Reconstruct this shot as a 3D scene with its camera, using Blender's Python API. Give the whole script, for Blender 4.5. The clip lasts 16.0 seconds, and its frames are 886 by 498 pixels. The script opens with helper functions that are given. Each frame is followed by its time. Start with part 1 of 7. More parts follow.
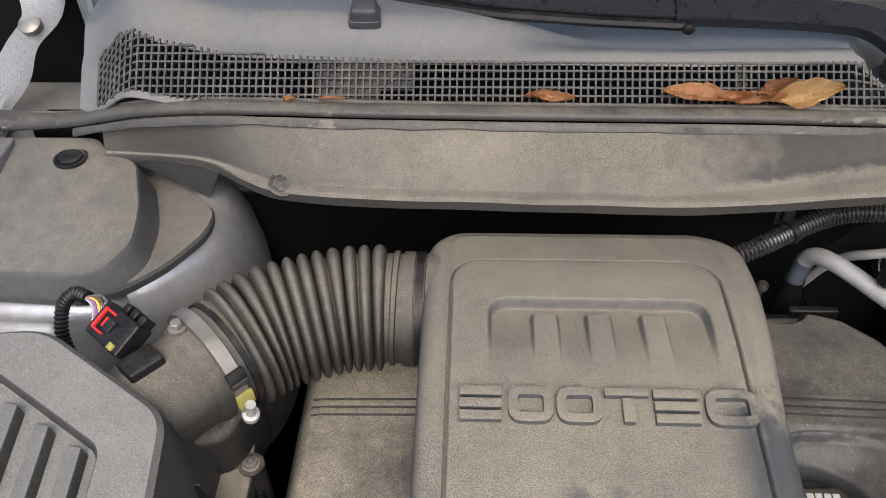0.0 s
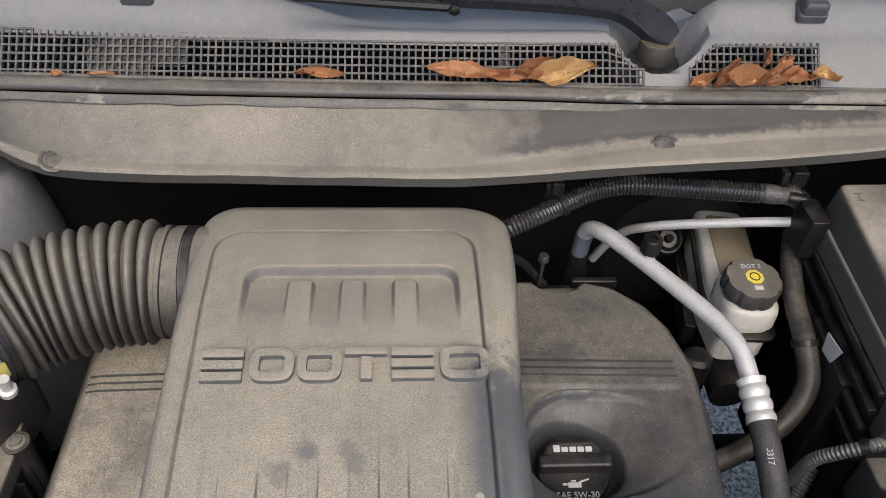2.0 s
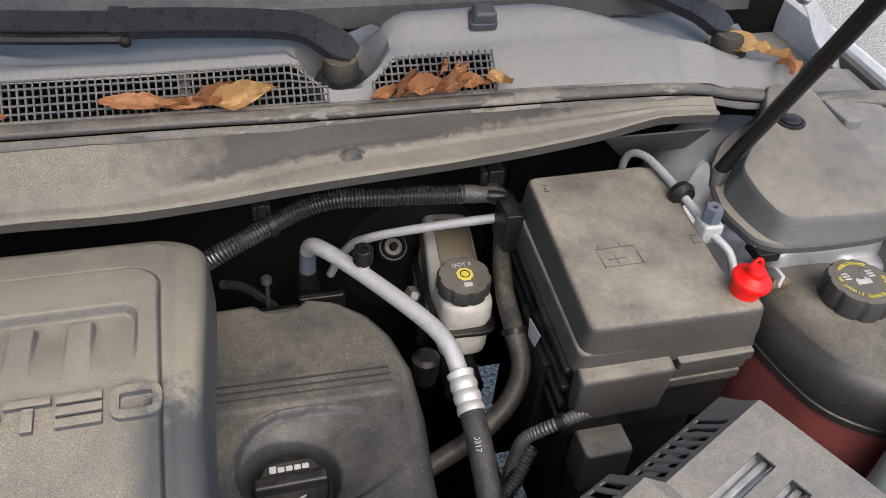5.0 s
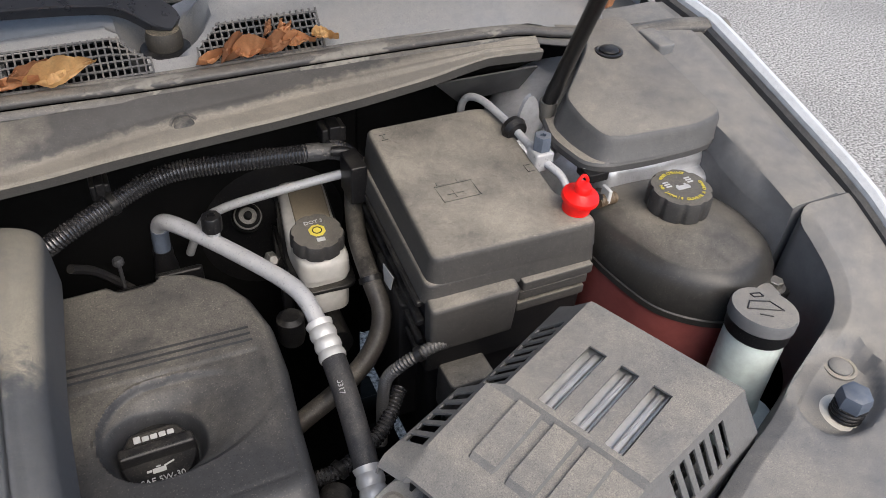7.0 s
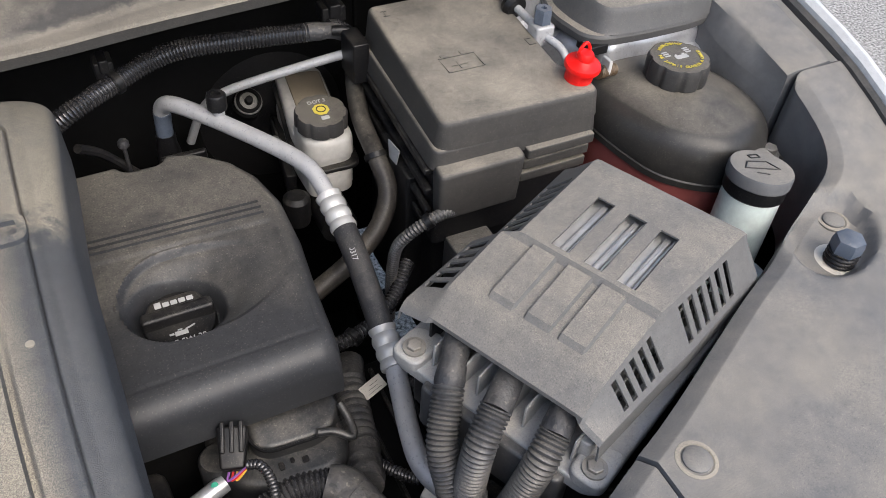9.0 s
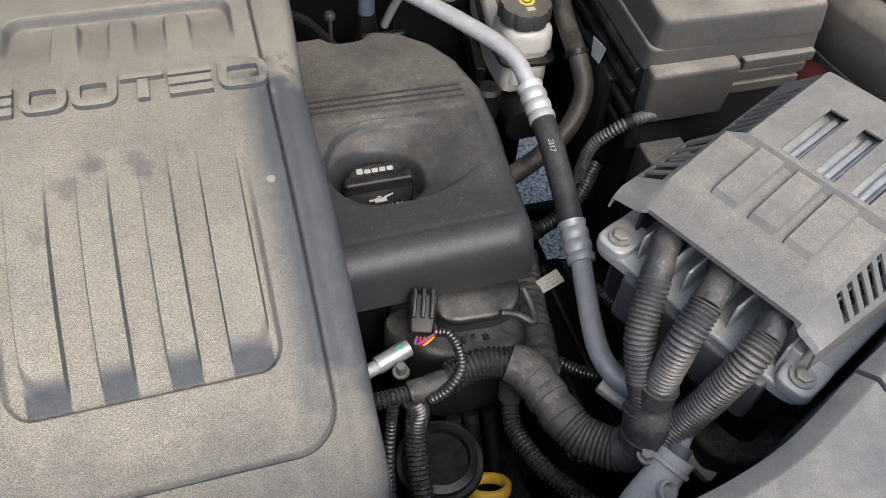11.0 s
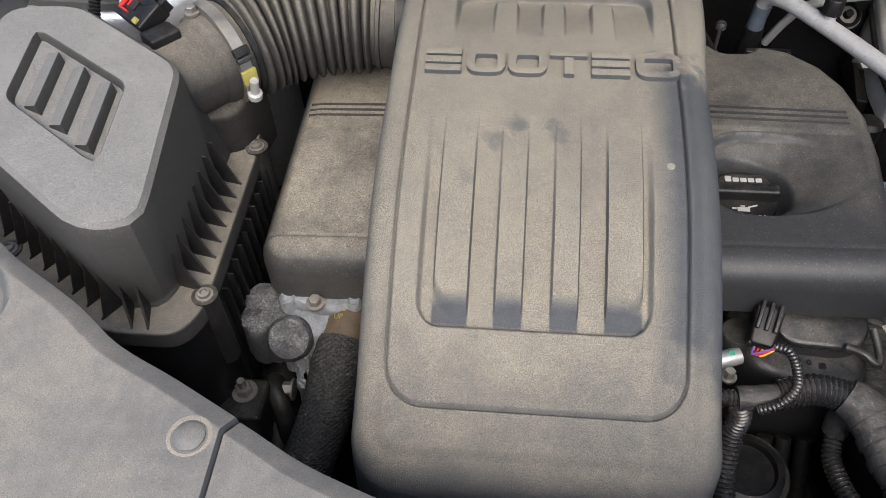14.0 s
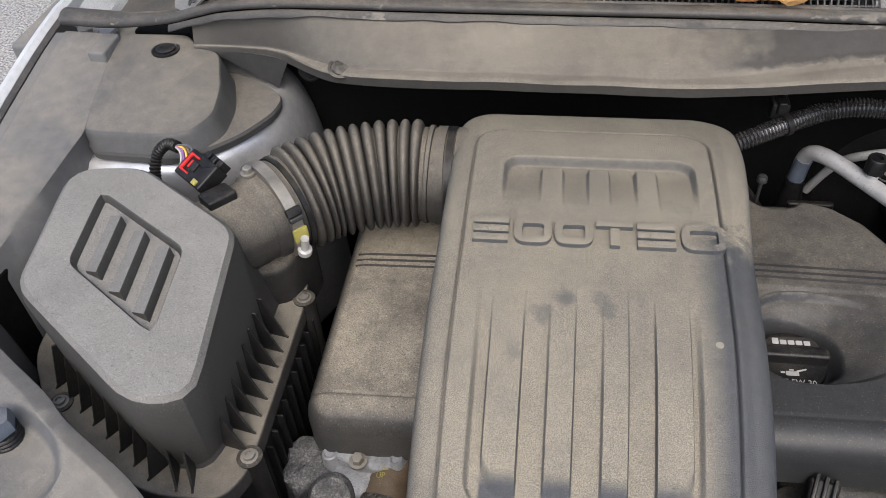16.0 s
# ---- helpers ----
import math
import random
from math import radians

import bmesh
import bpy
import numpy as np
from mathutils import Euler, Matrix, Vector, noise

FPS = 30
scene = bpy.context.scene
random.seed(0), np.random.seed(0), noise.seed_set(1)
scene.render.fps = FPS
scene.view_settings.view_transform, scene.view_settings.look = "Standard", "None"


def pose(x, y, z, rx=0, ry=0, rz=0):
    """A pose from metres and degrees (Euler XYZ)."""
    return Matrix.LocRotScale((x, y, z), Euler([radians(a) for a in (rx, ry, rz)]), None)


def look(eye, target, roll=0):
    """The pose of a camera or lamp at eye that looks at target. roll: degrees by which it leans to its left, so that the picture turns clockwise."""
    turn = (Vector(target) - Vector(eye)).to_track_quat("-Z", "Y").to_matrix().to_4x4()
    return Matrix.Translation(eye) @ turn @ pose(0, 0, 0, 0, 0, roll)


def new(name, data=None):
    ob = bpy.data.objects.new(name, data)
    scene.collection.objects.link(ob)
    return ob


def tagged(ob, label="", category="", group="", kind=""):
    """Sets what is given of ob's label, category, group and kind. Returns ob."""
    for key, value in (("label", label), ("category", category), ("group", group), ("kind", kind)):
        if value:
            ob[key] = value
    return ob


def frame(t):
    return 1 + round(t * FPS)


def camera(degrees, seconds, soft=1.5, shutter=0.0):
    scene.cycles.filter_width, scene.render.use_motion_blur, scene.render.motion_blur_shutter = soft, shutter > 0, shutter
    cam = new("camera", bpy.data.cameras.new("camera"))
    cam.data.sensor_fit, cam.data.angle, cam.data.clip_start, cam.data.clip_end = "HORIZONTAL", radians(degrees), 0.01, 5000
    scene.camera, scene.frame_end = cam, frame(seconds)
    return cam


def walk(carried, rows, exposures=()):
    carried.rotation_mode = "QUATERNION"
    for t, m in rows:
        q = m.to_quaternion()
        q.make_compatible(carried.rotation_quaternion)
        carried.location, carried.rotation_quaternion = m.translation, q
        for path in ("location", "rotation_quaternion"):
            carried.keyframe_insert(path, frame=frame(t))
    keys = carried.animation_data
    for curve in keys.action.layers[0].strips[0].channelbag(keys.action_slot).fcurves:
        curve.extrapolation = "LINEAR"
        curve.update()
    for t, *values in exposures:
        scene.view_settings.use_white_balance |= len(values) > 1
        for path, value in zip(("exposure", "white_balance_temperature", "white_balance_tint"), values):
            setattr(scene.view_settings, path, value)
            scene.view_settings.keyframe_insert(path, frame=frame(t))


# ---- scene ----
cam = camera(57.8, 16.0, soft=0.55)
METRES, EYE, TILT, LEAN, TURN = 0.9, 1.55, -42.0, 0.0, 1.7
PATH = [
    (0, (0.0192, 0.0357, 1.5584), (-0.0623, 1.4794, 0.1767), -1.51),
    (0.5, (0.0698, 0.0180, 1.5520), (0.0003, 1.4693, 0.1776), -1.38),
    (1, (0.1046, 0.0086, 1.5503), (0.0881, 1.4589, 0.1733), -0.09),
    (1.5, (0.1423, 0.0002, 1.5476), (0.1839, 1.4543, 0.1751), 1.32),
    (2, (0.1692, -0.0060, 1.5508), (0.3006, 1.4450, 0.1806), 3.39),
    (2.5, (0.1960, -0.0123, 1.5480), (0.3786, 1.4473, 0.1930), 4.28),
    (3, (0.2190, -0.0056, 1.5487), (0.4645, 1.4472, 0.1962), 5.09),
    (3.5, (0.2507, -0.0187, 1.5531), (0.5353, 1.4389, 0.2136), 5.05),
    (4, (0.2796, -0.0177, 1.5621), (0.6201, 1.4216, 0.2157), 5.06),
    (4.5, (0.3054, -0.0248, 1.5653), (0.7416, 1.4024, 0.2338), 6.22),
    (5, (0.3361, -0.0380, 1.5677), (0.8204, 1.3865, 0.2501), 5.79),
    (5.2, (0.3460, -0.0429, 1.5719), (0.8522, 1.3752, 0.2556), 5.73),
    (7.3, (0.3890, -0.1285, 1.5320), (1.1031, 1.2033, 0.2220), 4.29),
    (7.5, (0.3789, -0.1346, 1.5243), (1.1033, 1.1845, 0.2070), 4.42),
    (8, (0.3628, -0.1575, 1.5211), (1.0864, 1.1259, 0.1686), 4.17),
    (8.2, (0.3558, -0.1616, 1.5163), (1.0816, 1.1109, 0.1547), 4.19),
    (10.3, (0.2581, -0.1694, 1.4648), (0.8676, 1.0139, -0.0279), 6.09),
    (10.5, (0.2441, -0.1694, 1.4589), (0.8080, 1.0265, -0.0418), 5.71),
    (11, (0.2143, -0.1682, 1.4558), (0.6671, 1.0395, -0.0727), 5.20),
    (11.5, (0.1933, -0.1721, 1.4530), (0.5295, 1.0551, -0.0900), 3.65),
    (12, (0.1674, -0.1768, 1.4532), (0.3876, 1.0667, -0.0977), 2.28),
    (12.5, (0.1454, -0.1825, 1.4544), (0.2758, 1.0680, -0.1009), 1.76),
    (13, (0.1244, -0.1939, 1.4638), (0.1338, 1.0641, -0.0910), -0.24),
    (13.5, (0.1103, -0.2073, 1.4752), (0.0258, 1.0561, -0.0729), -1.77),
    (14, (0.0963, -0.2157, 1.4875), (-0.0621, 1.0577, -0.0466), -2.64),
    (14.5, (0.0854, -0.2132, 1.4984), (-0.1229, 1.0742, -0.0180), -3.44),
    (15, (0.0785, -0.2056, 1.5160), (-0.1602, 1.1416, 0.0572), -3.86),
    (15.5, (0.0767, -0.1850, 1.5323), (-0.1726, 1.1973, 0.1085), -3.95),
    (16, (0.0779, -0.1656, 1.5465), (-0.1689, 1.2599, 0.1656), -3.82),
]
EXPOSURE = ((0.0, 0.36, 6450, 10), (3.0, 0.54, 6450, 10), (5.0, 0.50, 6400, 10), (7.5, 0.40, 6350, 10), (10.5, 0.60, 6250, 9), (12.0, 0.70, 6300, 8), (13.5, 0.54, 6300, 9), (16.0, 0.35, 6350, 10))
walk(cam, [(t, look(eye, target, roll)) for t, eye, target, roll in PATH], EXPOSURE)

# world and light: bright overcast sky
world = bpy.data.worlds.new("sky")
scene.world = world
world.use_nodes = True
wn = world.node_tree
sky = wn.nodes.new("ShaderNodeTexSky")
sky.sky_type, sky.sun_disc = "NISHITA", False
sky.sun_elevation, sky.sun_rotation = radians(50), radians(172)
sky.air_density, sky.dust_density, sky.ozone_density = 1.0, 4.0, 1.0
wn.links.new(sky.outputs[0], wn.nodes["Background"].inputs[0])
wn.nodes["Background"].inputs[1].default_value = 0.19
sun = new("sun", bpy.data.lights.new("sun", "SUN"))
sun.data.energy, sun.data.angle, sun.data.color = 1.25, radians(60), (1.0, 0.95, 0.88)
sun.matrix_world = look((0.65, -1.6, 3.5), (0.35, 0.4, 0.9))

# ---- materials ----
DUST = (0.362, 0.326, 0.264)


def ramp(nt, val, lo, hi, a=0.0, b=1.0):
    n = nt.nodes.new("ShaderNodeMapRange")
    n.inputs[1].default_value, n.inputs[2].default_value, n.inputs[3].default_value, n.inputs[4].default_value = lo, hi, a, b
    n.clamp = True
    nt.links.new(val, n.inputs[0])
    return n.outputs[0]


def calc(nt, op, a, b):
    n = nt.nodes.new("ShaderNodeMath")
    n.operation = op
    n.use_clamp = op in ("ADD", "SUBTRACT")
    for i, v in enumerate((a, b)):
        if isinstance(v, (int, float)):
            n.inputs[i].default_value = v
        else:
            nt.links.new(v, n.inputs[i])
    return n.outputs[0]


def grain(nt, scale, detail=3.0, rough=0.6, stretch=None):
    n = nt.nodes.new("ShaderNodeTexNoise")
    n.inputs["Scale"].default_value, n.inputs["Detail"].default_value, n.inputs["Roughness"].default_value = scale, detail, rough
    g = nt.nodes.new("ShaderNodeNewGeometry")
    if stretch:
        m = nt.nodes.new("ShaderNodeMapping")
        m.inputs["Scale"].default_value = stretch
        nt.links.new(g.outputs["Position"], m.inputs[0])
        nt.links.new(m.outputs[0], n.inputs["Vector"])
    else:
        nt.links.new(g.outputs["Position"], n.inputs["Vector"])
    return n.outputs["Fac"]


def blend(nt, fac, a, b):
    n = nt.nodes.new("ShaderNodeMix")
    n.data_type = "RGBA"
    for sock, v in ((n.inputs["Factor"], fac), (n.inputs["A"], a), (n.inputs["B"], b)):
        if isinstance(v, (int, float)):
            sock.default_value = v
        elif isinstance(v, tuple):
            sock.default_value = (*v, 1)
        else:
            nt.links.new(v, sock)
    return n.outputs["Result"]


def dusty(name, base, rough=0.55, amount=0.0, spread=0.5, metal=0.0, bump=0.15, fine=900.0, wide=9.0, dust=DUST, wipe=None, flat=(0.25, 0.85), spec=0.35, grit=0.35, relief=0.0006):
    """Moulded plastic, rubber or metal with settled dust: more on faces that look up, uneven at two scales."""
    m = bpy.data.materials.new(name)
    m.use_nodes = True
    nt = m.node_tree
    p = nt.nodes["Principled BSDF"]
    f, w = grain(nt, fine, 2.0), grain(nt, wide, 4.0, 0.65)
    mid = grain(nt, wide * 9, 3.0)
    tone = blend(nt, mid, tuple(c * 0.75 for c in base), tuple(min(1, c * 1.25) for c in base))
    if amount > 0:
        g = nt.nodes.new("ShaderNodeNewGeometry")
        z = nt.nodes.new("ShaderNodeSeparateXYZ")
        nt.links.new(g.outputs["Normal"], z.inputs[0])
        up = ramp(nt, z.outputs[2], flat[0], flat[1], 0.12, 1.0)
        a = calc(nt, "ADD", amount, ramp(nt, w, 0.3, 0.7, -spread, spread))
        a = calc(nt, "ADD", a, ramp(nt, mid, 0.3, 0.7, -spread * 0.3, spread * 0.3))
        a = calc(nt, "MULTIPLY", a, up)
        if wipe:
            pos = nt.nodes.new("ShaderNodeSeparateXYZ")
            nt.links.new(g.outputs["Position"], pos.inputs[0])
            a = calc(nt, "MULTIPLY", a, wipe(nt, pos.outputs, w, mid))
        a = calc(nt, "MULTIPLY", a, ramp(nt, f, 0.3, 0.62, 0.72, 1.0))
        sand = blend(nt, ramp(nt, f, 0.39, 0.61), tuple(c * (1 - 0.38 * grit) for c in dust), tuple(min(1, c * (1 + 0.26 * grit)) for c in dust))
        tone = blend(nt, a, tone, sand)
        # loose pale grains and dark pits
        s = grain(nt, fine * 0.8, 1.0)
        tone = blend(nt, calc(nt, "MULTIPLY", ramp(nt, s, 0.66, 0.71, 0.0, 0.6), ramp(nt, a, 0.0, 0.8, 0.14, 1.0)), tone, tuple(min(1, c * 1.4) for c in dust))
        tone = blend(nt, ramp(nt, s, 0.37, 0.31, 0.0, 0.45), tone, tuple(c * 0.5 for c in base))
        nt.links.new(ramp(nt, a, 0, 1, rough, 0.93), p.inputs["Roughness"])
        nt.links.new(ramp(nt, a, 0, 0.5, metal, 0.0), p.inputs["Metallic"])
    else:
        nt.links.new(ramp(nt, mid, 0.3, 0.7, rough * 0.85, min(1, rough * 1.15)), p.inputs["Roughness"])
        p.inputs["Metallic"].default_value = metal
    nt.links.new(tone, p.inputs["Base Color"])
    p.inputs["Specular IOR Level"].default_value = spec
    b = nt.nodes.new("ShaderNodeBump")
    b.inputs["Strength"].default_value, b.inputs["Distance"].default_value = bump, relief
    nt.links.new(f, b.inputs["Height"])
    nt.links.new(b.outputs[0], p.inputs["Normal"])
    return m


def away(nt, pos, x, y, rag):
    """Distance in plan from a spot, with a ragged rim."""
    c = nt.nodes.new("ShaderNodeCombineXYZ")
    for i in range(2):
        nt.links.new(pos[i], c.inputs[i])
    v = nt.nodes.new("ShaderNodeVectorMath")
    v.operation = "DISTANCE"
    nt.links.new(c.outputs[0], v.inputs[0])
    v.inputs[1].default_value = (x, y, 0)
    return calc(nt, "ADD", v.outputs["Value"], ramp(nt, rag, 0.3, 0.7, -0.004, 0.004))


SMUDGES = ((0.055, 0.300, 0.010), (0.082, 0.341, 0.011), (0.098, 0.356, 0.012), (0.103, 0.360, 0.010), (0.142, 0.346, 0.009), (0.135, 0.359, 0.010))
PADS = ((0.034, 0.0635), (0.088, 0.111), (0.137, 0.159), (0.184, 0.214))


def cover_wipe(nt, pos, w, mid):
    # rubbed cleaner along the driver's side rim and over the nose
    side = calc(nt, "ADD", pos[0], calc(nt, "ADD", ramp(nt, mid, 0.3, 0.7, -0.003, 0.003), ramp(nt, w, 0.3, 0.7, -0.008, 0.008)))
    side = ramp(nt, side, 0.222, 0.246, 1.0, 0.13)
    front = ramp(nt, calc(nt, "ADD", pos[1], ramp(nt, w, 0.3, 0.7, -0.05, 0.05)), 0.16, 0.20, 0.75, 0.0)
    side = calc(nt, "MAXIMUM", side, front)
    back = ramp(nt, calc(nt, "ADD", pos[1], ramp(nt, mid, 0.3, 0.7, -0.02, 0.02)), 0.415, 0.455, 0.0, 1.0)
    side = calc(nt, "MAXIMUM", side, back)
    nose = calc(nt, "ADD", pos[1], ramp(nt, w, 0.3, 0.7, -0.05, 0.05))
    nose = ramp(nt, nose, 0.05, 0.2, 0.5, 1.0)
    out = calc(nt, "MULTIPLY", side, nose)
    # finger marks
    for x, y, r in SMUDGES:
        out = calc(nt, "MULTIPLY", out, ramp(nt, away(nt, pos, x, y, mid), r * 0.5, r * 1.1, 0.62, 1.0))
    # bare front ends of the four raised pads
    for a, b in PADS:
        w2 = calc(nt, "MULTIPLY", ramp(nt, pos[0], a - 0.002, a), ramp(nt, pos[0], b, b + 0.002, 1.0, 0.0))
        h2 = calc(nt, "MULTIPLY", ramp(nt, pos[1], 0.176, 0.182), ramp(nt, pos[1], 0.193, 0.204, 1.0, 0.0))
        out = calc(nt, "MULTIPLY", out, ramp(nt, calc(nt, "MULTIPLY", w2, h2), 0.0, 1.0, 1.0, 0.1))
    return out


def rocker_wipe(nt, pos, w, mid):
    # dust lies on the rear half, the front was wiped
    f = calc(nt, "ADD", pos[1], ramp(nt, w, 0.3, 0.7, -0.05, 0.05))
    f = ramp(nt, f, 0.38, 0.56, 0.13, 1.2)
    return calc(nt, "MAXIMUM", f, ramp(nt, pos[0], 0.05, 0.0, 0.0, 3.1))


def splash_wipe(nt, pos, w, mid):
    # bare stretch where water ran, towards the driver's side
    f = calc(nt, "ADD", pos[0], ramp(nt, w, 0.3, 0.7, -0.12, 0.12))
    rise = nt.nodes.new("ShaderNodeMath")
    rise.operation = "MULTIPLY_ADD"
    nt.links.new(pos[0], rise.inputs[0])
    rise.inputs[1].default_value = -0.05
    nt.links.new(pos[2], rise.inputs[2])
    low = nt.nodes.new("ShaderNodeMath")
    nt.links.new(rise.outputs[0], low.inputs[0])
    nt.links.new(ramp(nt, mid, 0.3, 0.7, -0.002, 0.002), low.inputs[1])
    up = ramp(nt, low.outputs[0], 1.0225, 1.0265, 1.15, 0.12)
    f = ramp(nt, f, 0.20, 0.30, 0.0, 1.0)
    g = calc(nt, "SUBTRACT", 1.0, f)
    return calc(nt, "ADD", calc(nt, "MULTIPLY", f, up), g)


M = {}
M["cover"] = dusty("dusty_moulded_cover", (0.06, 0.067, 0.079), 0.5, 0.84, 0.2, fine=1100, bump=1.0, wipe=cover_wipe, flat=(0.15, 0.80), grit=0.85, dust=(0.325, 0.292, 0.229), relief=0.0011)
M["rocker"] = dusty("black_rocker_cover", (0.032, 0.034, 0.038), 0.42, 0.26, 0.14, flat=(0.6, 0.97), wide=9, fine=600, wipe=rocker_wipe)
M["box"] = dusty("airbox_plastic", (0.026, 0.026, 0.026), 0.45, 0.72, 0.10, flat=(0.52, 0.98), wide=12, spec=0.3, dust=(0.362, 0.353, 0.332), grit=0.08, bump=0.05)
M["finplastic"] = dusty("black_fin_plastic", (0.014, 0.014, 0.015), 0.5, 0.2, 0.2, flat=(0.45, 0.97), wide=25, spec=0.25)
M["flap"] = dusty("dark_flap_plastic", (0.05, 0.051, 0.053), 0.5, 0.1, 0.1, spec=0.3)
M["black"] = dusty("black_plastic", (0.009, 0.009, 0.010), 0.42, 0.05, 0.1, wide=25, spec=0.35)
M["blackclean"] = dusty("black_plastic_clean", (0.008, 0.008, 0.009), 0.36, 0.02, 0.06, flat=(0.3, 0.95), wide=30, spec=0.32)
M["grille"] = dusty("mesh_plastic", (0.05, 0.052, 0.056), 0.5, 0.12, 0.2, wide=30)
M["dullyellow"] = dusty("dull_yellow", (0.33, 0.3, 0.08), 0.5)
M["duct"] = dusty("duct_rubber", (0.02, 0.02, 0.021), 0.6, 0.48, 0.16, flat=(0.12, 0.95), wide=16, grit=0.6)
M["hose"] = dusty("ribbed_loom", (0.026, 0.026, 0.029), 0.24, 0.05, 0.1, flat=(0.4, 0.98), wide=25, spec=0.85)
M["hosedust"] = dusty("dusty_loom", (0.054, 0.055, 0.058), 0.34, 0.16, 0.2, flat=(0.3, 0.98), wide=25, spec=0.6)
M["tape"] = dusty("cloth_tape", (0.042, 0.043, 0.047), 0.42, 0.12, 0.2, bump=1.0, fine=200, relief=0.0012)
M["cowl"] = dusty("grey_cowl_plastic", (0.135, 0.145, 0.162), 0.33, 0.42, 0.2, flat=(0.975, 0.88), wide=12, spec=0.5, dust=(0.23, 0.215, 0.19))
M["cowldust"] = dusty("dusty_splash_panel", (0.045, 0.045, 0.046), 0.5, 0.55, 0.16, flat=(0.1, 0.9), wide=8, fine=950, wipe=splash_wipe, grit=0.6)
M["trim"] = dusty("grey_trim_plastic", (0.115, 0.120, 0.128), 0.42, 0.42, 0.26, flat=(0.55, 0.98), wide=7, fine=1100)
M["seal"] = dusty("rubber_seal", (0.035, 0.035, 0.036), 0.5, 0.3, 0.28, flat=(0.1, 0.9), wide=30)
M["silver"] = dusty("silver_paint", (0.58, 0.59, 0.61), 0.33, 0.05, 0.12, metal=0.65)
M["body"] = dusty("pale_body_paint", (0.62, 0.64, 0.66), 0.3, 0.08, 0.2)
M["alu"] = dusty("aluminium_tube", (0.44, 0.445, 0.455), 0.5, 0.12, 0.25, metal=0.35, fine=400)
M["cast"] = dusty("cast_aluminium", (0.36, 0.375, 0.395), 0.55, 0.2, 0.4, metal=0.3, bump=1.0, fine=420, wide=45, grit=1.0, dust=(0.13, 0.13, 0.13), relief=0.0015)
M["bright"] = dusty("bright_crimp", (0.52, 0.515, 0.50), 0.45, metal=0.4, bump=0.03)
M["ecumetal"] = dusty("finned_aluminium", (0.40, 0.40, 0.395), 0.45, 0.24, 0.3, metal=0.4, bump=0.3, wide=35, grit=0.9)
M["beige"] = dusty("beige_spot", (0.30, 0.275, 0.225), 0.7)
# pale teal stands in for the sky mirrored in the windscreen
M["dash"] = dusty("dashboard_sky_tone", (0.3, 0.36, 0.37), 0.5)
# near-black without gloss: the deep shade of the gaps is put into this colour
M["dark"] = dusty("deep_shade_black", (0.005, 0.005, 0.005), 0.7, spec=0.1)
M["bolt"] = dusty("plated_bolt", (0.3, 0.29, 0.27), 0.4, 0.2, 0.3, metal=0.8)
M["ecm"] = dusty("grey_shield_plastic", (0.120, 0.121, 0.122), 0.46, 0.44, 0.22, flat=(0.62, 0.99), wide=14, fine=950, grit=0.6)
M["fuse"] = dusty("fusebox_plastic", (0.03, 0.03, 0.031), 0.5, 0.6, 0.25, flat=(0.6, 0.98), fine=950, wide=14)
M["tank"] = dusty("dark_tank_plastic", (0.020, 0.020, 0.020), 0.3, 0.38, 0.2, flat=(0.84, 1.0), wide=14, fine=950)
M["capblack"] = dusty("dusty_cap_plastic", (0.028, 0.028, 0.029), 0.5, 0.3, 0.12, flat=(0.6, 0.98), fine=950)
M["leaf"] = dusty("dry_leaf", (0.56, 0.29, 0.145), 0.6, wide=40, fine=200, bump=0.5)
M["leafpale"] = dusty("pale_dry_leaf", (0.64, 0.42, 0.2), 0.55, wide=40, fine=200, bump=0.4)
M["leafbrown"] = dusty("brown_dry_leaf", (0.38, 0.19, 0.10), 0.65, wide=40, fine=200, bump=0.5)
M["yellow"] = dusty("yellow_plastic", (0.75, 0.48, 0.06), 0.4)
M["capyellow"] = dusty("yellow_print", (0.6, 0.5, 0.08), 0.5)
M["red"] = dusty("red_cap_plastic", (0.8, 0.012, 0.01), 0.32)
M["white"] = dusty("white_print", (0.42, 0.42, 0.41), 0.6)
M["wirered"] = dusty("red_clip", (0.6, 0.03, 0.03), 0.5)
M["green"] = dusty("green_dot", (0.02, 0.35, 0.22), 0.5)
M["dustrim"] = dusty("dust_in_a_recess", (0.16, 0.155, 0.145), 0.8, 0.9, 0.15, fine=950)
M["purple"] = dusty("purple_wire", (0.25, 0.1, 0.35), 0.5)
M["brownhose"] = dusty("brown_band", (0.10, 0.068, 0.04), 0.5, 0.08, 0.12)
M["bluecap"] = dusty("blue_grey_cap", (0.09, 0.11, 0.145), 0.4, 0.15, 0.2)
M["wiper"] = dusty("satin_black_arm", (0.016, 0.018, 0.024), 0.3, spec=0.6)
M["oldhose"] = dusty("old_rubber_hose", (0.034, 0.031, 0.028), 0.45, 0.10, 0.2, flat=(0.3, 0.95), wide=30)
M["rubber"] = dusty("grey_black_rubber", (0.034, 0.034, 0.036), 0.5, 0.05, 0.1, wide=40)
M["motor"] = dusty("pale_cast_metal", (0.60, 0.585, 0.55), 0.5, 0.1, 0.2, bump=0.5, fine=400)
M["oldcast"] = dusty("sooty_cast_metal", (0.07, 0.072, 0.076), 0.6, 0.4, 0.5, metal=0.2, bump=1.0, fine=380, wide=60, grit=1.0, dust=(0.26, 0.26, 0.26), relief=0.0015)
M["loomgrey"] = dusty("glossy_black_loom", (0.020, 0.020, 0.022), 0.22, 0.04, 0.1, flat=(0.4, 0.98), wide=25, spec=1.0)
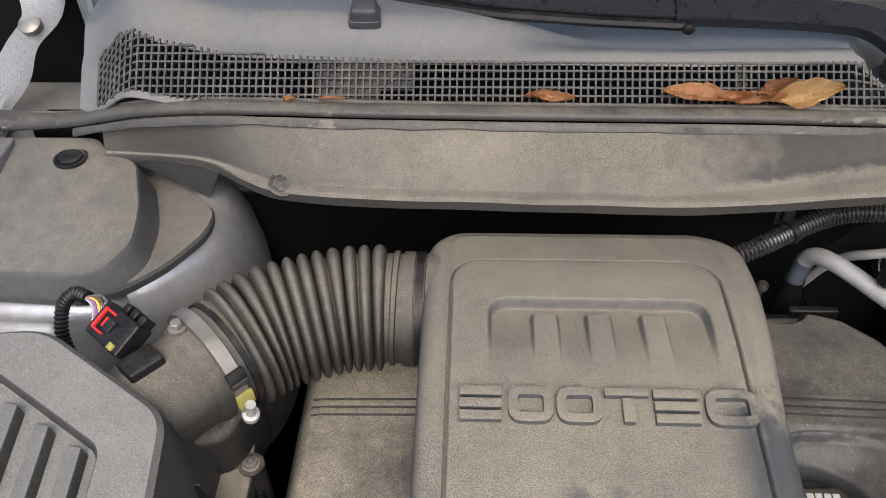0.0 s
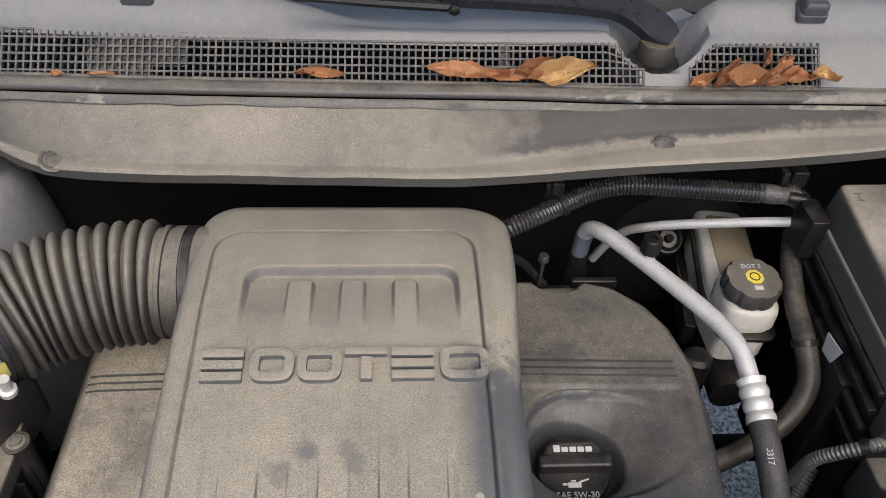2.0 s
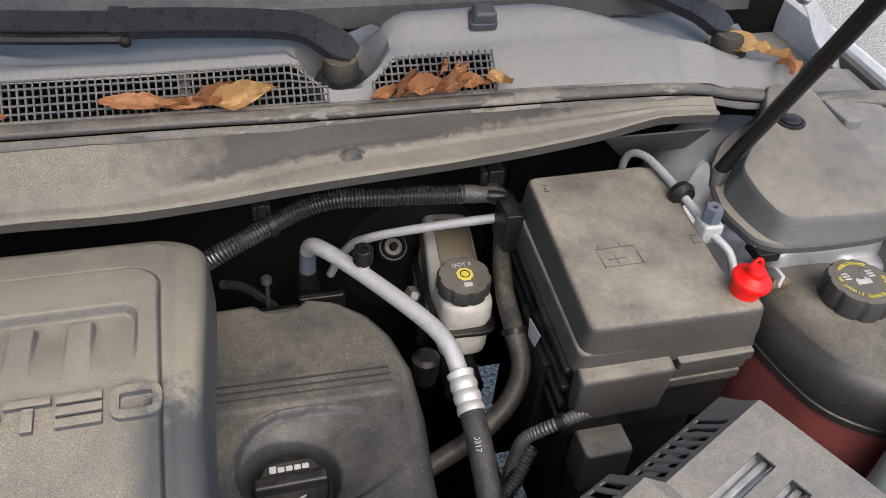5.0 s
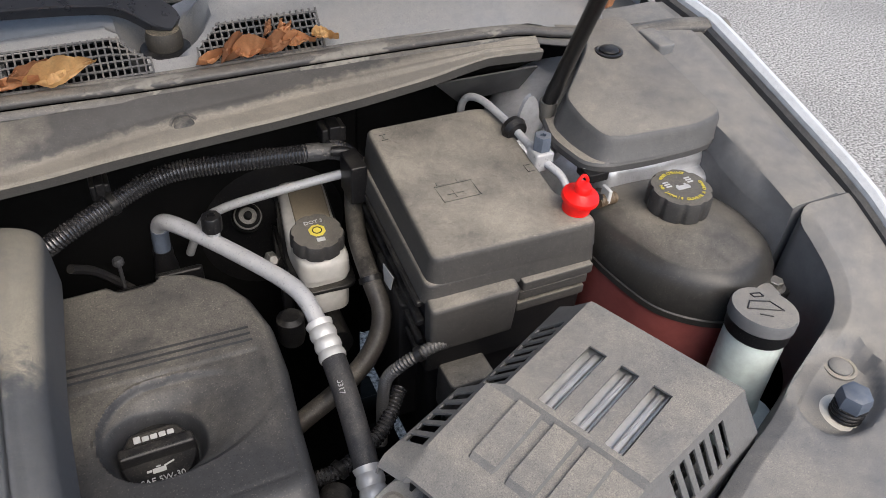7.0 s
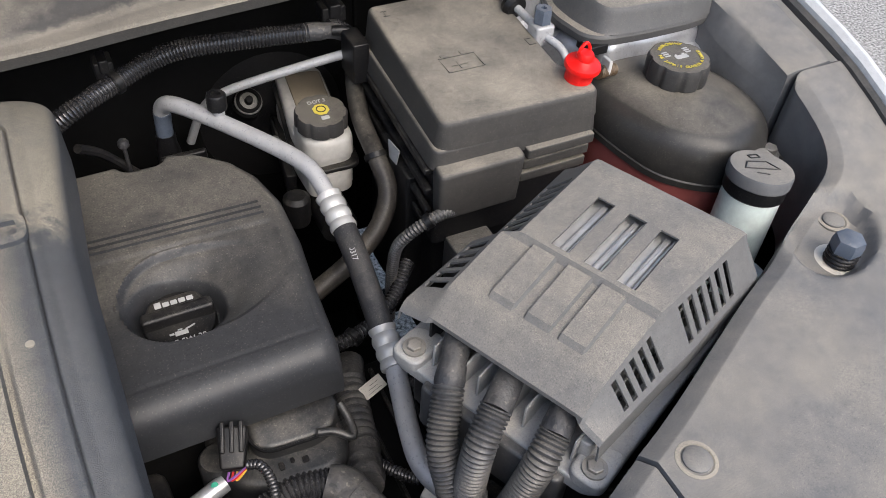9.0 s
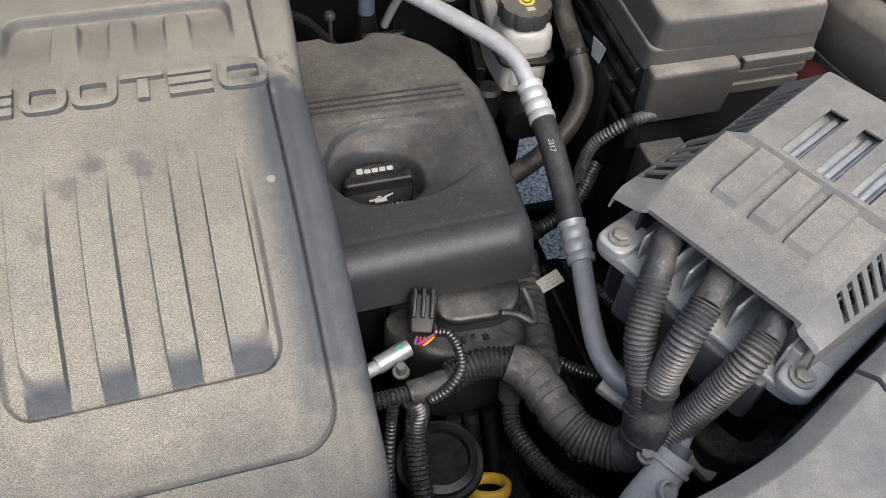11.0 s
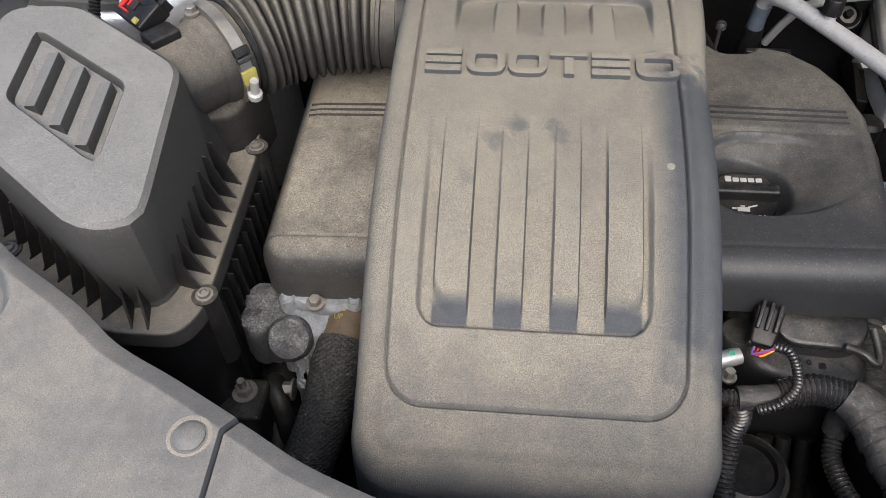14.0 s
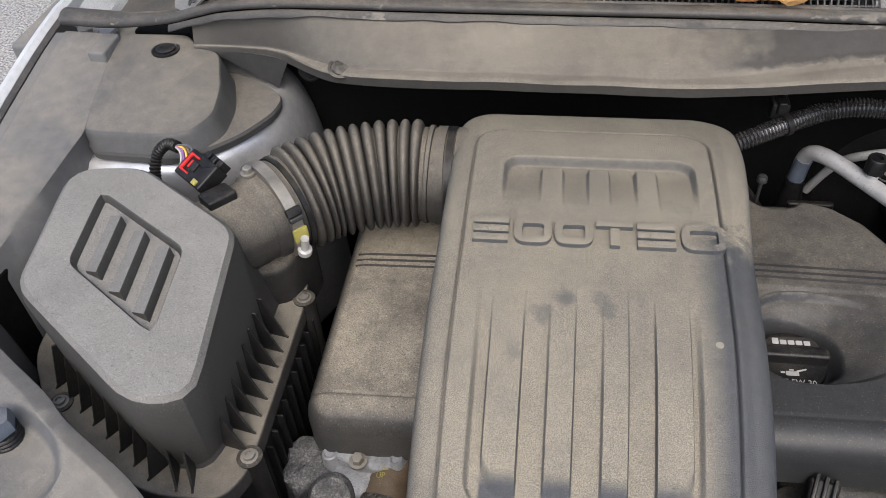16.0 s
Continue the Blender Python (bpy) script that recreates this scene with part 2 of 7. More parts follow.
M["dirt"] = dusty("dirty_black_plastic", (0.03, 0.028, 0.025), 0.5, 0.4, 0.5, flat=(0.3, 0.9), wide=40, fine=500, grit=0.9, dust=(0.17, 0.145, 0.105))
M["stop"] = dusty("blue_grey_rubber", (0.045, 0.05, 0.06), 0.45, 0.05, 0.1)
M["strutcap"] = dusty("dusty_strut_cap", (0.07, 0.072, 0.076), 0.42, 0.50, 0.26, flat=(0.80, 1.0), wide=7, fine=900, grit=0.5)
M["resdust"] = dusty("grimy_brown_top", (0.16, 0.135, 0.095), 0.6, 0.55, 0.3, flat=(0.4, 0.95), wide=30, dust=(0.25, 0.21, 0.15))
M["whiteclip"] = dusty("off_white_plastic", (0.62, 0.58, 0.5), 0.5, 0.1, 0.2)
M["oldcover"] = dusty("grimy_black_plastic", (0.020, 0.021, 0.023), 0.36, 0.10, 0.14, flat=(0.4, 0.98), wide=40, fine=700, spec=0.6)


def milky(name, base, weight):
    m = dusty(name, base, 0.35)
    p = m.node_tree.nodes["Principled BSDF"]
    p.inputs["Subsurface Weight"].default_value = weight
    p.inputs["Subsurface Radius"].default_value = (0.02, 0.02, 0.02)
    p.inputs["Subsurface Scale"].default_value = 0.5
    return m


M["washer"] = milky("translucent_bottle", (0.66, 0.74, 0.7), 0.4)
M["coolant"] = milky("red_coolant_tank", (0.26, 0.075, 0.068), 0.2)
M["reservoir"] = milky("white_reservoir", (0.45, 0.44, 0.41), 0.2)

glass = bpy.data.materials.new("windscreen_glass")
glass.use_nodes = True
gp = glass.node_tree.nodes["Principled BSDF"]
gp.inputs["Base Color"].default_value = (0.55, 0.66, 0.65, 1)
gp.inputs["Transmission Weight"].default_value, gp.inputs["Roughness"].default_value, gp.inputs["IOR"].default_value = 1.0, 0.03, 1.45
M["glass"] = glass


def braid():
    m = dusty("braided_sleeve", (0.034, 0.035, 0.037), 0.6, 0.06, 0.1, fine=300)
    nt = m.node_tree
    g = nt.nodes.new("ShaderNodeNewGeometry")
    outs = []
    for d in ((1, 1, 1), (-1, 1, 1)):
        mp = nt.nodes.new("ShaderNodeMapping")
        mp.inputs["Scale"].default_value = d
        nt.links.new(g.outputs["Position"], mp.inputs[0])
        wv = nt.nodes.new("ShaderNodeTexWave")
        wv.inputs["Scale"].default_value = 90
        wv.bands_direction = "DIAGONAL"
        nt.links.new(mp.outputs[0], wv.inputs["Vector"])
        outs.append(wv.outputs["Fac"])
    h = calc(nt, "MAXIMUM", outs[0], outs[1])
    bumpn = next(n for n in nt.nodes if n.type == "BUMP")
    nt.links.new(h, bumpn.inputs["Height"])
    bumpn.inputs["Strength"].default_value, bumpn.inputs["Distance"].default_value = 0.9, 0.002
    return m


M["braid"] = braid()


def worn_seal():
    """Rubber whose dusty grey skin has flaked off in ragged patches."""
    m = dusty("worn_seal_rubber", (0.042, 0.042, 0.044), 0.42, 0.3, 0.2, flat=(0.5, 1.0), wide=14)
    nt = m.node_tree
    p = nt.nodes["Principled BSDF"]
    old = p.inputs["Base Color"].links[0].from_socket
    a, b = grain(nt, 9, 5.0, 0.7, (0.55, 1.0, 1.0)), grain(nt, 120, 3.0, 0.7)
    f = calc(nt, "MULTIPLY", ramp(nt, a, 0.565, 0.585), ramp(nt, b, 0.2, 0.5, 0.5, 1.0))
    skin = blend(nt, b, (0.14, 0.133, 0.12), (0.25, 0.235, 0.205))
    nt.links.new(blend(nt, f, old, skin), p.inputs["Base Color"])
    nt.links.new(ramp(nt, f, 0, 1, 0.42, 0.85), p.inputs["Roughness"])
    return m


M["wornseal"] = worn_seal()


def asphalt():
    m = bpy.data.materials.new("pale_asphalt")
    m.use_nodes = True
    nt = m.node_tree
    p = nt.nodes["Principled BSDF"]
    f, c, w = grain(nt, 110, 3), grain(nt, 45, 2), grain(nt, 1.2, 4)
    t = blend(nt, ramp(nt, f, 0.35, 0.65), (0.07, 0.068, 0.062), (0.6, 0.58, 0.54))
    t = blend(nt, ramp(nt, c, 0.6, 0.75), t, (0.6, 0.58, 0.54))
    t = blend(nt, ramp(nt, w, 0.45, 0.7, 0, 0.45), t, (0.2, 0.19, 0.175))
    nt.links.new(t, p.inputs["Base Color"])
    p.inputs["Roughness"].default_value = 0.9
    b = nt.nodes.new("ShaderNodeBump")
    b.inputs["Strength"].default_value, b.inputs["Distance"].default_value = 0.7, 0.008
    nt.links.new(f, b.inputs["Height"])
    nt.links.new(b.outputs[0], p.inputs["Normal"])
    return m


M["asphalt"] = asphalt()


# ---- building helpers ----
def part(name, bm, material, parent=None, label="", sharp=38):
    me = bpy.data.meshes.new(name)
    bmesh.ops.recalc_face_normals(bm, faces=bm.faces[:])
    bm.to_mesh(me)
    bm.free()
    me.materials.append(M[material] if isinstance(material, str) else material)
    for p in me.polygons:
        p.use_smooth = True
    me.set_sharp_from_angle(angle=radians(sharp))
    ob = new(name, me)
    if parent:
        ob.parent = parent
        ob.matrix_parent_inverse = parent.matrix_basis.inverted()
    if label:
        ob["label"] = label
    return ob


def thing(name, at, label, category, group="", kind=""):
    ob = new(name)
    ob.empty_display_size = 0.02
    ob.location = at
    bpy.context.view_layer.update()
    ob.matrix_basis = Matrix.Translation(at)
    return tagged(ob, label, category, group, kind)


def lone(name, bm, material, label, category, group="", kind="", sharp=38):
    return tagged(part(name, bm, material, None, "", sharp), label, category, group, kind)


def loft(loops, cap=True, closed=True):
    bm = bmesh.new()
    rows = [[bm.verts.new(p) for p in lp] for lp in loops]
    n = len(rows[0])
    for a, b in zip(rows, rows[1:]):
        for i in range(n if closed else n - 1):
            j = (i + 1) % n
            bm.faces.new((a[i], a[j], b[j], b[i]))
    if cap and closed:
        bm.faces.new(rows[0][::-1])
        bm.faces.new(rows[-1])
    return bm


def add(bm, other, m=None):
    me = bpy.data.meshes.new("tmp")
    other.to_mesh(me)
    other.free()
    if m is not None:
        me.transform(m)
    bm.from_mesh(me)
    bpy.data.meshes.remove(me)
    return bm


def rounded(poly, r, n=5):
    """A plan outline with rounded corners; r is one radius or one for each corner."""
    out, k = [], len(poly)
    for i, p in enumerate(poly):
        ri = r[i] if isinstance(r, (list, tuple)) else r
        p, a, b = Vector(p), Vector(poly[i - 1]), Vector(poly[(i + 1) % k])
        u, v = (a - p), (b - p)
        d = min(ri, u.length * 0.48, v.length * 0.48)
        s, e = p + u.normalized() * d, p + v.normalized() * d
        for j in range(n + 1):
            t = j / n
            out.append(((1 - t) ** 2) * s + 2 * t * (1 - t) * p + t * t * e)
    return out


def inset(loop, d):
    """Moves a plan outline inwards by d (outwards for minus)."""
    k, out = len(loop), []
    area = sum(loop[i - 1].x * loop[i].y - loop[i].x * loop[i - 1].y for i in range(k))
    sg = 1 if area > 0 else -1
    for i, p in enumerate(loop):
        t = loop[(i + 1) % k] - loop[i - 1]
        if t.length < 1e-9:
            out.append(p.copy())
            continue
        nrm = Vector((-t.y, t.x)).normalized() * sg
        out.append(p + nrm * d)
    return out


def radial(loop, c, n=72):
    """The outline as n points at even angles round c."""
    out, k = [], len(loop)
    for i in range(n):
        d = Vector((math.cos(2 * math.pi * i / n), math.sin(2 * math.pi * i / n)))
        best = 0.0
        for a, b in zip(loop, loop[1:] + loop[:1]):
            a, e = a - Vector(c), b - a
            den = d.x * e.y - d.y * e.x
            if abs(den) < 1e-12:
                continue
            t, u = (a.x * e.y - a.y * e.x) / den, (a.x * d.y - a.y * d.x) / den
            if t > 0 and -1e-6 <= u <= 1 + 1e-6:
                best = max(best, t)
        out.append(Vector(c) + d * best)
    return out


def slab(poly, z0, z1, r=0.01, edge=0.004, draft=0.0, n=5):
    """A solid with a plan outline, rounded upright corners and a rounded top edge. z1 may be a function of (x, y)."""
    zf = z1 if callable(z1) else (lambda x, y: z1)
    lp = rounded(poly, r, n)
    loops = [[Vector((p.x, p.y, z0)) for p in inset(lp, -draft)]]
    for a in (0, 30, 60, 90):
        d, h = edge * (1 - math.cos(radians(a))), edge * (1 - math.sin(radians(a)))
        loops.append([Vector((p.x, p.y, zf(p.x, p.y) - h)) for p in inset(lp, d)])
    return loft(loops)


def box(x0, x1, y0, y1, z0, z1, r=0.006, edge=0.003, draft=0.0, m=None):
    bm = slab([(x0, y0), (x1, y0), (x1, y1), (x0, y1)], z0, z1, r, edge, draft, 3)
    if m is not None:
        bm.transform(m)
    return bm


def lathe(profile, at=(0, 0, 0), seg=32, m=None, lobes=0, depth=0.0):
    """A turned solid from (radius, height) pairs; lobes cut grip notches round it."""
    loops = []
    for r, z in profile:
        lp = []
        for i in range(seg):
            a = 2 * math.pi * i / seg
            k = r
            if lobes and r > 0.3 * max(q[0] for q in profile):
                c = math.cos(lobes * a)
                k = r * (1 - depth * max(0, c) ** 3)
            lp.append(Vector((k * math.cos(a), k * math.sin(a), z)))
        loops.append(lp)
    bm = loft(loops)
    bm.transform(Matrix.Translation(at) @ (m or Matrix.Identity(4)))
    return bm


def spline(pts, step):
    """Points along a smooth curve through pts, step metres apart."""
    p = [Vector(q) for q in pts]
    p = [p[0] * 2 - p[1]] + p + [p[-1] * 2 - p[-2]]
    fine = []
    for i in range(1, len(p) - 2):
        for j in range(24):
            t = j / 24
            a, b, c, d = p[i - 1:i + 3]
            fine.append(0.5 * (2 * b + (c - a) * t + (2 * a - 5 * b + 4 * c - d) * t * t + (3 * b - a - 3 * c + d) * t ** 3))
    fine.append(p[-2])
    out, left = [fine[0]], step
    for a, b in zip(fine, fine[1:]):
        seg = (b - a).length
        while seg >= left and seg > 0:
            a = a + (b - a) * (left / seg)
            out.append(a)
            seg, left = (b - a).length, step
        left -= seg
    if (out[-1] - fine[-1]).length > step * 0.3:
        out.append(fine[-1])
    return out


def tube(pts, r, seg=12, step=0.006, pitch=0, depth=0.0, wobble=0.0):
    """A hose along a smooth curve. pitch and depth give it rings; r may be a function of 0..1 along it."""
    per = 4
    path = spline(pts, pitch / per if pitch else step)
    loops, up = [], Vector((0, 0, 1))
    n = len(path)
    t0 = (path[1] - path[0]).normalized()
    side = t0.cross(up)
    side = side.normalized() if side.length > 1e-3 else Vector((1, 0, 0))
    for i, p in enumerate(path):
        t = (path[min(i + 1, n - 1)] - path[max(i - 1, 0)]).normalized()
        side = (side - t * side.dot(t)).normalized()
        nrm = t.cross(side)
        rad = r(i / (n - 1)) if callable(r) else r
        if pitch:
            rad -= depth * (0, 0.25, 1, 0.25)[i % per]
        if wobble:
            rad *= 1 + wobble * noise.noise(p * 90)
        loops.append([p + (side * math.cos(2 * math.pi * k / seg) + nrm * math.sin(2 * math.pi * k / seg)) * rad for k in range(seg)])
    return loft(loops)


def field(xs, ys, zf, skirt=None, warp=None):
    """A sheet over a grid with heights zf(x, y); skirt(x, y) gives the lower rim that closes its sides."""
    w = warp or (lambda x, y: (x, y))
    bm = bmesh.new()
    rows = []
    for y in ys:
        rows.append([bm.verts.new((*w(x, y), zf(x, y))) for x in xs])
    for a, b in zip(rows, rows[1:]):
        for i in range(len(xs) - 1):
            bm.faces.new((a[i], a[i + 1], b[i + 1], b[i]))
    if skirt:
        rim = rows[0] + [r[-1] for r in rows[1:]] + rows[-1][-2::-1] + [r[0] for r in rows[-2:0:-1]]
        low = [bm.verts.new((v.co.x, v.co.y, skirt(v.co.x, v.co.y))) for v in rim]
        for i in range(len(rim)):
            j = (i + 1) % len(rim)
            bm.faces.new((rim[j], rim[i], low[i], low[j]))
        bm.faces.new(low)
    return bm


def smooth(a, b, v):
    t = min(1, max(0, (v - a) / (b - a)))
    return t * t * (3 - 2 * t)


def lerp(table, v):
    if v <= table[0][0]:
        return table[0][1]
    for (a, p), (b, q) in zip(table, table[1:]):
        if v <= b:
            return p + (q - p) * (v - a) / (b - a)
    return table[-1][1]


def curve(table, v):
    """Smooth curve through (position, value) pairs."""
    k = len(table)
    i = max(0, min(k - 2, next((j for j in range(k - 1) if v < table[j + 1][0]), k - 2)))
    (a, p), (b, q) = table[i], table[i + 1]
    s = lambda j: (table[min(j + 1, k - 1)][1] - table[max(j - 1, 0)][1]) / (table[min(j + 1, k - 1)][0] - table[max(j - 1, 0)][0])
    t, h = (v - a) / (b - a), b - a
    return (2 * t ** 3 - 3 * t * t + 1) * p + (t ** 3 - 2 * t * t + t) * h * s(i) + (3 * t * t - 2 * t ** 3) * q + (t ** 3 - t * t) * h * s(i + 1)


def text(words, size, m, depth=0.0004):
    cu = bpy.data.curves.new("text", "FONT")
    cu.body, cu.size, cu.extrude, cu.align_x, cu.align_y = words, size, depth, "CENTER", "CENTER"
    cu.resolution_u = 3
    ob = bpy.data.objects.new("text", cu)
    me = bpy.data.meshes.new_from_object(ob)
    bm = bmesh.new()
    bm.from_mesh(me)
    bpy.data.objects.remove(ob)
    bpy.data.curves.remove(cu)
    bpy.data.meshes.remove(me)
    bm.transform(m)
    return bm


def frame_of(at, zdir, xhint=(1, 0, 0)):
    """A pose at a point whose z axis looks along zdir."""
    z = Vector(zdir).normalized()
    x = Vector(xhint)
    x = (x - z * x.dot(z)).normalized()
    y = z.cross(x)
    m = Matrix((x, y, z)).transposed().to_4x4()
    m.translation = at
    return m


def rivet(at, parent=None, r=0.011, tilt=(0, 0, 1), mat="black", ring=True):
    m = frame_of(at, tilt)
    bm = lathe([(r * 1.0, -0.002), (r, 0.002), (r * 0.85, 0.0035), (r * 0.3, 0.0042)], seg=24)
    bm.transform(m)
    head = part("rivet", bm, mat, parent)
    if ring:
        rim = lathe([(r * 1.45, -0.002), (r * 1.45, 0.0006), (r * 1.2, 0.001), (r * 1.1, 0.0)], seg=24)
        rim.transform(m)
        part("rim", rim, "dustrim" if mat == "trim" else mat, parent)
    return head


def screw(at, parent, r=0.0075, mat="bolt"):
    bm = lathe([(r * 1.25, -0.004), (r * 1.25, 0.0), (r * 0.9, 0.0005), (r * 0.85, 0.004), (r * 0.5, 0.0045), (r * 0.45, 0.002)], at, 12)
    return part("screw", bm, mat, parent)


def hexbolt(at, parent, r=0.008, h=0.008, mat="bolt", name="bolt", m=None):
    bm = lathe([(r * 1.5, -0.002), (r * 1.5, 0.001)], (0, 0, 0), 20)
    add(bm, lathe([(r, 0.001), (r, h * 0.9), (r * 0.85, h)], (0, 0, 0), 6))
    bm.transform(Matrix.Translation(at) @ (m or Matrix.Identity(4)))
    return part(name, bm, mat, parent, sharp=20)

# ---- setting: ground and car body ----
MID = 0.325
bm = bmesh.new()
bmesh.ops.create_grid(bm, x_segments=8, y_segments=8, size=300)
lone("ground", bm, "asphalt", "pale weathered asphalt around the parked car", "ground", kind="structure")

# bay tub: firewall, side walls, floor and nose, near-black to hold the bay's shade
bay = thing("car_body", (MID, 0.4, 0.3), "pale silver car body, its open engine bay coloured near-black for shade", "car body", kind="structure")
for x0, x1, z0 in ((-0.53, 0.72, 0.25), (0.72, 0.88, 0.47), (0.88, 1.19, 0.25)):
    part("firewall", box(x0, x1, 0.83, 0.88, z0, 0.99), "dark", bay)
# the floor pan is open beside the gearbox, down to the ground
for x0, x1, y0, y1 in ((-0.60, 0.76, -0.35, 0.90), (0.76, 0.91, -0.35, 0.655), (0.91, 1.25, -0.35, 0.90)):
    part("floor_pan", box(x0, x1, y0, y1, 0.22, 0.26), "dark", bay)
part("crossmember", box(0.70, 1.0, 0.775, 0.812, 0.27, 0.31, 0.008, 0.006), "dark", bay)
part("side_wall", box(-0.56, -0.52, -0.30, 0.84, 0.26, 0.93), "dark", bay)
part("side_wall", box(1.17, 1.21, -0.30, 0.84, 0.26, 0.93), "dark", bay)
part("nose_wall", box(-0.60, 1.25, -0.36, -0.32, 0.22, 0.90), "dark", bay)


# plan and height of the body edge on each side
RAIL = {1: [(0.19, 0.945), (0.25, 0.955), (0.31, 0.975), (0.37, 0.992), (0.70, 1.045), (0.85, 1.05)], -1: [(0.30, 0.946), (0.40, 0.953), (0.60, 0.978), (0.767, 1.0), (0.87, 1.01)]}
FENDER = {-1: [(-0.35, 0.87), (0.2, 0.925), (0.35, 0.94), (0.55, 0.955), (0.64, 0.961), (0.73, 0.966), (0.82, 0.969), (1.4, 0.97)], 1: [(-0.35, 0.80), (0.2, 0.848), (0.292, 0.858), (0.362, 0.866), (0.471, 0.875), (0.677, 0.890), (0.80, 0.892), (1.4, 0.89)]}


def fender(sx):
    # outer body skin: narrow lit top edge that rolls over the side
    table = FENDER[sx]
    ys = [-0.35 + 0.05 * i for i in range(36)]
    loops = []
    for y in ys:
        x, z = lerp(table, y), lerp(RAIL[sx], min(y, 0.85)) + (0.021 if sx > 0 else 0.008)
        prof = [(x - 0.004, z - 0.035), (x - 0.002, z - 0.006), (x + 0.004, z), (x + 0.011, z - 0.001), (x + 0.018, z - 0.008), (x + 0.03, z - 0.035), (x + 0.05, z - 0.14), (x + 0.05, 0.5), (x + 0.03, 0.5)]
        loops.append([Vector((MID + sx * px, y, pz)) for px, pz in prof])
    return loft(loops)


part("fender", fender(-1), "body", bay, "pale silver painted fender edge")
part("fender", fender(1), "body", bay, "pale silver painted fender edge")

for sx in (-1, 1):
    part("gutter", loft([[Vector((MID + sx * (lerp(FENDER[sx], y) + dx), y, lerp(RAIL[sx], y) + (0.002 if sx > 0 else -0.004) + dz)) for dx, dz in ((0.0, 0.002), (-0.004, 0.007), (-0.010, 0.003), (-0.016, -0.05), (0.0, -0.05))] for y in [0.05 * i for i in range(-5, 18)]]), "flap", bay)

# raised bonnet on its prop, above and behind the view
hood = thing("bonnet", (MID, 0.93, 1.13), "raised silver bonnet with a dark lined underside", "bonnet", kind="structure")
hm = Matrix.Translation((MID, 0.87, 1.23)) @ Matrix.Rotation(radians(-56), 4, "X")
part("skin", box(-0.80, 0.80, -1.08, 0.0, 0.03, 0.042, 0.08, 0.006, m=hm), "body", hood)
part("liner", box(-0.70, 0.70, -0.98, -0.08, 0.012, 0.028, 0.06, 0.006, m=hm), "black", hood)

# windscreen, scuttle and cabin behind it, coloured pale for the sky's reflection
scuttle = thing("windscreen", (MID, 1.0, 1.13), "tinted windscreen glass at the base of the cowl", "windscreen", kind="structure")
part("pane", loft([[Vector((x, y, z + 0.008)) for x, y, z in ((-0.45, 0.955, 1.115), (1.1, 0.955, 1.115))], [Vector((x, y, z + 0.008)) for x, y, z in ((-0.40, 1.75, 1.66), (1.05, 1.75, 1.66))]], cap=False, closed=False), "glass", scuttle)
part("lower_trim", loft([[Vector((-0.45, y, z)), Vector((1.1, y, z))] for y, z in ((0.925, 1.085), (0.93, 1.112), (0.955, 1.125), (0.972, 1.128), (0.976, 1.10))], cap=False, closed=False), "flap", scuttle, "dark rubber strip at the foot of the glass")
part("dashboard", box(-0.5, 1.15, 1.0, 1.9, 0.9, 1.10), "dash", scuttle)
part("cabin_wall", box(-0.6, 1.25, 1.9, 1.95, 0.9, 1.8), "dash", scuttle)

# ---- cowl panel: grey top with grille, splash panel, seal ----
cowl = thing("cowl_panel", (MID, 0.8, 1.06), "grey moulded cowl panel with mesh air grille and rubber seal", "cowl panel")


def crest(x):
    # how far the grille field climbs, and the top behind it
    return lerp([(-0.44, 0.84), (-0.40, 0.832), (-0.33, 0.812), (-0.25, 0.80), (-0.05, 0.795), (0.25, 0.793), (0.42, 0.795), (0.455, 0.772), (0.50, 0.772), (0.535, 0.795), (0.66, 0.797), (0.9, 0.80), (1.05, 0.78)], x)


def front(x):
    return lerp([(-0.44, 0.802), (-0.40, 0.781), (-0.36, 0.765), (-0.30, 0.757), (-0.2, 0.752), (1.1, 0.752)], x)


def top_z(x, y):
    z = 1.078 + (y - 0.758) * 0.92
    c = crest(x)
    zc = 1.078 + (c - 0.758) * 0.92
    # two humps that fall away behind, with a lower shelf for the wiper between them
    left, right = 1 - smooth(-0.02, 0.20, x), smooth(0.49, 0.56, x) * (1 - smooth(0.90, 1.03, x))
    hump = max(left, right)
    back = lerp([(-0.15, 0.95), (-0.03, 0.872), (0.08, 0.835), (0.18, 0.815), (0.5, 0.842), (0.72, 0.845), (0.90, 0.80), (1.0, 0.775)], x)
    if y > c:
        z = zc + hump * (0.027 * smooth(c, c + 0.045, y) + 0.10 * (min(y, back) - c) - 0.060 * smooth(back, back + 0.045, y))
        z += (1 - hump) * (0.008 * smooth(c, c + 0.007, y) - 0.010 * smooth(c + 0.010, c + 0.030, y) + 0.018 * smooth(0.85, 0.95, y))
    well = math.hypot((x - 0.472) / 0.055, (y - 0.815) / 0.045)
    z -= 0.07 * (1 - smooth(0.4, 1.05, well))
    z -= 0.03 * smooth(0.93, 1.03, x) + 0.075 * smooth(-0.35, -0.44, x)
    return z


